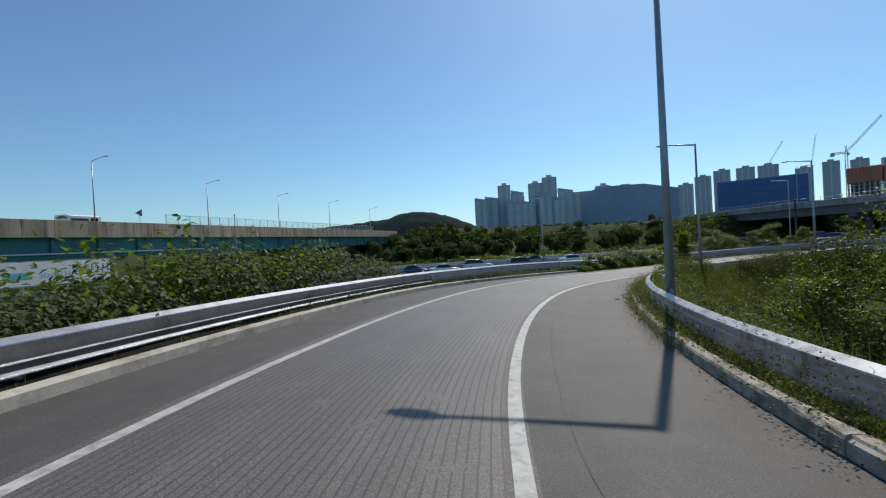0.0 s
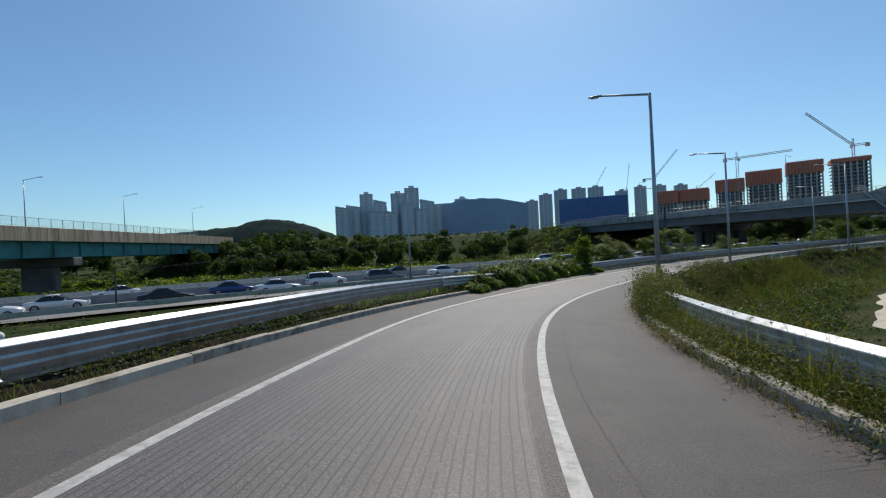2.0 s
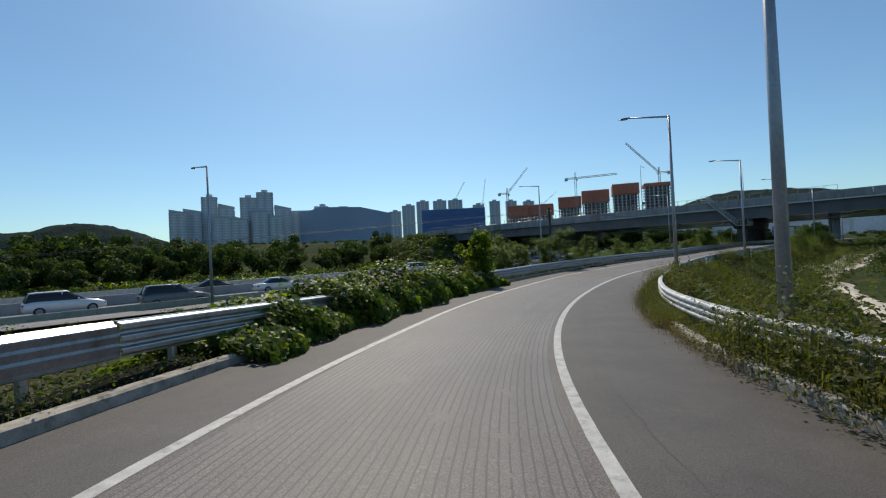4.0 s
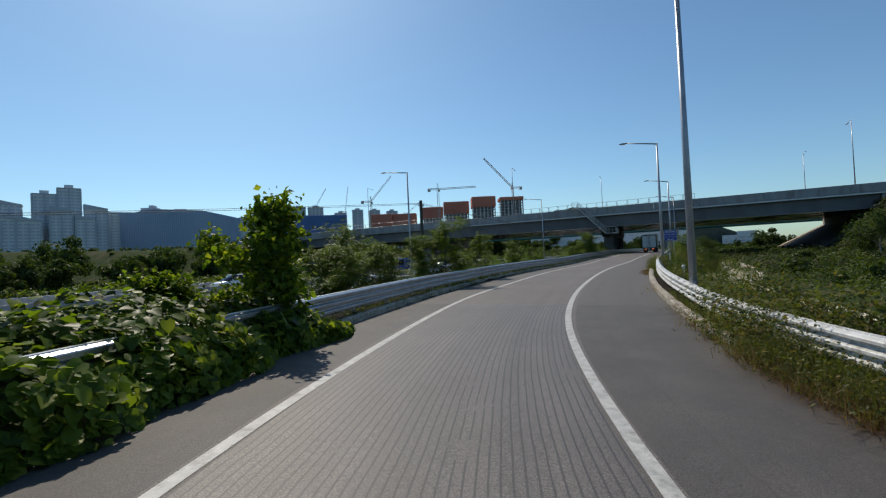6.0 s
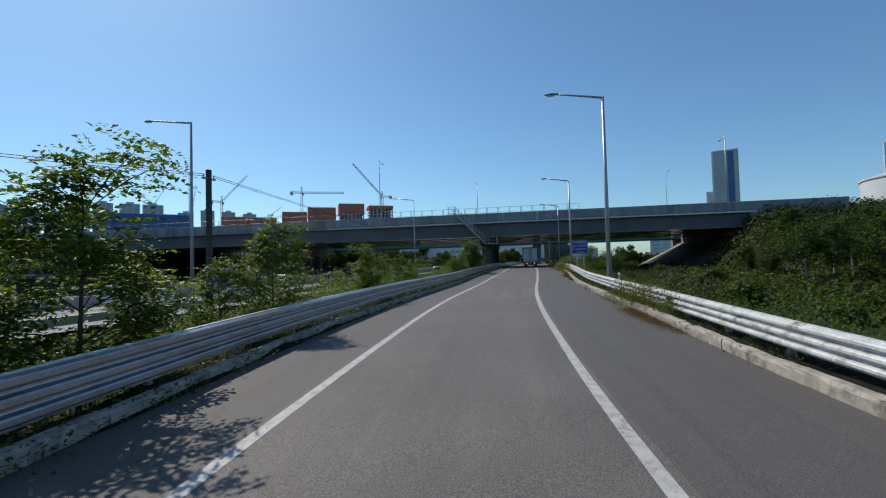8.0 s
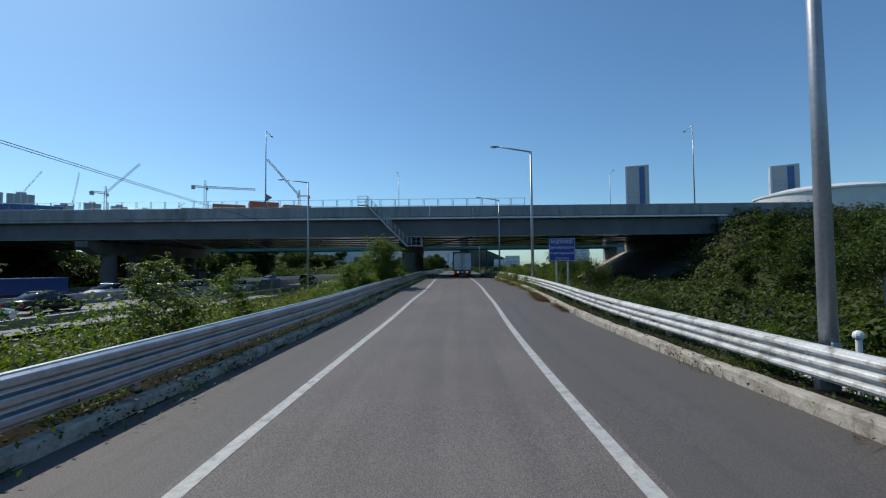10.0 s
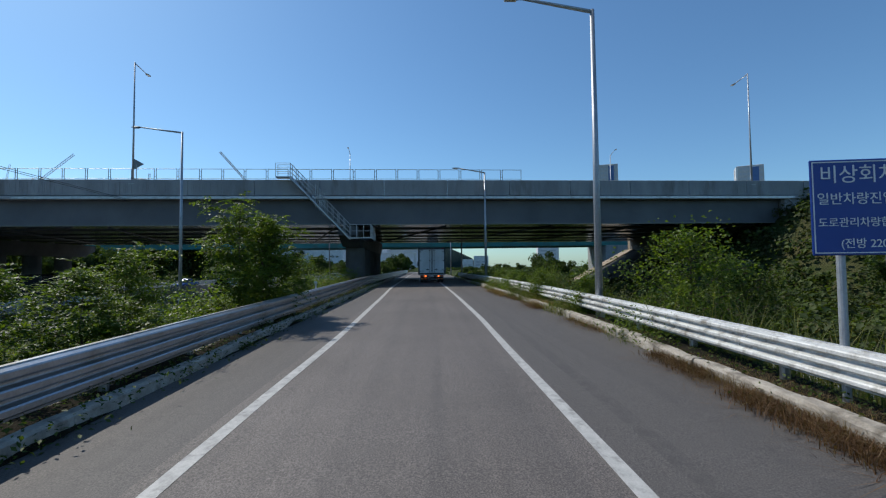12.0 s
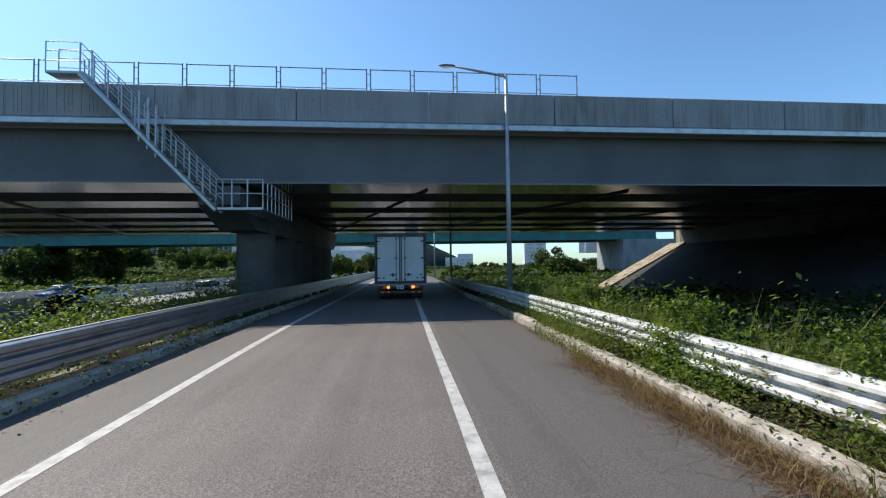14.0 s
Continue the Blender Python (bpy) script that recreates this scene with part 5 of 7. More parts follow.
# climbing vine over the kerb and the rail on the outside of the bend
def vine_bank(name, s0, s1, lat0, lat1, tall, count, seed, mat, leaf, label, broad=False, deep=0.8):
    g = np.random.default_rng(seed)
    s = g.uniform(s0, s1, count)
    u = g.uniform(0, 1, count)
    ang = u * math.pi
    # an uneven hummock: the near face comes down to the kerb
    lump = 0.75 + 0.3 * np.sin(s * 1.1 + 1) * np.sin(s * 0.43) + 0.16 * np.sin(s * 2.7 + 4 * u) + 0.1 * np.sin(s * 5.1 + 7 * u)
    if not broad:
        lump = 0.8 + (lump - 0.75) * 0.75
    ends = step01((s - s0) / 3.0) * step01((s1 - s) / 2.5)
    h = (np.interp(s, *tall) if isinstance(tall, tuple) else tall) * lump * (0.25 + 0.75 * ends)
    mid, half = (lat0 + lat1) / 2, abs(lat1 - lat0) / 2
    lat = mid + half * np.cos(ang) * (0.82 + 0.25 * lump)
    z = h * np.sin(ang) ** 0.75 * (deep + (1.05 - deep) * g.uniform(0, 1, count) ** 0.6) + g.normal(0, 0.05, count)
    base = np.array([tuple(at(a, b)) for a, b in zip(s, lat)])
    zz = np.where(lat < -4.6, terrain(base[:, 0], base[:, 1]), base[:, 2])
    base[:, 2] = np.minimum(zz + 0.3, base[:, 2]) + np.clip(z, 0.03, None)
    rt = np.stack([np.interp(s, ALONG, RIGHT[:, 0]), np.interp(s, ALONG, RIGHT[:, 1])], 1)
    out = np.stack([rt[:, 0] * np.cos(ang), rt[:, 1] * np.cos(ang), np.sin(ang) + 0.5], 1)
    me = heart_mesh(name, base, out, leaf, mat, 0.4, seed) if broad else mesh_quads(name, leaf_mesh(name, base, out, leaf, 0.45, 1.5, 0.14, seed), mat)
    return tagged(new(name, me), label, "vine", kind="stuff")


vine_bank("climbing_vine", 37.5, 55.2, -2.95, -7.5, ((37, 41, 44, 50, 55), (1.65, 1.5, 1.25, 1.45, 1.0)), 22000, 3, M["kudzu"], 0.14, "dense broad-leaved green vine smothering the guardrail", True, 0.62)
# Inner leaves take a darker colour to put shade inside the vine.
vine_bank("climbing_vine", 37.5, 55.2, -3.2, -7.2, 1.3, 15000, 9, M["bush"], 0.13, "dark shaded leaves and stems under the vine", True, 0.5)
vine_bank("climbing_vine", 38, 56, -5.0, -9.0, 1.35, 10000, 4, M["kudzu"], 0.13, "broad-leaved green vine climbing over brush behind the guardrail", True, 0.7)
vine_bank("dense_weeds", -24, 30, -4.7, -8.8, ((-24, 4, 8, 12, 15, 17, 19, 30), (1.6, 1.5, 1.9, 2.9, 2.8, 1.9, 0.9, 0.6)), 70000, 6, M["bush"], 0.085, "tall dense dark green weeds behind the guardrail", False, 0.6)
vine_bank("dense_weeds", 20, 34, -5.2, -8.5, 0.6, 7000, 8, M["bush"], 0.06, "low dense green weeds behind the guardrail")


def kerb_side(s, lat):
    """Moves what grows along the inner kerb with the line of the kerb."""
    foot = np.interp(s, np.arange(-30, 160), [right_foot(q) for q in range(-30, 160)])
    return np.where((lat > 3.4) & (lat < 5.3), lat + foot, lat)


def weeds(name, s0, s1, lat0, lat1, count, tall, mat, label, seed, wide=0.007, clump=0.6, lean=0.45, patchy=False):
    g = np.random.default_rng(seed)
    m = int(count * clump / 18)
    cs, cl = g.uniform(s0, s1, m), g.uniform(min(lat0, lat1), max(lat0, lat1), m)
    k = g.integers(0, m, int(count * clump))
    s = np.r_[cs[k] + g.normal(0, 0.13, len(k)), g.uniform(s0, s1, count - len(k))]
    lat = np.r_[cl[k] + g.normal(0, 0.13, len(k)), g.uniform(min(lat0, lat1), max(lat0, lat1), count - len(k))]
    if patchy:
        ok = np.sin(s * 0.8 + 2.5 * np.sin(s * 0.29 + seed)) > 0.0
        s, lat = s[ok], lat[ok]
    lat = kerb_side(s, lat)
    p = np.array([tuple(at(a, b)) for a, b in zip(s, lat)])
    p[:, 2] = np.where((lat > 5.4) | (lat < -4.6), terrain(p[:, 0], p[:, 1]), p[:, 2] - 0.06)
    return tagged(new(name, blade_mesh(name, p, tall, mat, seed, wide, lean)), label, "weeds", kind="stuff")


def herbs(name, s0, s1, lat0, lat1, count, tall, leaf, mat, label, seed, patchy=False, follow=None):
    """Leafy stalks in clumps."""
    g = np.random.default_rng(seed)
    m = max(count // 45, 1)
    cs, cl, ch = g.uniform(s0, s1, m), g.uniform(min(lat0, lat1), max(lat0, lat1), m), tall * g.uniform(0.35, 1.25, m)
    k = g.integers(0, m, count)
    u = g.uniform(0, 1, count)
    s, lat = cs[k] + g.normal(0, 0.1 + 0.16 * u, count), cl[k] + g.normal(0, 0.1 + 0.16 * u, count)
    if follow:
        lat = lat + np.array([follow(a) for a in s])
    if patchy:
        ok = np.sin(s * 0.9 + 3 * np.sin(s * 0.23)) > 0.1
        s, lat, k, u, count = s[ok], lat[ok], k[ok], u[ok], int(ok.sum())
    lat = kerb_side(s, lat)
    p = np.array([tuple(at(a, b)) for a, b in zip(s, lat)])
    z = np.where((lat > 5.4) | (lat < -4.6), terrain(p[:, 0], p[:, 1]), p[:, 2] - 0.06)
    p[:, 2] = z + ch[k] * u
    ups = np.tile([0, 0, 1.0], (count, 1))
    return tagged(new(name, mesh_quads(name, leaf_mesh(name, p, ups, leaf, 0.6, 2.0, 0.15, seed), mat)), label, "weeds", kind="stuff")


# outside of the bend
weeds("roadside_grass", -20, 34, -4.7, -9.0, 12000, 0.75, M["grass"], "tall green roadside grass behind the guardrail", 11)
herbs("tall_weeds", -22, 13.5, -4.9, -8.6, 46000, 1.75, 0.085, M["locust"], "tall bushy green weeds behind the guardrail", 12)
herbs("tall_weeds", 6.5, 12.5, -5.2, -8.0, 14000, 2.3, 0.09, M["locust"], "tall leafy green weeds standing over the guardrail", 112)
herbs("low_weeds", 13, 34, -4.8, -9.0, 9000, 0.7, 0.08, M["locust"], "low green weeds below the guardrail", 13)
weeds("kerb_weeds", -10, 130, -3.75, -4.5, 6000, 0.17, M["grass"], "thin green weeds under the guardrail", 14)
weeds("roadside_grass", 54, 150, -4.4, -12.0, 24000, 0.65, M["grass"], "green and yellow grass on the verge behind the guardrail", 15)
herbs("verge_weeds", 64, 150, -4.6, -9.0, 46000, 0.8, 0.05, M["locust"], "bushy green weeds on the verge behind the guardrail", 16)
# inside of the bend
weeds("roadside_grass", -15, 60, 5.0, 10.0, 30000, 0.75, M["grass"], "long green and straw-coloured grass behind the white guardrail", 21)
herbs("low_weeds", -15, 62, 5.2, 12.0, 32000, 1.0, 0.07, M["bush"], "mixed green weeds behind the white guardrail", 22)
weeds("kerb_weeds", 4, 62, 4.4, 5.0, 20000, 0.36, M["grass"], "green grass growing over the kerb", 23, 0.004, 0.8, 0.8)
herbs("rail_weeds", 2, 41, 4.4, 4.95, 26000, 0.7, 0.022, M["olive"], "fine-leaved olive weeds hanging over the guardrail", 50)
herbs("rail_weeds", 2, 41, 4.3, 4.8, 16000, 0.4, 0.02, M["bush"], "fine-leaved dark weeds in front of the guardrail", 52)
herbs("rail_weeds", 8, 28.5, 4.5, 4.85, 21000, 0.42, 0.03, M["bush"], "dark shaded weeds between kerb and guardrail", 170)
herbs("rail_weeds", 14, 29, 4.45, 4.9, 15000, 0.55, 0.03, M["olive"], "olive weeds growing up in front of the guardrail", 171)
weeds("kerb_grass", 8, 29, 4.3, 4.85, 13000, 0.36, M["grass"], "green grass leaning over the kerb", 172, 0.004, 0.85, 0.9)
weeds("kerb_grass", 17, 30, 4.3, 4.8, 9000, 0.3, M["straw"], "brown and straw-coloured grass over the kerb", 173, 0.004, 0.85, 1.0)
herbs("kerb_bush", 28.0, 30.8, 4.45, 5.1, 16000, 0.85, 0.03, M["bush"], "dark green weed bush growing over kerb and guardrail", 174)
herbs("tall_weeds", 30.2, 35, 4.35, 5.25, 20000, 1.0, 0.032, M["olive"], "tall olive weeds smothering the guardrail and kerb", 175)
weeds("seed_grass", 12, 36, 4.5, 6.2, 9000, 0.85, M["grass"], "tall seeding grass standing over the guardrail", 177, 0.004, 0.9, 0.5)
herbs("tall_weeds", 8, 30, 5.6, 7.2, 34000, 0.95, 0.04, M["olive"], "tall olive weeds close behind the guardrail", 176)
herbs("kerb_weeds", 6, 60, 4.3, 5.0, 12000, 0.4, 0.025, M["olive"], "leafy weeds growing over the kerb and guardrail", 27)
weeds("dry_grass", 8, 62, 4.15, 4.75, 13000, 0.12, M["straw"], "brown dry grass and litter along the kerb", 24, 0.003, 0.9, 1.0, True)
weeds("roadside_grass", 60, 150, 4.9, 12.0, 24000, 0.55, M["grass"], "green grass behind the white guardrail", 25)
herbs("low_weeds", 60, 150, 5.1, 12.0, 26000, 0.85, 0.08, M["bush"], "green weeds behind the white guardrail", 26)


for k, (s0, s1) in enumerate(((30, 40), (53.5, 56.0))):
    weeds("tall_grass", s0, s1, 4.3, 8.0, int(1400 * (s1 - s0)), 1.0 if s0 < 50 else 0.5, M["grass"], "tall green and olive grass hiding the guardrail", 29 + 50 * k, 0.006, 0.8, 0.3)
    herbs("tall_weeds", s0, s1, 4.35, 8.5, int(1800 * (s1 - s0)), 1.2 if s0 < 50 else 0.8, 0.045, M["olive"], "tall olive weeds growing over the guardrail", 30 + 50 * k)
herbs("tall_weeds", 57, 66, 5.25, 6.4, 22000, 0.7, 0.05, M["olive"], "knee-high olive weeds behind the white guardrail", 183)
herbs("tall_weeds", 45.5, 56.5, 5.25, 6.4, 34000, 1.2, 0.05, M["olive"], "tall olive weeds behind the white guardrail", 143)
weeds("tall_grass", 52, 70, 5.4, 8.5, 9000, 0.85, M["grass"], "tall straw-coloured grass behind the white guardrail", 144, 0.006, 0.8, 0.4)
herbs("tall_weeds", 40, 53, 5.4, 9.0, 9000, 1.25, 0.055, M["olive"], "tall olive weeds behind the white guardrail", 43)
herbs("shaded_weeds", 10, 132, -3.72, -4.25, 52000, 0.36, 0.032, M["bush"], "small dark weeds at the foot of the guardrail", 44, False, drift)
herbs("tall_weeds", 9, 17, -4.8, -8.0, 9000, 1.7, 0.045, M["olive"], "tall olive weeds behind the guardrail", 53)
weeds("shaded_grass", -24, 62, -3.78, -4.6, 7000, 0.3, M["grass"], "dark green grass under the guardrail", 49, 0.004, 0.7, 0.5)
herbs("tall_weeds", 53.5, 57.2, 4.2, 5.8, 9000, 1.0, 0.04, M["olive"], "tall olive weeds smothering the guardrail and kerb", 58)
herbs("rail_weeds", 52.4, 54.6, 4.25, 5.0, 7000, 0.85, 0.03, M["olive"], "bushy olive weeds standing in front of the white guardrail", 160)
weeds("dry_grass_mat", 48.5, 52.4, 4.0, 4.8, 9000, 0.3, M["rust_straw"], "rust-brown dead grass along the kerb", 161, 0.0035, 0.85, 1.4)
herbs("rail_weeds", 44.5, 53.0, 4.15, 4.95, 30000, 0.5, 0.03, M["olive"], "olive and brown weeds smothering the kerb below the white guardrail", 162)
weeds("kerb_grass", 43, 54, 4.0, 4.9, 14000, 0.42, M["straw"], "brown grass leaning over the kerb", 163, 0.004, 0.85, 1.0)
weeds("kerb_grass", 43, 54, 4.1, 4.9, 12000, 0.5, M["grass"], "green grass leaning over the kerb", 164, 0.004, 0.85, 0.8)
herbs("kerb_weeds", 40, 54, 4.1, 4.9, 14000, 0.42, 0.024, M["olive"], "small olive weeds growing over the kerb", 59)
herbs("tall_weeds", 29.5, 40, 4.15, 5.6, 22000, 1.35, 0.04, M["olive"], "tall olive weeds smothering the guardrail and kerb", 56)
herbs("kerb_weeds", 101, 124, 4.2, 5.2, 12000, 0.7, 0.035, M["locust"], "leafy green weeds growing through the white guardrail", 57, True)
herbs("kerb_weeds", 68, 102, 4.55, 5.05, 20000, 0.3, 0.028, M["bush"], "small dark weeds under the white guardrail", 181)
weeds("dry_grass_mat", 68, 103, 4.42, 5.0, 26000, 0.24, M["rust_straw"], "rust-brown dead grass under the white guardrail", 182, 0.004, 0.85, 1.15, True)
herbs("rail_weeds", 72.8, 76.5, 4.4, 5.0, 9000, 0.7, 0.028, M["olive"], "fine dark olive weeds hanging over the white guardrail", 184)
weeds("dry_grass_mat", 72.5, 75.8, 4.0, 4.6, 9000, 0.2, M["rust_straw"], "rust-brown dead grass spilling onto the road", 185, 0.0035, 0.85, 1.6)
herbs("rail_weeds", 75, 79.5, 4.45, 5.0, 9000, 0.8, 0.03, M["olive"], "fine olive weeds hanging over the white guardrail", 146)
weeds("tall_grass", 96, 136, 5.0, 9.5, 16000, 1.2, M["grass"], "tall seeding grass behind the white guardrail", 47, 0.005, 0.8, 0.5)
for k, (sa, sb, la, lb, n, tall) in enumerate(((71.5, 75.0, 3.95, 4.6, 5000, 0.2), (76.0, 82.0, 4.1, 4.65, 4500, 0.2), (96.6, 100.6, 3.95, 4.75, 11000, 0.26), (103.4, 105.8, 3.95, 4.6, 5500, 0.22), (108.6, 110.0, 3.9, 4.6, 4200, 0.36), (112.2, 114.0, 3.95, 4.6, 4200, 0.26), (114.2, 118.6, 3.75, 4.6, 15000, 0.24), (119.5, 126.0, 4.05, 4.65, 4500, 0.2))):
    weeds("dry_grass_mat", sa, sb, la + 0.08, lb, n * 2 // 3, tall * 0.85, M["rust_straw"], "matted rust-brown dead grass spilling over the kerb", 71 + k, 0.0035, 0.85, 1.7)
    weeds("dry_grass_mat", sa, sb, la + 0.15, lb + 0.1, n // 2, tall * 1.2, M["straw"], "matted straw-brown dead grass lying on the kerb", 81 + k, 0.003, 0.85, 1.2)
for k, (sa, sb, n, tall) in enumerate(((75.4, 79.4, 5200, 0.5), (84.0, 85.5, 1500, 0.35), (101.5, 103.2, 1800, 0.3), (106.4, 108.2, 4200, 0.5), (110.6, 112.4, 4600, 0.6), (113.2, 114.2, 2600, 0.5), (118.4, 121.5, 5000, 0.5), (124.0, 130.0, 6000, 0.45))):
    herbs("kerb_weeds", sa, sb, 4.35, 5.0, n, tall, 0.026, M["olive"], "clump of olive weeds growing between kerb and guardrail", 301 + k)
    weeds("kerb_grass", sa, sb, 4.25, 4.9, n // 2, tall * 0.8, M["grass"], "clump of green and straw-coloured grass at the kerb", 311 + k, 0.004, 0.8, 0.9)
for k, (sa, sb, n, tall) in enumerate(((114.6, 115.5, 2600, 0.45), (116.0, 117.6, 5200, 0.75), (118.2, 119.0, 2400, 0.6), (120.0, 123.0, 6000, 0.7))):
    herbs("rail_weeds", sa, sb, 4.5, 5.05, n, tall, 0.028, M["locust" if k % 2 else "olive"], "leafy weeds growing up through the white guardrail", 331 + k)
weeds("dry_grass_mat", 110.5, 119.5, 4.15, 4.85, 16000, 0.2, M["rust_straw"], "rust-brown dead stalks heaped behind the kerb", 341, 0.004, 0.85, 1.5)
weeds("dry_grass_mat", 112.0, 118.5, 4.0, 4.7, 9000, 0.14, M["straw"], "straw-coloured litter lying over the kerb", 342, 0.0035, 0.85, 1.9)
herbs("tall_weeds", 116, 129, 5.2, 7.6, 26000, 1.35, 0.045, M["locust"], "bushy bright green weeds behind the white guardrail", 343)
for k, (sa, sb, la, lb) in enumerate(((92.8, 95.2, 4.2, 4.7), (96.4, 98.8, 3.95, 4.45), (99.5, 101.0, 4.1, 4.6))):
    weeds("dry_grass_mat", sa, sb, la, lb, 6500, 0.2, M["rust_straw"], "clump of rust-brown dead grass lying over the kerb", 351 + k, 0.004, 0.85, 0.95)
herbs("tall_weeds", 110.0, 111.1, 4.75, 5.25, 5500, 1.45, 0.032, M["locust"], "tall feathery green weeds leaning over the guardrail", 92)
weeds("tall_weeds", 109.9, 111.3, 4.7, 5.3, 160, 1.5, M["grass"], "tall thin green stalks beside the guardrail", 93, 0.008, 0.6, 0.25)
herbs("tall_weeds", 105.9, 107.0, 4.75, 5.3, 5500, 1.4, 0.032, M["locust"], "tall feathery green weeds leaning over the guardrail", 94)
herbs("kerb_bush", 113.0, 113.9, 4.2, 4.6, 2600, 0.55, 0.022, M["bush"], "small dark green weed bush growing over the kerb", 91)
weeds("dry_grass", 38, 57, 4.1, 4.8, 5000, 0.26, M["straw"], "reddish brown dry grass along the kerb", 37, 0.004, 0.7, 0.6)
herbs("tall_weeds", 20, 47, 5.6, 9.5, 12000, 1.1, 0.06, M["olive"], "olive green weeds behind the guardrail", 38)
herbs("tall_weeds", -15, 20, 5.6, 11.0, 9000, 1.0, 0.06, M["olive"], "olive green weeds behind the guardrail", 39)
herbs("verge_weeds", 74, 90, -4.9, -7.5, 22000, 1.4, 0.05, M["locust"], "tall bushy green weeds close behind the guardrail", 148)
herbs("verge_weeds", 97, 132, -4.9, -7.0, 34000, 1.35, 0.05, M["locust"], "tall bushy green weeds close behind the guardrail", 149)
herbs("brown_weeds", 66, 150, -4.5, -7.0, 14000, 0.8, 0.05, M["olive"], "brownish green weeds right behind the guardrail", 40)


def off_track(x, y, wide=3.2):
    """True away from the gravel track."""
    d = np.min(np.hypot(x[:, None] - TRACK[None, :, 0], y[:, None] - TRACK[None, :, 1]), axis=1)
    return d > wide


def cover(name, pick, count, tall, leaf, mat, label, seed, x0, x1, y0, y1):
    """Low brush strewn over open ground where pick(x, y, lat, express) holds."""
    g = np.random.default_rng(seed)
    m = count // 30
    cx, cy = g.uniform(x0, x1, m * 3), g.uniform(y0, y1, m * 3)
    _, lat = near(cx, cy, RAMP, RIGHT)
    _, le = near(cx, cy, EXPRESS, E_RIGHT)
    ok = pick(cx, cy, lat, le)
    cx, cy = cx[ok][:m], cy[ok][:m]
    r = g.uniform(0.5, 1.5, len(cx))
    k = np.repeat(np.arange(len(cx)), 30)
    d = g.normal(0, 1, (len(k), 3))
    d /= np.linalg.norm(d, axis=1)[:, None]
    d[:, 2] = np.abs(d[:, 2])
    p = np.stack([cx[k], cy[k], terrain(cx, cy)[k]], 1) + d * (r[k] * g.uniform(0.7, 1.1, len(k)))[:, None] * [1, 1, tall]
    return tagged(new(name, mesh_quads(name, leaf_mesh(name, p, d + [0, 0, 0.5], leaf, 0.5, 1.4, 0.2, seed), mat)), label, "brush", kind="stuff")


cover("low_brush", lambda x, y, lat, le: (lat > 9) & (lat < 24) & (le > 4) & (y < 47) & off_track(x, y, 2.7), 120000, 0.75, 0.13, M["bush"], "low green brush and weeds on the slope inside the bend", 31, -5, 108, -28, 47)
cover("low_brush", lambda x, y, lat, le: (lat > 17) & (le > 4) & (y < 40) & off_track(x, y, 2.5), 80000, 0.8, 0.28, M["bush"], "dark green brush on the far slope inside the bend", 36, -5, 108, -28, 40)
cover("low_brush", lambda x, y, lat, le: (lat < -7.5) & (le > 2.0), 60000, 0.55, 0.12, M["bush"], "low green brush between the ramp and the expressway", 32, -60, 160, -20, 80)
cover("low_brush", lambda x, y, lat, le: (le < -28), 48000, 0.9, 0.36, M["bush"], "green brush on the bank beyond the expressway", 33, -80, 150, 60, 175)

cover("low_brush", lambda x, y, lat, le: (le < -28) & (np.sin(x * 0.17 + 2 * np.sin(y * 0.11)) > 0.1), 16000, 0.95, 0.34, M["kudzu"], "patches of bright green vine on the bank beyond the expressway", 133, -70, 90, 60, 150)
cover("slope_brush", lambda x, y, lat, le: (lat > 7) & off_track(x, y, 2.6), 62000, 0.9, 0.2, M["slope"], "dense dark green brush on the overpass embankment", 41, 66, 116, 0, 46)
cover("slope_brush", lambda x, y, lat, le: (np.abs(lat) > 8) & (le > 4) & (x > overpass_x(y) + 29), 28000, 0.9, 0.35, M["wood"], "dark green brush beyond the overpass", 48, 116, 175, -5, 76)
cover("slope_brush", lambda x, y, lat, le: (le < -28), 46000, 0.9, 0.38, M["bush"], "dense green brush on the far overpass embankment", 42, 58, 135, 98, 150)
cover("far_brush", lambda x, y, lat, le: (le < -27), 42000, 0.85, 0.42, M["wood"], "dense green brush beyond the expressway under the bridges", 61, 105, 205, 96, 160)
cover("far_brush", lambda x, y, lat, le: (np.abs(lat) > 12) & ((le > 6) | (le < -30)) & (x > 130), 46000, 0.9, 0.75, M["wood"], "dense dark green brush beyond the bridges", 34, 130, 420, -10, 240)
cover("far_brush", lambda x, y, lat, le: (le < -30) & (y > 100), 28000, 0.9, 0.7, M["wood"], "dense dark green brush beyond the expressway", 35, -120, 150, 100, 330)

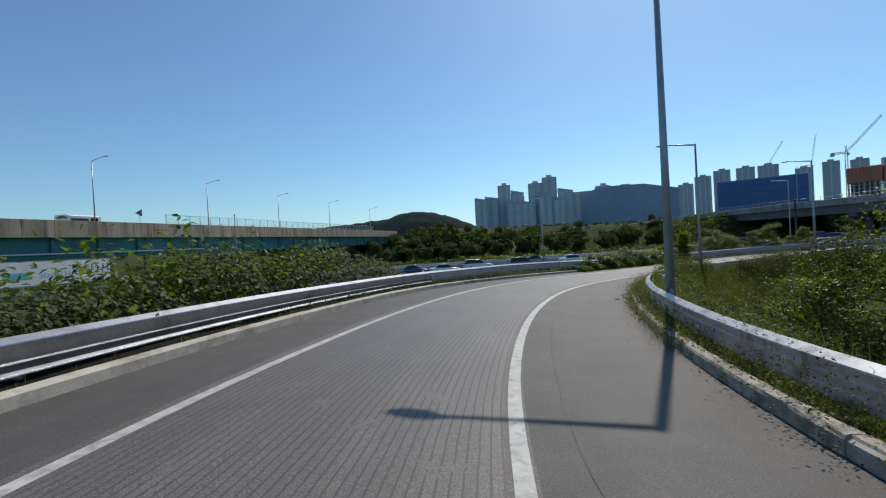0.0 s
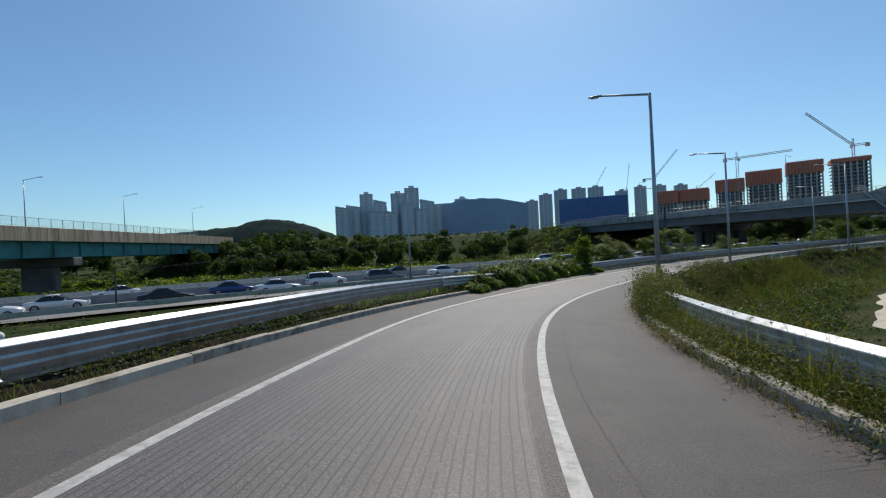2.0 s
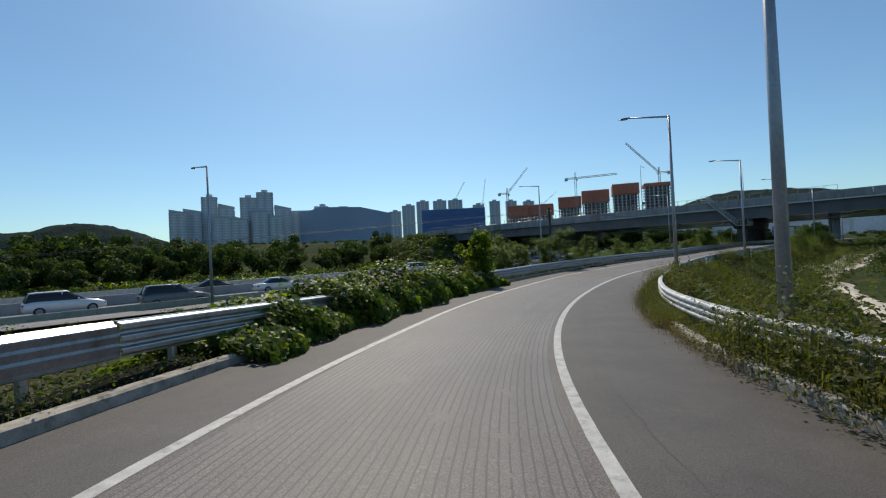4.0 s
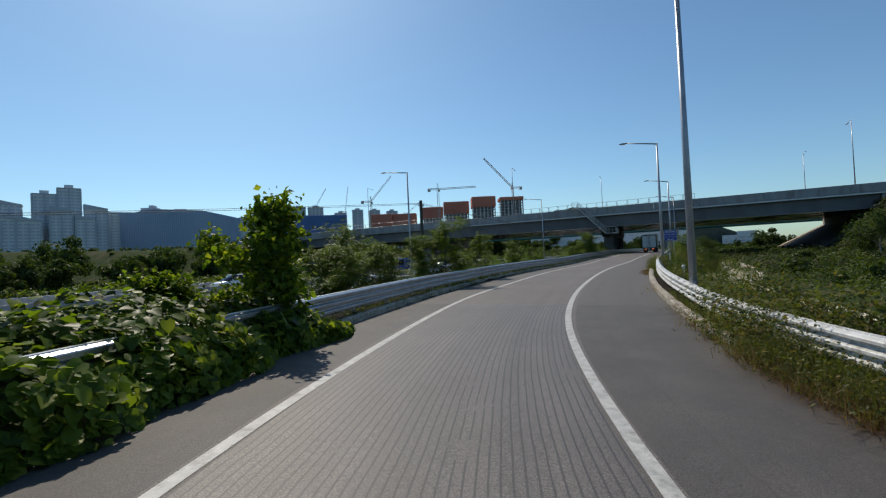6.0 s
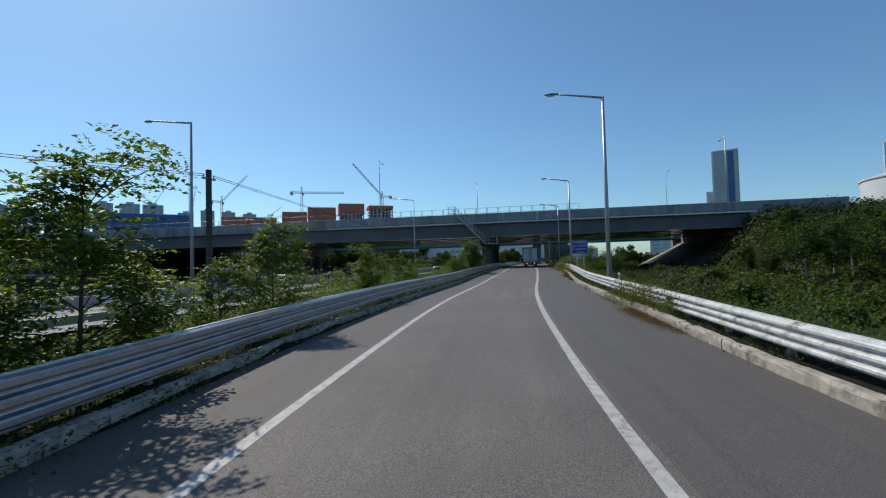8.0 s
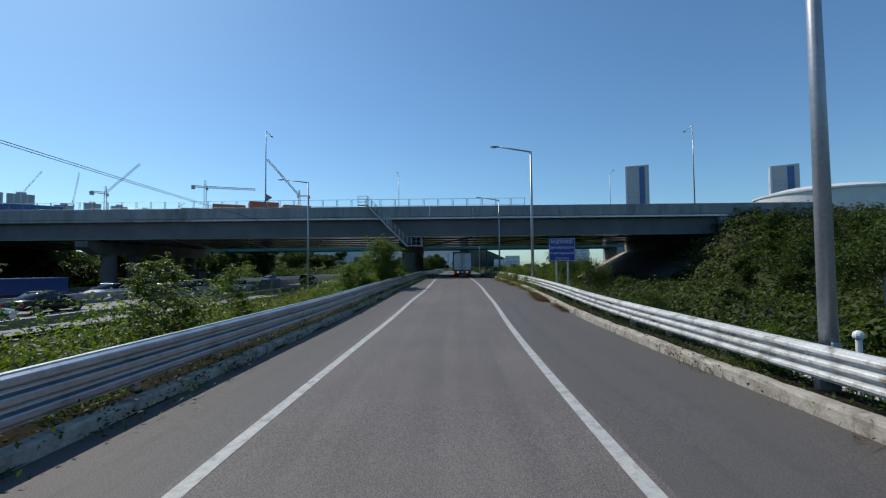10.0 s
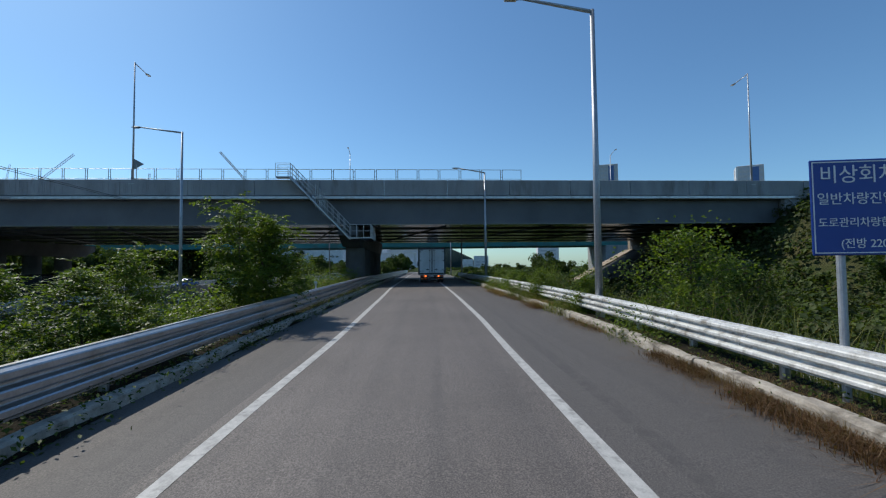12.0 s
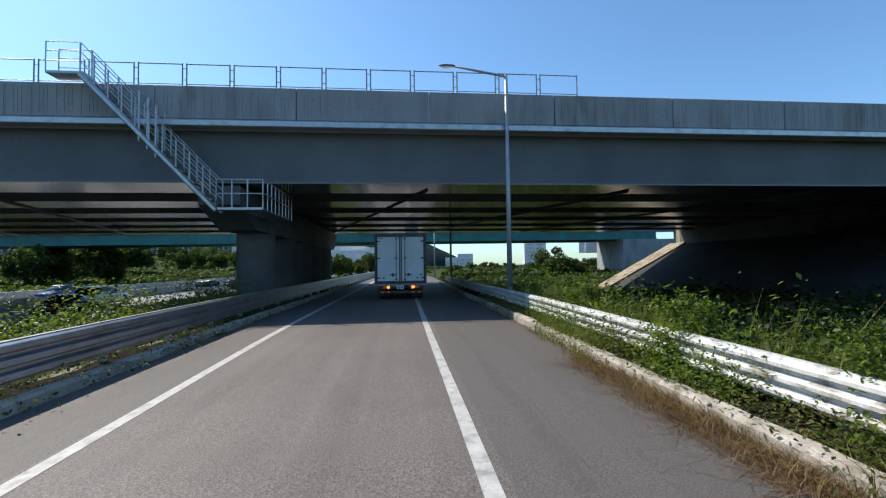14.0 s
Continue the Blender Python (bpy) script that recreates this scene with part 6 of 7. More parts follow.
SAPS = [limb_tree("locust_sapling", 40 + i, 3.0, 1.15, 9100, 0.05, M["locust"], 0.035, 0.08, "slender young locust tree with feathery green leaves", "tree", True) for i in range(3)]
saplings = [(at(s, l).x, at(s, l).y, sc) for s, l, sc in (
    (60.6, -6.2, 0.8), (61.4, -7.4, 0.95), (62.2, -6.0, 0.9), (62.9, -7.8, 1.0), (63.6, -6.6, 0.95), (61.8, -8.8, 0.9), (64.2, -8.4, 0.9), (59.4, -8.0, 0.7), (66.0, -5.7, 1.05), (66.9, -4.85, 1.15), (70.2, -5.2, 0.62), (71.4, -4.7, 0.85), (68.6, -9.6, 0.6), (73.0, -10.0, 0.6),
    (76.4, -7.6, 0.55), (78.9, -4.95, 0.72), (80.2, -5.5, 0.64), (81.2, -6.0, 0.62), (82.0, -5.6, 0.6), (84.0, -8.6, 0.6), (86.5, -5.8, 0.7), (90.0, -6.2, 0.6), (98.8, -5.0, 0.66), (100.0, -4.75, 0.72), (101.2, -4.95, 0.66), (103.0, -6.0, 0.6), (112.6, -5.1, 0.75), (116.0, -6.5, 0.6))]
saplings += [(77.3, 57.8, 1.14), (78.3, 58.2, 0.98), (76.45, 58.05, 1.0)]
plant_all(SAPS, saplings, "saplings on the verge")
VT = limb_tree("vine_covered_tree", 51, 3.4, 1.3, 6400, 0.13, M["kudzu"], 0.06, 0.05, "small tree smothered in bright green vine", "tree")
plant_all([VT], [(25.1, 46.6, 0.78), (23.6, 47.6, 0.62)], "vine-covered trees")
RB = [limb_tree("roadside_tree", 55 + i, 3.4, 1.45, 6500, 0.06, M["bush" if i else "locust"], 0.05, 0.06, "bushy green young tree behind the white guardrail", "tree") for i in range(2)]
plant_all(RB, [(at(s, l).x, at(s, l).y, sc) for s, l, sc in ((103.6, 6.4, 1.0), (105.2, 8.4, 0.95), (112.0, 7.2, 0.5), (116.5, 7.0, 0.55), (19.0, 13.0, 1.5), (15.5, 14.0, 1.6), (12.0, 14.0, 1.4), (20.0, 11.0, 1.3), (17.5, 9.6, 1.2), (96.5, 8.5, 0.6))], "young trees inside the bend")
SB_ = [limb_tree("kerbside_sapling", 60 + i, 1.5, 0.6, 3200, 0.045, M["locust"], 0.02, 0.05, "small leafy sapling growing through the white guardrail", "sapling") for i in range(2)]
plant_all(SB_, [(at(s, l).x, at(s, l).y, sc) for s, l, sc in ((110.9, 4.9, 1.05), (106.2, 5.0, 0.9), (111.6, 5.3, 0.8), (114.5, 4.9, 0.8), (117.2, 5.0, 0.9), (84.0, 5.1, 0.6), (106.9, 5.4, 0.7), (121.0, 5.2, 0.8), (33.0, 5.4, 0.7), (73.5, 4.8, 0.5))], "saplings at the white guardrail")
weedy = []
for _ in range(64):
    s, l = rng.uniform(-6, 64), rng.uniform(5.6, 11.0)
    weedy.append((at(s, l).x, at(s, l).y, float(rng.uniform(0.45, 0.95))))
WB = [limb_tree("bushy_weed", 160 + i, 1.3, 0.6, 900, 0.06, M["olive" if i else "locust"], 0.015, 0.05, "bushy olive green weed inside the bend", "weed") for i in range(3)]
plant_all(WB, [w for w in weedy if off_track(np.array([w[0]]), np.array([w[1]]), 2.4)[0]], "bushy weeds inside the bend")
PINE = [limb_tree("slope_tree", 65 + i, 4.2, 1.7, 2400, 0.17, M["wood"], 0.07, 0.3, "dark green young tree on the embankment slope", "tree") for i in range(2)]
plant_all(PINE, [(x, y, s) for x, y, s in ((62, 28, 0.9), (66, 24, 1.0), (70, 20, 1.1), (74, 25, 0.95), (78, 22, 1.0), (58, 22, 1.0), (83, 18, 1.1), (86, 25, 0.9), (70, 12, 1.2), (78, 10, 1.2), (91, 20, 0.9), (88, 8, 1.1), (62, 14, 1.1), (95, 12, 1.0), (98, 17, 0.9), (94, 26, 0.8), (99, 24, 0.75), (90, 31, 0.7), (101, 9, 1.0), (83, 31, 0.7))], "trees on the embankment slope")
PALE = [limb_tree("slope_tree", 165 + i, 4.4, 1.9, 2600, 0.13, M["wood"], 0.1, 0.42, "thin pale-trunked tree with a sparse crown on the embankment slope", "tree", False, "pale_bark") for i in range(2)]
plant_all(PALE, [(75, 31, 1.05), (78.5, 28, 1.15), (86, 29, 0.95), (72, 27, 1.2), (83, 25, 1.1)], "pale-trunked trees on the embankment slope")
SH = [shrub("roadside_shrub", 70 + i, 1.0, 1.0, 0.75, 800, 0.17, M["bush"], "rounded dark green shrub on the bank") for i in range(3)]
places = []
for _ in range(90):
    x, y = rng.uniform(40, 103), rng.uniform(-5, 40)
    k, l = near(np.array([x]), np.array([y]), RAMP, RIGHT)
    if l[0] > 9 and off_track(np.array([x]), np.array([y]), 3.6)[0]:
        places.append((float(x), float(y), float(rng.uniform(0.6, 1.25))))
plant_all(SH, places, "shrubs on the bank")
FT = [far_tree("broadleaf_tree", 80 + i, 3.6, 6.6, 2800, 0.44, M["wood"], "dark green broadleaf tree beyond the expressway") for i in range(4)]
places = []
for x, y, sc in ((-8, 128, 1.1), (-2, 124, 0.8), (4, 133, 1.3), (12, 130, 1.0), (18, 138, 1.15), (24, 128, 0.85), (28, 140, 1.2), (36, 136, 0.9), (44, 145, 1.1), (-14, 136, 0.9), (52, 138, 0.8), (60, 148, 1.0), (10, 150, 1.2), (68, 142, 0.8), (30, 155, 1.2), (45, 160, 1.2), (-5, 116, 0.7), (2, 117, 0.8), (8, 120, 0.7), (15, 121, 0.75), (22, 119, 0.7), (31, 126, 0.8), (38, 125, 0.75), (47, 130, 0.8), (56, 132, 0.8), (64, 134, 0.75), (-12, 122, 0.8), (-20, 128, 0.9), (72, 150, 0.9), (20, 146, 1.1), (-3, 142, 1.2)):
    places.append((x, y, sc))
for _ in range(46):
    places.append((float(rng.uniform(120, 330)), float(rng.uniform(112, 190)), float(rng.uniform(0.7, 1.2))))
for _ in range(40):
    places.append((float(rng.uniform(230, 420)), float(rng.uniform(0, 62)), float(rng.uniform(0.3, 0.5))))
for _ in range(22):
    places.append((float(rng.uniform(200, 260)), float(rng.uniform(82, 112)), float(rng.uniform(0.6, 0.95))))
for _ in range(24):
    places.append((float(rng.uniform(-70, 60)), float(rng.uniform(165, 260)), float(rng.uniform(0.9, 1.4))))
for x, y, sc in ((150, 40, 0.62), (156, 41, 0.75), (146, 42.5, 0.45), (152, 37.5, 0.5)):
    places.append((x, y, sc))
plant_all(FT, places, "trees beyond the expressway")


# ---------------------------------------------------------------- the box truck on the ramp
def wheel(parent, x, y, r, w, rim="steel"):
    bm = bmesh.new()
    prof = [(w / 2, r * 0.62), (w / 2, r * 0.93), (w * 0.36, r), (-w * 0.36, r), (-w / 2, r * 0.93), (-w / 2, r * 0.62)]
    seg = 24
    rings = [[bm.verts.new((x + a, y + b * math.cos(2 * math.pi * k / seg), r + b * math.sin(2 * math.pi * k / seg))) for a, b in prof] for k in range(seg)]
    for k in range(seg):
        for j in range(len(prof) - 1):
            bm.faces.new((rings[k][j], rings[k][j + 1], rings[(k + 1) % seg][j + 1], rings[(k + 1) % seg][j]))
    wh = part("wheel", bm, M["rubber"], parent)
    part("rim", rods(((x - w * 0.42, y, r), (x + w * 0.42, y, r), r * 0.63), n=20), M[rim], wh)
    part("hub", rods(((x - w * 0.5, y, r), (x + w * 0.5, y, r), r * 0.2), n=12), M["steel"], wh)
    return wh


def box_truck(m):
    """Rear face at y = 0, the cab towards +y."""
    t = thing("box_truck", m, "white box truck seen from behind, dark framed doors closed", "truck")
    W, Z0, Z1, LEN = 1.2, 0.74, 3.08, 6.2
    part("cargo_box", boxes((-W + 0.03, W - 0.03, 0.06, LEN, Z0 + 0.05, Z1 - 0.04), bev=0.02), M["white_panel"], t)
    fr = boxes((-W, -W + 0.1, 0.0, 0.12, Z0, Z1), (W - 0.1, W, 0.0, 0.12, Z0, Z1), (-W + 0.1, W - 0.1, 0.0, 0.12, Z1 - 0.13, Z1), (-W + 0.1, W - 0.1, 0.0, 0.12, Z0, Z0 + 0.1), bev=0.008)
    part("rear_frame", fr, M["truck_frame"], t, "dark steel frame round the doors")
    for sx in (-1, 1):
        for a, b in ((Z0, Z0 + 0.07), (Z1 - 0.07, Z1)):
            part("edge_rail", boxes((sx * W - 0.035, sx * W + 0.005, 0.121, LEN + 0.02, a, b)), M["steel"], t)
    part("threshold", boxes((-W, W, -0.03, 0.1, Z0 - 0.07, Z0 - 0.003), bev=0.006), M["steel"], t)
    for sx in (-1, 1):
        d = part("door", boxes((min(sx * 0.03, sx * (W - 0.1)), max(sx * 0.03, sx * (W - 0.1)), -0.012, 0.05, Z0 + 0.1, Z1 - 0.13), bev=0.006), M["white_panel"], t, "white rear door panel")
        xs = (sx * 0.03, sx * (W - 0.1))
        part("seal", boxes((min(xs) - 0.002, min(xs) + 0.035, -0.022, -0.008, Z0 + 0.1, Z1 - 0.13), (max(xs) - 0.035, max(xs) + 0.002, -0.022, -0.008, Z0 + 0.1, Z1 - 0.13), (min(xs) + 0.035, max(xs) - 0.035, -0.022, -0.008, Z1 - 0.165, Z1 - 0.13), (min(xs) + 0.035, max(xs) - 0.035, -0.022, -0.008, Z0 + 0.1, Z0 + 0.135)), M["truck_frame"], d, "black rubber door seal")
        bar_x = sx * 0.2
        part("lock_bar", rods(((bar_x, -0.05, Z0 - 0.02), (bar_x, -0.05, Z1 - 0.06), 0.017)), M["steel"], d)
        for z in (Z0 + 0.04, Z0 + 0.2, 1.93, Z1 - 0.24, Z1 - 0.06):
            part("bar_bracket", boxes((bar_x - 0.055, bar_x + 0.055, -0.075, -0.012, z - 0.025, z + 0.025), bev=0.005), M["truck_frame"], d)
        hz = 1.17
        h = part("handle", boxes((min(bar_x, bar_x + sx * 0.34), max(bar_x, bar_x + sx * 0.34), -0.09, -0.06, hz - 0.018, hz + 0.018), bev=0.006), M["truck_frame"], d)
        part("handle_catch", boxes((bar_x + sx * 0.17 - 0.035, bar_x + sx * 0.17 + 0.035, -0.085, -0.012, hz - 0.09, hz + 0.07), bev=0.006), M["truck_frame"], h)
        for z in (Z0 + 0.28, 1.93, Z1 - 0.36):
            x1 = sx * (W + 0.0)
            part("hinge", boxes((min(x1, sx * (W - 0.26)), max(x1, sx * (W - 0.26)), -0.045, -0.01, z - 0.03, z + 0.03), bev=0.008), M["truck_frame"], d)
        part("buffer", boxes((sx * 0.78 - 0.04, sx * 0.78 + 0.04, -0.05, -0.012, Z0 + 0.25, Z0 + 0.31), bev=0.01), M["rubber"], d)
    part("placard", boxes((0.86, 1.02, -0.017, -0.012, Z0 + 0.38, Z0 + 0.46)), M["steel"], t, "small grey plate with unreadable print")
    pl = part("print_panel", boxes((-1.05, -0.8, -0.017, -0.012, Z1 - 0.26, Z1 - 0.18)), M["steel"], t, "faint grey print on the door")
    part("marker_light", boxes((0.82, 1.06, -0.012, 0.02, Z1 - 0.09, Z1 - 0.045), bev=0.008), M["red_lens"], t, "red marker light on the top frame")
    # chassis, bumper and lights
    part("chassis", boxes((-0.42, -0.34, 0.1, 8.0, 0.5, 0.72), (0.34, 0.42, 0.1, 8.0, 0.5, 0.72), (-0.34, 0.34, 0.5, 0.6, 0.52, 0.7), (-0.34, 0.34, 3.0, 3.1, 0.52, 0.7)), M["truck_frame"], t)
    for y in (0.2, 1.4, 2.6, 3.8, 5.0):
        part("cross_bearer", boxes((-1.1, 1.1, y, y + 0.07, 0.68, Z0 + 0.05)), M["truck_frame"], t)
    part("bumper_bar", boxes((-1.0, 1.0, 0.02, 0.12, 0.3, 0.42), bev=0.01), M["truck_frame"], t)
    for sx in (-1, 1):
        cl = part("lamp_cluster", boxes((min(sx * 0.48, sx * 0.98), max(sx * 0.48, sx * 0.98), -0.02, 0.1, 0.5, 0.68), bev=0.015), M["truck_frame"], t)
        for i, mm in enumerate(("lit_lens", "amber", "red_lens")):
            x = sx * (0.57 + i * 0.165)
            part("lamp_lens", boxes((x - 0.07, x + 0.07, -0.035, -0.018, 0.53, 0.65), bev=0.01), M[mm], cl)
        for i in range(4):
            x = sx * (0.42 + i * 0.145)
            part("reflector", boxes((x - 0.07, x + 0.07, 0.0, 0.018, 0.32, 0.4), bev=0.004), M["amber" if i % 2 else "red_lens"], t, "striped bumper reflector")
        part("mudflap", boxes((min(sx * 0.52, sx * 1.02), max(sx * 0.52, sx * 1.02), 0.35, 0.37, 0.14, 0.66)), M["rubber"], t)
        part("rear_mudguard", boxes((min(sx * 0.5, sx * 1.04), max(sx * 0.5, sx * 1.04), 0.45, 1.75, 0.98 - 0.3, 0.7)), M["rubber"], t)
    pb = part("number_plate", boxes((-0.2, 0.14, -0.01, 0.0, 0.5, 0.66), bev=0.004), M["lens"], t, "pale number plate with unreadable dark bars")
    for i in range(4):
        part("plate_bar", boxes((-0.15 + i * 0.07, -0.11 + i * 0.07, -0.014, -0.01, 0.53, 0.61)), M["truck_frame"], pb)
    part("tow_bracket", boxes((-0.38, -0.2, 0.0, 0.08, 0.62, 0.7)), M["steel"], t)
    for sx in (-1, 1):
        for off in (0.62, 0.9):
            wheel(t, sx * off, 1.15, 0.4, 0.23)
        wheel(t, sx * 0.88, 6.4, 0.4, 0.24)
    part("rear_axle", rods(((-0.7, 1.15, 0.4), (0.7, 1.15, 0.4), 0.09)), M["truck_frame"], t)
    bm = bmesh.new()
    prof = [(5.9 + 0.35, 0.45), (8.1, 0.45), (8.15, 1.2), (7.85, 2.15), (7.5, 2.35), (6.3, 2.35)]
    lo = [bm.verts.new((-1.05, y, z)) for y, z in prof]
    hi = [bm.verts.new((1.05, y, z)) for y, z in prof]
    bm.faces.new(lo), bm.faces.new(hi)
    for i in range(len(prof)):
        bm.faces.new((lo[i], lo[(i + 1) % 6], hi[(i + 1) % 6], hi[i]))
    bmesh.ops.bevel(bm, geom=list(bm.edges), offset=0.06, segments=2, affect="EDGES")
    cab = part("cab", bm, PAINTS[0], t, "white truck cab")
    for sx in (-1, 1):
        part("cab_window", boxes((sx * 1.045 - 0.012, sx * 1.045 + 0.012, 6.75, 7.6, 1.35, 2.05), bev=0.01), M["glass"], cab)
        mir = part("mirror", boxes((sx * 1.28 - 0.1, sx * 1.28 + 0.1, 7.85, 7.93, 1.5, 1.95), bev=0.02), M["rubber"], t)
        part("mirror_arm", rods(((sx * 1.03, 7.8, 1.9), (sx * 1.2, 7.9, 1.9), 0.015), ((sx * 1.03, 7.8, 1.6), (sx * 1.2, 7.9, 1.6), 0.015), n=6), M["rubber"], mir)
    return t


tk = int(np.argmin(np.abs(RAMP[:, 0] - 103.6)))
box_truck(Matrix.Translation((103.6, 56.35, float(RAMP[tk, 2]))) @ pose(0, 0, 0, 0, 0, -81.3))


# ---------------------------------------------------------------- cars standing on the expressway
def car(paint, suv, label):
    """A car along +y, middle at the origin, wheels on z = 0."""
    c = thing("car", Matrix(), label, "car", "cars on the expressway")
    L, Wd = (4.7, 0.93) if suv else (4.65, 0.9)
    belt, roof = (1.02, 1.68) if suv else (0.9, 1.44)

    def loft(rows):
        """Stations of y, low z, low half width, shoulder z, shoulder half width, top z, top half width."""
        b = bmesh.new()
        rings = []
        for y, z0, w0, z1, w1, z2, w2 in rows:
            pts = [(-w0, z0), (-w1, z1), (-(w1 + w2) / 2 - 0.01, (z1 + z2) / 2 + 0.02), (-w2, z2), (0, z2 + 0.02), (w2, z2), ((w1 + w2) / 2 + 0.01, (z1 + z2) / 2 + 0.02), (w1, z1), (w0, z0)]
            rings.append([b.verts.new((x, y, z)) for x, z in pts])
        for r0, r1 in zip(rings, rings[1:]):
            for i in range(9):
                b.faces.new((r0[i], r0[(i + 1) % 9], r1[(i + 1) % 9], r1[i]))
        b.faces.new(rings[0]), b.faces.new(rings[-1])
        return b
    nose = belt - (0.16 if suv else 0.2)
    body = part("body", loft([(-L / 2, 0.42, Wd - 0.12, 0.6, Wd - 0.06, belt - 0.14, Wd - 0.2), (-L / 2 + 0.12, 0.28, Wd - 0.06, 0.62, Wd, belt - 0.03, Wd - 0.1), (-L / 2 + 0.7, 0.22, Wd - 0.05, 0.62, Wd, belt + 0.02, Wd - 0.05), (0, 0.2, Wd - 0.05, 0.62, Wd, belt, Wd - 0.04), (L / 2 - 1.35, 0.22, Wd - 0.05, 0.62, Wd, belt - 0.02, Wd - 0.06), (L / 2 - 0.6, 0.24, Wd - 0.06, 0.6, Wd - 0.02, nose + 0.03, Wd - 0.14), (L / 2 - 0.15, 0.3, Wd - 0.14, 0.52, Wd - 0.1, nose - 0.08, Wd - 0.24), (L / 2, 0.36, Wd - 0.3, 0.5, Wd - 0.24, 0.62, Wd - 0.34)]), paint, c, smooth=True)
    back = -L / 2 + (0.1 if suv else 0.75)
    run = 0.3 if suv else 0.75
    part("glasshouse", loft([(back, belt - 0.06, Wd - 0.1, belt - 0.03, Wd - 0.1, belt, Wd - 0.12), (back + run, belt - 0.06, Wd - 0.07, belt + 0.05, Wd - 0.08, roof - 0.06, Wd - 0.26), (0.0, belt - 0.06, Wd - 0.06, belt + 0.05, Wd - 0.07, roof - 0.03, Wd - 0.24), (L / 2 - 2.2, belt - 0.06, Wd - 0.06, belt + 0.05, Wd - 0.08, roof - 0.08, Wd - 0.26), (L / 2 - 1.2, belt - 0.06, Wd - 0.1, belt - 0.04, Wd - 0.12, belt - 0.02, Wd - 0.14)]), M["glass"], c, "dark tinted windows", True)
    part("roof", loft([(back + run - 0.02, roof - 0.09, Wd - 0.26, roof - 0.07, Wd - 0.25, roof - 0.05, Wd - 0.3), (back + run + 0.3, roof - 0.07, Wd - 0.24, roof - 0.04, Wd - 0.24, roof - 0.01, Wd - 0.3), (0.1, roof - 0.06, Wd - 0.23, roof - 0.03, Wd - 0.23, roof, Wd - 0.29), (L / 2 - 2.15, roof - 0.11, Wd - 0.25, roof - 0.09, Wd - 0.25, roof - 0.07, Wd - 0.3)]), paint, c, "", True)
    for sx in (-1, 1):
        part("headlight", boxes((sx * 0.62 - 0.2, sx * 0.62 + 0.2, L / 2 - 0.17, L / 2 - 0.02, 0.58, 0.7), bev=0.02), M["lens"], body)
        part("tail_light", boxes((sx * 0.66 - 0.2, sx * 0.66 + 0.2, -L / 2 - 0.02, -L / 2 + 0.06, belt - 0.28, belt - 0.14), bev=0.02), M["red_lens"], body)
        part("pillar", rods(((sx * (Wd - 0.13), -0.25, belt - 0.05), (sx * (Wd - 0.235), -0.25, roof - 0.06), 0.04), n=6), paint, c)
        part("mirror", boxes((sx * (Wd + 0.08) - 0.08, sx * (Wd + 0.08) + 0.08, L / 2 - 1.75, L / 2 - 1.65, belt, belt + 0.14), bev=0.02), paint, c)
        for y in (-L / 2 + 0.85, L / 2 - 0.9):
            wheel(c, sx * (Wd - 0.1), y, 0.33, 0.22)
    return c


CARS = [car(PAINTS[0], True, "white sport utility car in the traffic queue on the expressway"), car(PAINTS[1], False, "black saloon car in the traffic queue on the expressway"), car(PAINTS[0], False, "white saloon car in the traffic queue on the expressway"), car(PAINTS[2], True, "silver sport utility car in the traffic queue on the expressway"), car(PAINTS[3], False, "dark blue saloon car in the traffic queue on the expressway"), car(PAINTS[4], True, "dark grey sport utility car in the traffic queue on the expressway")]
queue = [(-19.5, -4.6, 0), (-15.0, -8.4, 2), (-24.0, -8.5, 3), (-9.0, -4.7, 1), (-3.0, -8.3, 4), (1.5, -4.8, 2), (7.5, -8.4, 0), (13.5, -4.6, 5), (22, -8.5, 2), (45, -8.2, 3), (56, -4.8, 2), (59.5, -8.6, 0), (66.5, -4.9, 0), (74.0, -8.4, 1), (83.0, -4.7, 5), (90, -8.5, 3), (99, -8.3, 2), (112, -4.8, 1), (120, -8.4, 0), (133, -4.9, 3), (146, -8.5, 1), (160, -4.8, 0), (-35, -4.7, 1), (-42, -8.4, 0),
         (20, -16.4, 1), (48, -20.0, 0), (88, -16.5, 2), (130, -20.2, 4), (-12, -20.0, 2)]
done = set()
for x, off, i in queue:
    p, turn = express_at(x, off)
    m = Matrix.Translation(p) @ pose(0, 0, 0, 0, 0, turn + (180 if off < -12.5 else 0))
    if i in done:
        copy_thing(CARS[i], m)
    else:
        CARS[i].matrix_basis = m
        done.add(i)


def lorry(m, label, colour):
    t = thing("lorry", m, label, "truck", "cars on the expressway")
    part("cargo_bed", boxes((-1.15, 1.15, -3.6, 2.2, 0.95, 2.2), bev=0.05), colour, t)
    part("cab", boxes((-1.12, 1.12, 2.4, 4.1, 0.55, 2.6), bev=0.15), colour, t)
    part("windscreen", boxes((-1.0, 1.0, 4.08, 4.13, 1.5, 2.3), bev=0.01), M["glass"], t)
    part("chassis", boxes((-0.45, 0.45, -3.5, 4.0, 0.6, 0.94)), M["truck_frame"], t)
    for sx in (-1, 1):
        for y in (-2.6, -1.4, 3.2):
            wheel(t, sx * 0.98, y, 0.5, 0.28)
    return t


for x, off, col, lb in ((79.0, -15.5, PAINTS[3], "dark blue dump truck on the expressway"), (104.0, -15.8, PAINTS[1], "dark dump truck on the expressway"), (62.0, -19.8, PAINTS[1], "dark lorry on the expressway")):
    p, turn = express_at(x, off)
    lorry(Matrix.Translation(p) @ pose(0, 0, 0, 0, 0, turn + 180), lb, col)
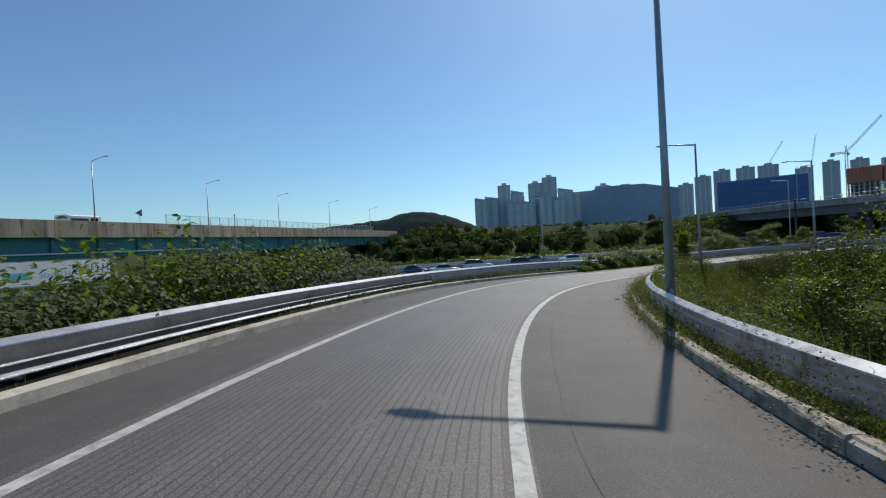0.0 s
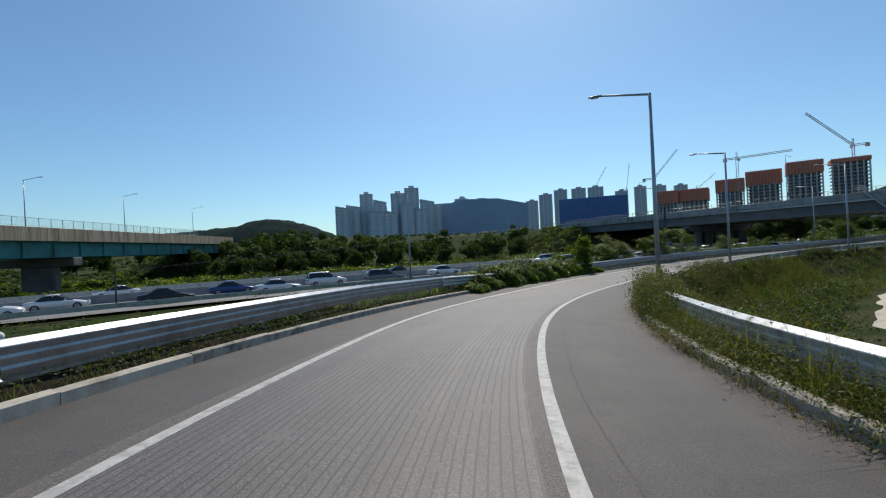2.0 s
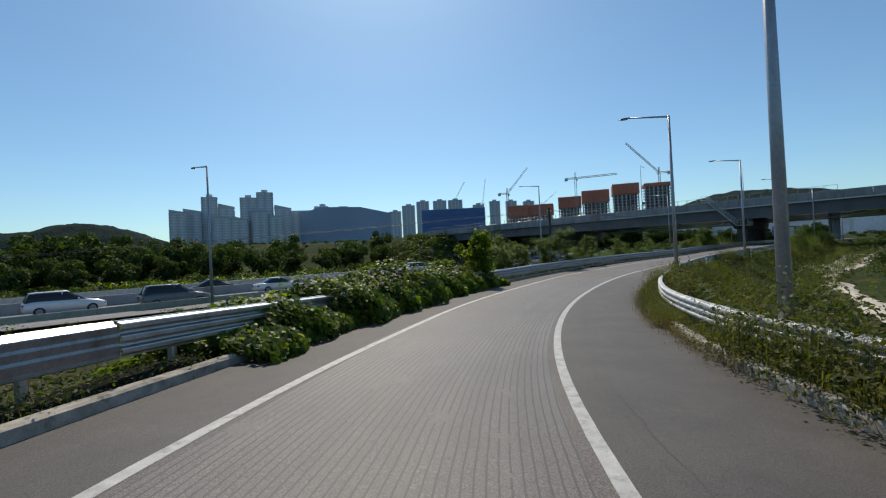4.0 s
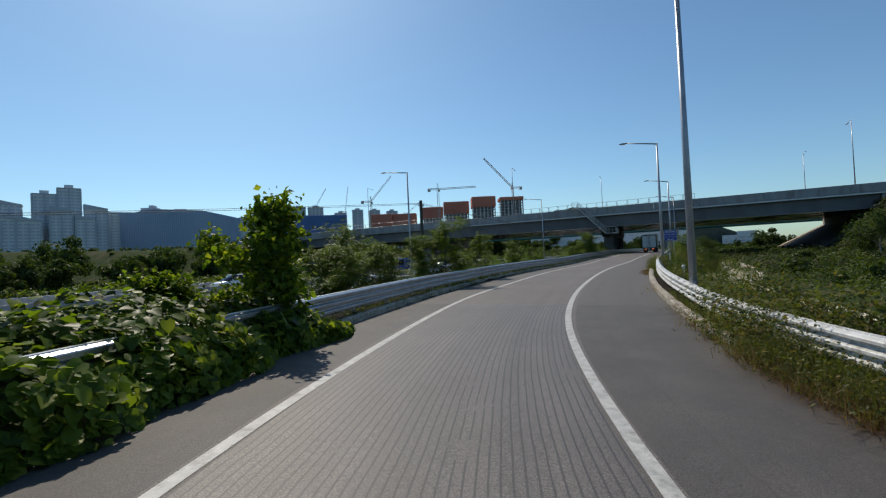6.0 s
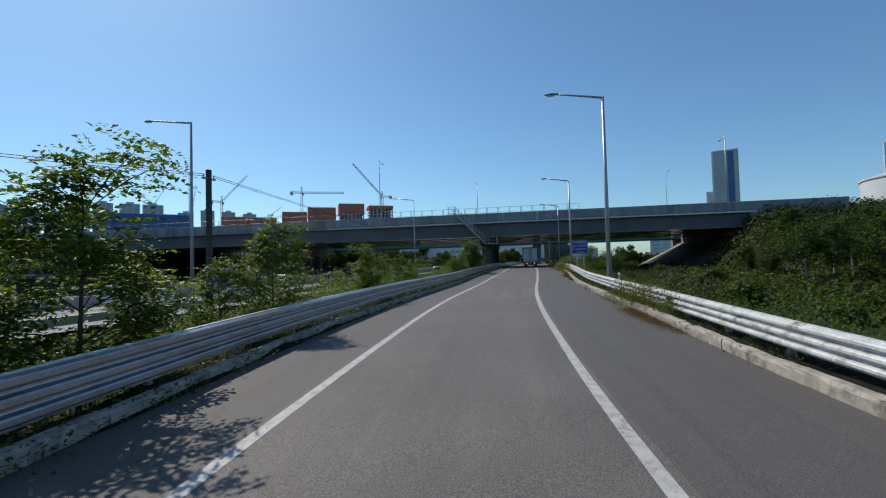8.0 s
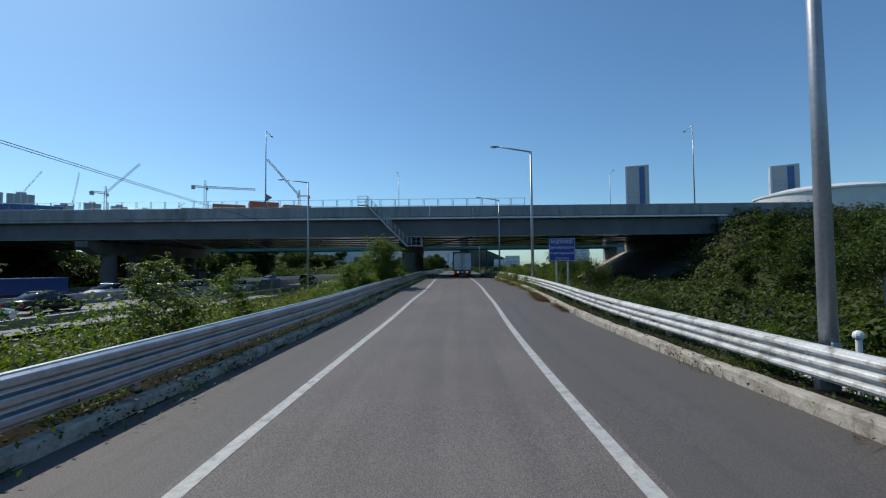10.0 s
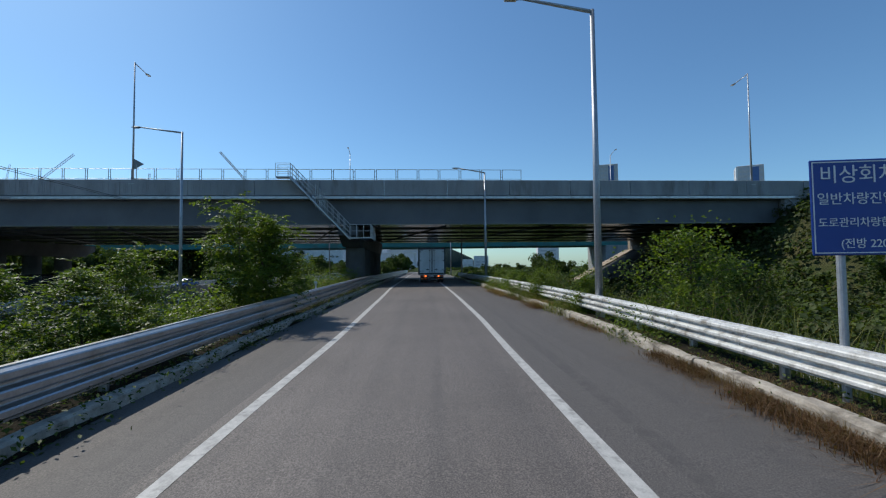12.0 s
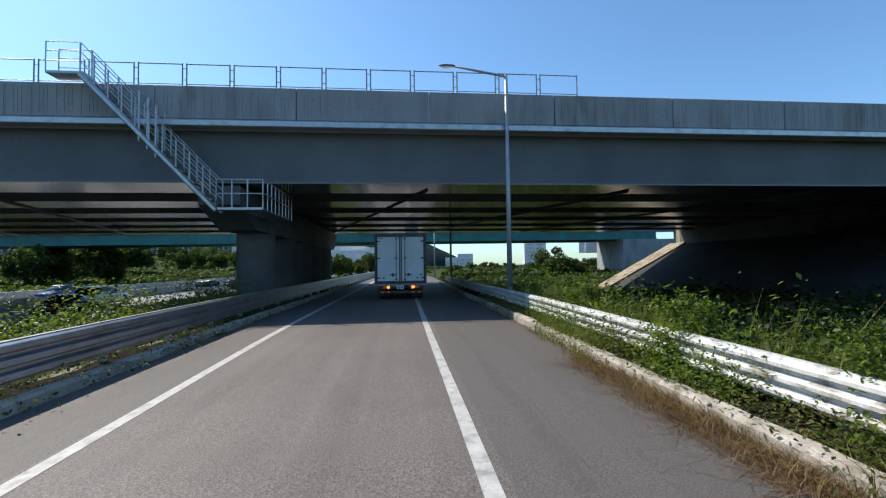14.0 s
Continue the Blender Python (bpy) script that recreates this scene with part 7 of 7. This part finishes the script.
# a white van up on the old flyover, a truck on the overpass
van = thing("van", FM @ pose(-2.3, -0.5, 5.25), "white panel van driving on the old flyover", "van", "vehicles on the bridges")
part("body", boxes((-0.9, 0.9, -2.4, 1.5, 0.35, 2.12), (-0.9, 0.9, 1.4, 2.4, 0.35, 1.25), bev=0.12), PAINTS[0], van)
part("windscreen", boxes((-0.8, 0.8, 1.42, 1.56, 1.3, 1.95), bev=0.02), M["glass"], van)
part("side_window", boxes((0.86, 0.915, 0.3, 1.2, 1.3, 1.85), bev=0.02), M["glass"], van)
part("side_window", boxes((0.86, 0.915, -1.9, 0.1, 1.3, 1.75), bev=0.02), M["glass"], van)
for sx in (-0.8, 0.8):
    for yy in (-1.5, 1.5):
        wheel(van, sx, yy, 0.33, 0.22)
v = copy_thing(CARS[2], FM @ pose(-3.0, 62, 5.95, 0, 0, 0))
v["label"], v["group"] = "white car on the old flyover", "vehicles on the bridges"
for yl, i in ((12.0, 0), (88.0, 3), (70.0, 5)):
    v = copy_thing(CARS[i], OVM @ pose(6.0, yl, 6.73))
    v["label"], v["group"] = "car on the overpass behind its parapet", "vehicles on the bridges"


# ---------------------------------------------------------------- road sign, poles, wires
def text_part(body, size, m, mat, parent, wide=None):
    cu = bpy.data.curves.new("text", "FONT")
    cu.body, cu.size, cu.align_x, cu.align_y, cu.extrude = body, size, "CENTER", "CENTER", 0.003
    tmp = new("text", cu)
    bpy.context.view_layer.update()
    me = bpy.data.meshes.new_from_object(tmp.evaluated_get(bpy.context.evaluated_depsgraph_get()))
    bpy.data.objects.remove(tmp)
    me.materials.clear()
    me.materials.append(mat)
    ob = new("lettering", me)
    ob.parent = parent
    xs = [v.co.x for v in me.vertices] or [0, 1]
    sc = wide / (max(xs) - min(xs)) if wide and max(xs) > min(xs) else 1.0
    ob.matrix_basis = m @ Matrix.Diagonal((sc, min(sc, 1.25), 1, 1))
    return ob


sx_, sy_ = 70.45, 47.06
sz_ = ground_z(sx_, sy_)
sg = thing("road_sign", Matrix.Translation((sx_, sy_, 0.04)) @ pose(0, 0, 0, 0, 0, -90) @ Matrix.Diagonal((0.95, 0.95, 0.95, 1)), "blue road sign with white writing on two grey posts", "road sign")
for x in (-0.27, 0.27):
    part("post", rods(((x, 0, sz_ - 0.3), (x, 0, 2.15), 0.045), n=12), M["pole"], sg)
pn = part("panel", boxes((-0.62, 0.62, -0.085, -0.06, 1.08, 2.2), bev=0.01), M["sign_blue"], sg)
bd = boxes((-0.6, 0.6, -0.09, -0.085, 2.165, 2.177), (-0.6, 0.6, -0.09, -0.085, 1.103, 1.115), (-0.6, -0.588, -0.09, -0.085, 1.115, 2.165), (0.588, 0.6, -0.09, -0.085, 1.115, 2.165))
part("border", bd, M["white"], pn, "thin white border line")
for txt, z, size, wide in (("비상회차로", 2.01, 0.225, 1.02), ("일반차량진입금지", 1.73, 0.19, 1.09), ("도로관리차량합류주의", 1.455, 0.165, 1.09), ("(전방 220m)", 1.21, 0.112, 0.63)):
    text_part(txt, size, pose(0, -0.089, z, 90, 0, 0), M["white"], pn, wide)

px_, py_ = 51.06, 63.98
pole = thing("utility_pole", Matrix.Translation((px_, py_, ground_z(px_, py_))), "dark utility pole carrying two sagging cables", "utility pole")
top = 5.7 - ground_z(px_, py_)
part("shaft", rods(((0, 0, -0.4), (0, 0, top), 0.17, 0.14), n=12), M["dark_pole"], pole)
part("crossarm", boxes((-0.4, 0.4, -0.05, 0.05, top - 0.5, top - 0.42)), M["steel"], pole)
for dx in (-0.3, 0.3):
    part("insulator", rods(((dx, 0, top - 0.42), (dx, 0, top - 0.25), 0.04), n=8), M["white"], pole)


def wire(a, b, sag, label):
    pts = [tuple(Vector(a).lerp(Vector(b), i / 24) - Vector((0, 0, sag * 4 * (i / 24) * (1 - i / 24)))) for i in range(25)]
    side = (Vector(b) - Vector(a)).cross(Vector((0, 0, 1))).normalized()
    bm = bmesh.new()
    rings = [[bm.verts.new(Vector(p) + side * 0.015 * math.cos(k * 1.2566) + Vector((0, 0, 0.015 * math.sin(k * 1.2566)))) for k in range(5)] for p in pts]
    for r0, r1 in zip(rings, rings[1:]):
        for k in range(5):
            bm.faces.new((r0[k], r0[(k + 1) % 5], r1[(k + 1) % 5], r1[k]))
    return tagged(part("cable", bm, M["wire"]), label, "cable", "overhead cables")


for dz in (0.0, 0.1):
    wire((px_ - 0.3, py_, 5.45 - dz), (-15.0, 66.6, 0.85 - dz), 0.33, "black cable strung between utility poles")
    wire((px_ + 0.3, py_, 5.45 - dz), (95.6, 78.3, 6.35 - dz), 0.1, "black cable strung from the utility pole to the overpass")
px2, py2 = -15.0, 66.6
p2 = thing("utility_pole", Matrix.Translation((px2, py2, ground_z(px2, py2))), "thin dark pole in the middle of the expressway", "utility pole")
part("shaft", rods(((0, 0, -0.4), (0, 0, 1.1 - ground_z(px2, py2)), 0.1, 0.07), n=10), M["dark_pole"], p2)

px3, py3, pz3 = -24.2, 52.1, 6.7
p4 = thing("slim_pole", Matrix.Translation((px3, py3, ground_z(px3, py3))), "slim grey steel pole standing beside the expressway", "pole")
part("shaft", rods(((0, 0, -0.3), (0, 0, pz3 - ground_z(px3, py3)), 0.07, 0.05), n=8), M["pole"], p4)

# marker posts along the rails
for s, l in ((17.0, 5.5), (20.5, -5.0), (30.0, -4.7), (40.0, 5.6), (66.0, 5.6), (83.0, 5.5), (112.0, -4.3)):
    p = at(s, l)
    mk = thing("marker_post", Matrix.Translation((p.x, p.y, min(ground_z(p.x, p.y), p.z))), "short white delineator post behind the guardrail", "marker post", "delineator posts")
    part("post", rods(((0, 0, -0.2), (0, 0, 0.95), 0.035), n=10), M["white"], mk)
    bm = bmesh.new()
    bmesh.ops.create_uvsphere(bm, u_segments=10, v_segments=8, radius=0.065, matrix=Matrix.Translation((0, 0, 0.98)))
    part("reflector", bm, M["white"], mk)

# banner by the flyover
bn = thing("banner", FM @ pose(1.2, 0, 0), "long weathered white banner with large print beside the flyover", "banner")
part("sheet", boxes((-0.02, 0.02, -21, -0.3, -0.1, 2.2)), M["banner"], bn)
part("hoarding_frame", boxes((-0.14, -0.03, -21, -0.3, -0.2, -0.1), (-0.14, -0.03, -21, -0.3, 2.2, 2.3), *[(-0.14, -0.03, y, y + 0.1, -5.0, 2.2) for y in range(-21, 0, 4)]), M["pole"], bn)
text_part("동탄2신", 1.5, pose(0.024, -2.4, 1.15, 90, 0, 90), M["black"], bn, 3.8)
text_part("Start LH", 1.0, pose(0.024, -6.1, 0.85, 90, 0, 90), M["cyan"], bn, 2.9)
part("print_bar", boxes((0.021, 0.026, -10.6, -8.2, 0.5, 1.2), (0.021, 0.026, -18.5, -11.6, 0.5, 1.3)), M["cyan"], bn, "pale cyan unreadable print")

# flakes of dry plant litter along the kerb
def litter_flakes(s0, s1, count, seed):
    g = np.random.default_rng(seed)
    s = g.uniform(s0, s1, count)
    s = s[np.sin(s * 0.6 + 2.2 * np.sin(s * 0.21 + seed)) > -0.1]
    lat = 4.62 - np.abs(g.normal(0, 0.24, len(s)))
    up = np.where(lat > 4.1, 0.135, 0.01) + g.uniform(0, 0.03, len(s))
    p = np.array([tuple(at(a, b, c)) for a, b, c in zip(s, lat, up)])
    me = mesh_quads("dry_litter", leaf_mesh("dry_litter", p, np.tile([0, 0, 1.0], (len(s), 1)), 0.028, 0.35, 2.2, 0.2, seed), M["straw"])
    return tagged(new("dry_litter", me), "brown flakes of dry plant litter along the kerb", "litter", kind="stuff")


litter_flakes(8, 66, 5000, 201)

# litter at the kerb
for s, l, r in ((16.6, 4.2, 0.3),):
    p = at(s, l - 0.15, 0.0)
    bag = thing("litter", Matrix.Translation(p) @ pose(0, 0, 0, 0, 0, r * 50), "crumpled pale plastic litter on the shoulder", "litter")
    bm = bmesh.new()
    bmesh.ops.create_icosphere(bm, subdivisions=2, radius=0.1)
    for q in bm.verts:
        q.co = Vector((q.co.x * 0.9, q.co.y * 0.55, max(q.co.z, -0.02) * 0.4 + 0.02)) * (1 + 0.35 * noise.noise(q.co * 14 + Vector((s, 0, 0))))
    part("scrap", bm, M["old_concrete"], bag)


# ---------------------------------------------------------------- the town in the distance
def block(bm, x, y, w, d, z0, z1, turn=0.0):
    box(bm, -w / 2, w / 2, -d / 2, d / 2, z0, z1, m=Matrix.Translation((x, y, 0)) @ pose(0, 0, 0, 0, 0, turn))


def apartment(x, y, w, d, top, turn, label, slant=0.0, base=6.0, wall="apt", core=True):
    """A slab block: storeys of windows between piers, a lift core and a raked roof."""
    h = thing("apartment_block", Matrix.Translation((x, y, base)) @ pose(0, 0, 0, 0, 0, turn), label, "apartment building", "apartment blocks in the distance")
    t = top - base
    part("wall", boxes((-w / 2, w / 2, -d / 2, d / 2, -8, t)), M[wall], h)
    bm = bmesh.new()
    nb = max(2, int(w / 7))
    for i in range(nb + 1):
        px = -w / 2 + i * w / nb
        box(bm, px - 0.7, px + 0.7, -d / 2 - 0.9, -d / 2, -8, t + (slant * (i / nb) if slant else 0.0))
    part("pier", bm, M["apt_dark" if wall == "apt" else "apt"], h)
    bm = bmesh.new()
    for f in range(int(t / 3.0)):
        for i in range(nb):
            px = -w / 2 + (i + 0.5) * w / nb
            for dx in (-0.24, 0.24):
                cx = px + dx * w / nb
                box(bm, cx - 0.17 * w / nb, cx + 0.17 * w / nb, -d / 2 - 0.25, -d / 2 - 0.05, 3.0 * f + 0.9, 3.0 * f + 2.3)
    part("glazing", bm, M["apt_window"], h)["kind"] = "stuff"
    bm = bmesh.new()
    v = [bm.verts.new(q) for q in ((-w / 2 - 0.5, -d / 2 - 1, t), (w / 2 + 0.5, -d / 2 - 1, t), (w / 2 + 0.5, d / 2, t), (-w / 2 - 0.5, d / 2, t), (-w / 2 - 0.5, -d / 2 - 1, t + 0.6 + max(-slant, 0)), (w / 2 + 0.5, -d / 2 - 1, t + 0.6 + max(slant, 0)), (w / 2 + 0.5, d / 2, t + 0.6 + max(slant, 0)), (-w / 2 - 0.5, d / 2, t + 0.6 + max(-slant, 0)))]
    for f in ((0, 1, 2, 3), (4, 5, 6, 7), (0, 1, 5, 4), (1, 2, 6, 5), (2, 3, 7, 6), (3, 0, 4, 7)):
        bm.faces.new([v[i] for i in f])
    part("roof", bm, M["apt_dark"], h)
    if core:
        part("lift_house", boxes((-w * 0.2, w * 0.2, -d * 0.3, d * 0.3, t, t + 4)), M[wall], h)
    return h


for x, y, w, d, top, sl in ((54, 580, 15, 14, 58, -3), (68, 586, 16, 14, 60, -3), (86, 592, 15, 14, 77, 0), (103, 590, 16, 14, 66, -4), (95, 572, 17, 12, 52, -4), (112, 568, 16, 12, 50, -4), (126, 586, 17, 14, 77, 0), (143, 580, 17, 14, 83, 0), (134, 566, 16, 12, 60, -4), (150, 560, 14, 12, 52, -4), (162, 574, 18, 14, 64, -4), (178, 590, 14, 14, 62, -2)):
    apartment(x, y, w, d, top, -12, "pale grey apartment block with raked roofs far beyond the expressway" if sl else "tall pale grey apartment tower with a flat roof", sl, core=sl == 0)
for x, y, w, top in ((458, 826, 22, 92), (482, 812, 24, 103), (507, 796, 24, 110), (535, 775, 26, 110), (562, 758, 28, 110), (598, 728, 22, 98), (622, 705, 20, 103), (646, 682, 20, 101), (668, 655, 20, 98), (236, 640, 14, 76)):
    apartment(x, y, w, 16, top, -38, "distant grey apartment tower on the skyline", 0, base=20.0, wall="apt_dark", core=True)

# the long blue-grey building with a raked facade
gl = thing("office_building", Matrix.Translation((240, 596, 0)) @ pose(0, 0, 0, 0, 0, -22), "long blue-grey building with a ribbed curtain wall", "office building")
bm = bmesh.new()
prof = [(-70, -5), (70, -5), (70, 60), (30, 69), (-22, 70), (-34, 66), (-70, 66)]
lo = [bm.verts.new((x, -14, z)) for x, z in prof]
hi = [bm.verts.new((x, 22, z)) for x, z in prof]
bm.faces.new(lo), bm.faces.new(hi)
for i in range(len(prof)):
    bm.faces.new((lo[i], lo[(i + 1) % len(prof)], hi[(i + 1) % len(prof)], hi[i]))
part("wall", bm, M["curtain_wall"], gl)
bm = bmesh.new()
for i in range(70):
    x = -69 + i * 2.0
    box(bm, x - 0.18, x + 0.18, -14.6, -14.0, -5, np.interp(x, [-70, -34, -22, 30, 70], [65.5, 65.5, 69.5, 68.5, 59.5]))
part("ribs", bm, M["apt_dark"], gl)["kind"] = "stuff"
part("roof_plant", boxes((-30, -20, -4, 6, 66, 72), (2, 14, 0, 8, 68, 72)), M["apt_dark"], gl)

# shrouded in blue netting
bl = thing("building_site", Matrix.Translation((318, 440, 0)) @ pose(0, 0, 0, 0, 0, -37), "unfinished building wrapped in blue scaffold netting", "building site", "building sites")
part("netting", boxes((-36, 36, -12, 12, 0, 52), bev=0.6), M["blue_net"], bl)
for i in range(8):
    part("floor_slab", boxes((-36.4, 36.4, -12.4, 12.4, 3 + i * 6.0, 3.3 + i * 6.0)), M["blue_net"], bl)


def site(x, y, w, d, top, net, turn, base=8.0):
    s = thing("building_site", Matrix.Translation((x, y, base)) @ pose(0, 0, 0, 0, 0, turn), "unfinished concrete tower with orange-red netting round its top", "building site", "building sites")
    t = top - base
    f = 0.0
    while f < t - net:
        part("floor_slab", boxes((-w / 2, w / 2, -d / 2, d / 2, f, f + 0.35)), M["slab"], s)
        f += 3.2
    part("core", boxes((-w * 0.42, w * 0.42, -d * 0.4, d * 0.4, 0, t - net + 1)), M["dark_concrete"], s)
    for i in range(7):
        px = -w / 2 + 0.5 + i * (w - 1) / 6
        part("column", boxes((px - 0.6, px + 0.6, -d / 2 - 0.1, -d / 2 + 0.9, 0, t - net)), M["slab"], s)
    bm = boxes((-w / 2 - 0.6, w / 2 + 0.6, -d / 2 - 0.6, d / 2 + 0.6, t - net, t), bev=0.5)
    part("netting", bm, M["red_net"], s, "orange-red scaffold netting")
    bm = bmesh.new()
    for i in range(int(w / 2.4)):
        px = -w / 2 + i * 2.4
        rod(bm, (px, -d / 2 - 0.9, 0), (px, -d / 2 - 0.9, t + 1.0), 0.12, n=4)
    part("scaffold_poles", bm, M["crane"], s)["kind"] = "stuff"
    return s


for x, y, w, d, top, net in ((384, 400, 22, 16, 53, 14), (404, 383, 26, 16, 53, 13), (424, 358, 24, 16, 59, 13), (441, 336, 28, 18, 64, 14), (457, 309, 26, 18, 68, 12), (475, 283, 26, 18, 66, 4)):
    site(x, y, w, d, top, net, -52)


def tower_crane(x, y, base, top, jib, luff, turn, label="tower crane over the building sites"):
    c = thing("tower_crane", Matrix.Translation((x, y, base)) @ pose(0, 0, 0, 0, 0, turn), label, "crane", "tower cranes")
    t = top - base

    def lattice(a, b, w, n):
        a, b = Vector(a), Vector(b)
        m = (b - a).to_track_quat("Z", "Y").to_matrix().to_4x4()
        ln = (b - a).length
        bm = bmesh.new()
        for sx in (-1, 1):
            for sy in (-1, 1):
                rod(bm, (sx * w, sy * w, 0), (sx * w, sy * w, ln), 0.16, n=4)
        for i in range(n):
            z0, z1 = ln * i / n, ln * (i + 1) / n
            for sx in (-1, 1):
                rod(bm, (sx * w, -w, z0), (sx * w, w, z1), 0.09, n=3)
                rod(bm, (-w, sx * w, z1), (w, sx * w, z0), 0.09, n=3)
        bmesh.ops.transform(bm, matrix=Matrix.Translation(a) @ m, verts=bm.verts)
        return bm
    part("mast", lattice((0, 0, -5), (0, 0, t), 0.9, 24), M["crane"], c)
    part("jib", lattice((0, 0, t), (jib * math.cos(luff), 0, t + jib * math.sin(luff)), 0.7, 16), M["crane"], c)
    part("counter_jib", lattice((0, 0, t), (-10, 0, t), 0.7, 5), M["crane"], c)
    part("ballast", boxes((-11, -8, -1.4, 1.4, t - 2.5, t + 0.5)), M["slab"], c)
    part("operator_cab", boxes((0.5, 2.5, 0.9, 2.4, t - 2.5, t - 0.3)), M["apt"], c)
    part("apex", lattice((0, 0, t), (0, 0, t + 6), 0.5, 4), M["crane"], c)
    return c


tower_crane(400, 330, 5, 75, 42, 0.03, -48)
tower_crane(480, 282, 5, 78, 48, radians(48), 128)
tower_crane(372, 405, 5, 68, 38, radians(50), -35)
tower_crane(570, 770, 20, 112, 45, radians(60), -30)
tower_crane(606, 722, 20, 102, 50, radians(82), -40)
tower_crane(690, 640, 20, 90, 40, radians(40), -40)


def office_tower(x, y, w, d, base, top, turn):
    o = thing("office_tower", Matrix.Translation((x, y, base)) @ pose(0, 0, 0, 0, 0, turn), "grey office tower with a tall blue glass strip", "office tower", "twin office towers")
    t = top - base
    part("wall", boxes((-w / 2, w / 2, -d / 2, d / 2, -20, t), bev=0.2), M["slab"], o)
    part("glass_strip", boxes((w * 0.08, w * 0.32, -d / 2 - 0.25, -d / 2 + 0.1, 4, t - 1.5)), M["blue_net"], o, "blue glass strip")
    part("pale_fin", boxes((-w / 2 - 0.4, -w / 2 + 1.0, -d / 2 - 0.6, -d / 2 + d * 0.3, -5, t - 0.5), (-w / 2 - 0.35, -w / 2 - 0.05, d * 0.1, d * 0.35, -5, t - 2)), M["apt"], o)
    bm = bmesh.new()
    for f in range(int(t / 3.6)):
        for i in (-0.34, -0.2, -0.06, 0.4):
            box(bm, w * i - 0.9, w * i + 0.9, -d / 2 - 0.12, -d / 2 - 0.02, 3.6 * f + 1, 3.6 * f + 2.6)
    part("glazing", bm, M["apt_window"], o)["kind"] = "stuff"
    part("annexe", boxes((-w / 2 - 5, -w / 2 - 0.5, -d * 0.3, d * 0.3, -20, t * 0.42)), M["apt_dark"], o)
    return o


office_tower(455, -48, 18, 16, 30, 86, -102)
office_tower(420, -143, 17, 16, 30, 74, -112)
tank = thing("storage_tank", Matrix.Translation((330, -118, 0)), "large round white storage building with a shallow domed roof", "storage tank")
bm = bmesh.new()
prof = [(34, 10), (34, 38), (34.6, 38.2), (34.6, 39.2), (24, 42), (12, 43.6), (0.01, 44)]
seg = 64
rg = [[bm.verts.new((r * math.cos(2 * math.pi * k / seg), r * math.sin(2 * math.pi * k / seg), z)) for r, z in prof] for k in range(seg)]
for k in range(seg):
    for j in range(len(prof) - 1):
        bm.faces.new((rg[k][j], rg[(k + 1) % seg][j], rg[(k + 1) % seg][j + 1], rg[k][j + 1]))
part("shell", bm, M["tank"], tank)
for x, y, w, d, z in ((300, 150, 40, 18, 12), (360, 146, 50, 20, 13), (352, 118, 34, 18, 10), (430, 128, 60, 20, 15)):
    wh = thing("warehouse", Matrix.Translation((x, y, 0)) @ pose(0, 0, 0, 0, 0, -85), "low pale warehouse beyond the bridges", "warehouse", "warehouses in the distance")
    part("wall", boxes((-w / 2, w / 2, -d / 2, d / 2, 0, z)), M["apt"], wh)
    part("roof", boxes((-w / 2 - 0.5, w / 2 + 0.5, -d / 2 - 0.5, d / 2 + 0.5, z, z + 0.8)), M["tank"], wh)
for y, wide, tall in ((1, 9, 34), (60, 6.5, 11), (72, 5, 8)):
    st = thing("apartment_block", Matrix.Translation((470, y, 0)), "distant pale apartment tower seen under the bridges", "apartment building")
    part("wall", boxes((-8, 8, -wide, wide, -4, tall)), M["apt"], st)
    for f in range(int(tall / 3) - 1):
        part("window", boxes((-8.2, -8.0, -wide * 0.7, -wide * 0.1, 3 * f + 2, 3 * f + 3.4), (-8.2, -8.0, wide * 0.15, wide * 0.75, 3 * f + 2, 3 * f + 3.4)), M["apt_window"], st)


def hill(x0, y0, ax, ay, tall, turn, seed, label):
    """A wooded ridge with an uneven skyline."""
    n_, m_ = 90, 40
    verts, faces = [], []
    mt = pose(x0, y0, 0, 0, 0, turn)
    for i in range(n_):
        for j in range(m_):
            u, w = i / (n_ - 1) * 2 - 1, j / (m_ - 1) * 2 - 1
            e = max(0.0, 1 - u * u) * max(0.0, 1 - w * w)
            q = Vector((u * ax, w * ay, 0))
            z = tall * (e ** 0.7) * (0.95 + 0.22 * noise.noise(q * 0.006 + Vector((seed, 0, 0)))) + 3.0 * e * noise.noise(q * 0.06) + 1.6 * (e > 0.02) * noise.noise(q * 0.25) - 2
            verts.append(mt @ Vector((u * ax, w * ay, z)))
    faces = [(i * m_ + j, i * m_ + j + 1, (i + 1) * m_ + j + 1, (i + 1) * m_ + j) for i in range(n_ - 1) for j in range(m_ - 1)]
    return tagged(link_mesh("wooded_hill", verts, faces, M["hill"], smooth=True), label, "hill", kind="structure")


hill(-30, 960, 150, 120, 82, 0, 1.0, "dark wooded hill on the horizon")
hill(-170, 975, 280, 120, 66, 0, 3.0, "dark wooded hill on the horizon")
hill(-420, 960, 300, 140, 70, 10, 4.0, "dark wooded hill on the horizon")
hill(770, 305, 240, 110, 78, 70, 7.0, "dark wooded hill behind the town")
hill(900, 560, 400, 130, 60, 60, 9.0, "dark wooded hill behind the town")
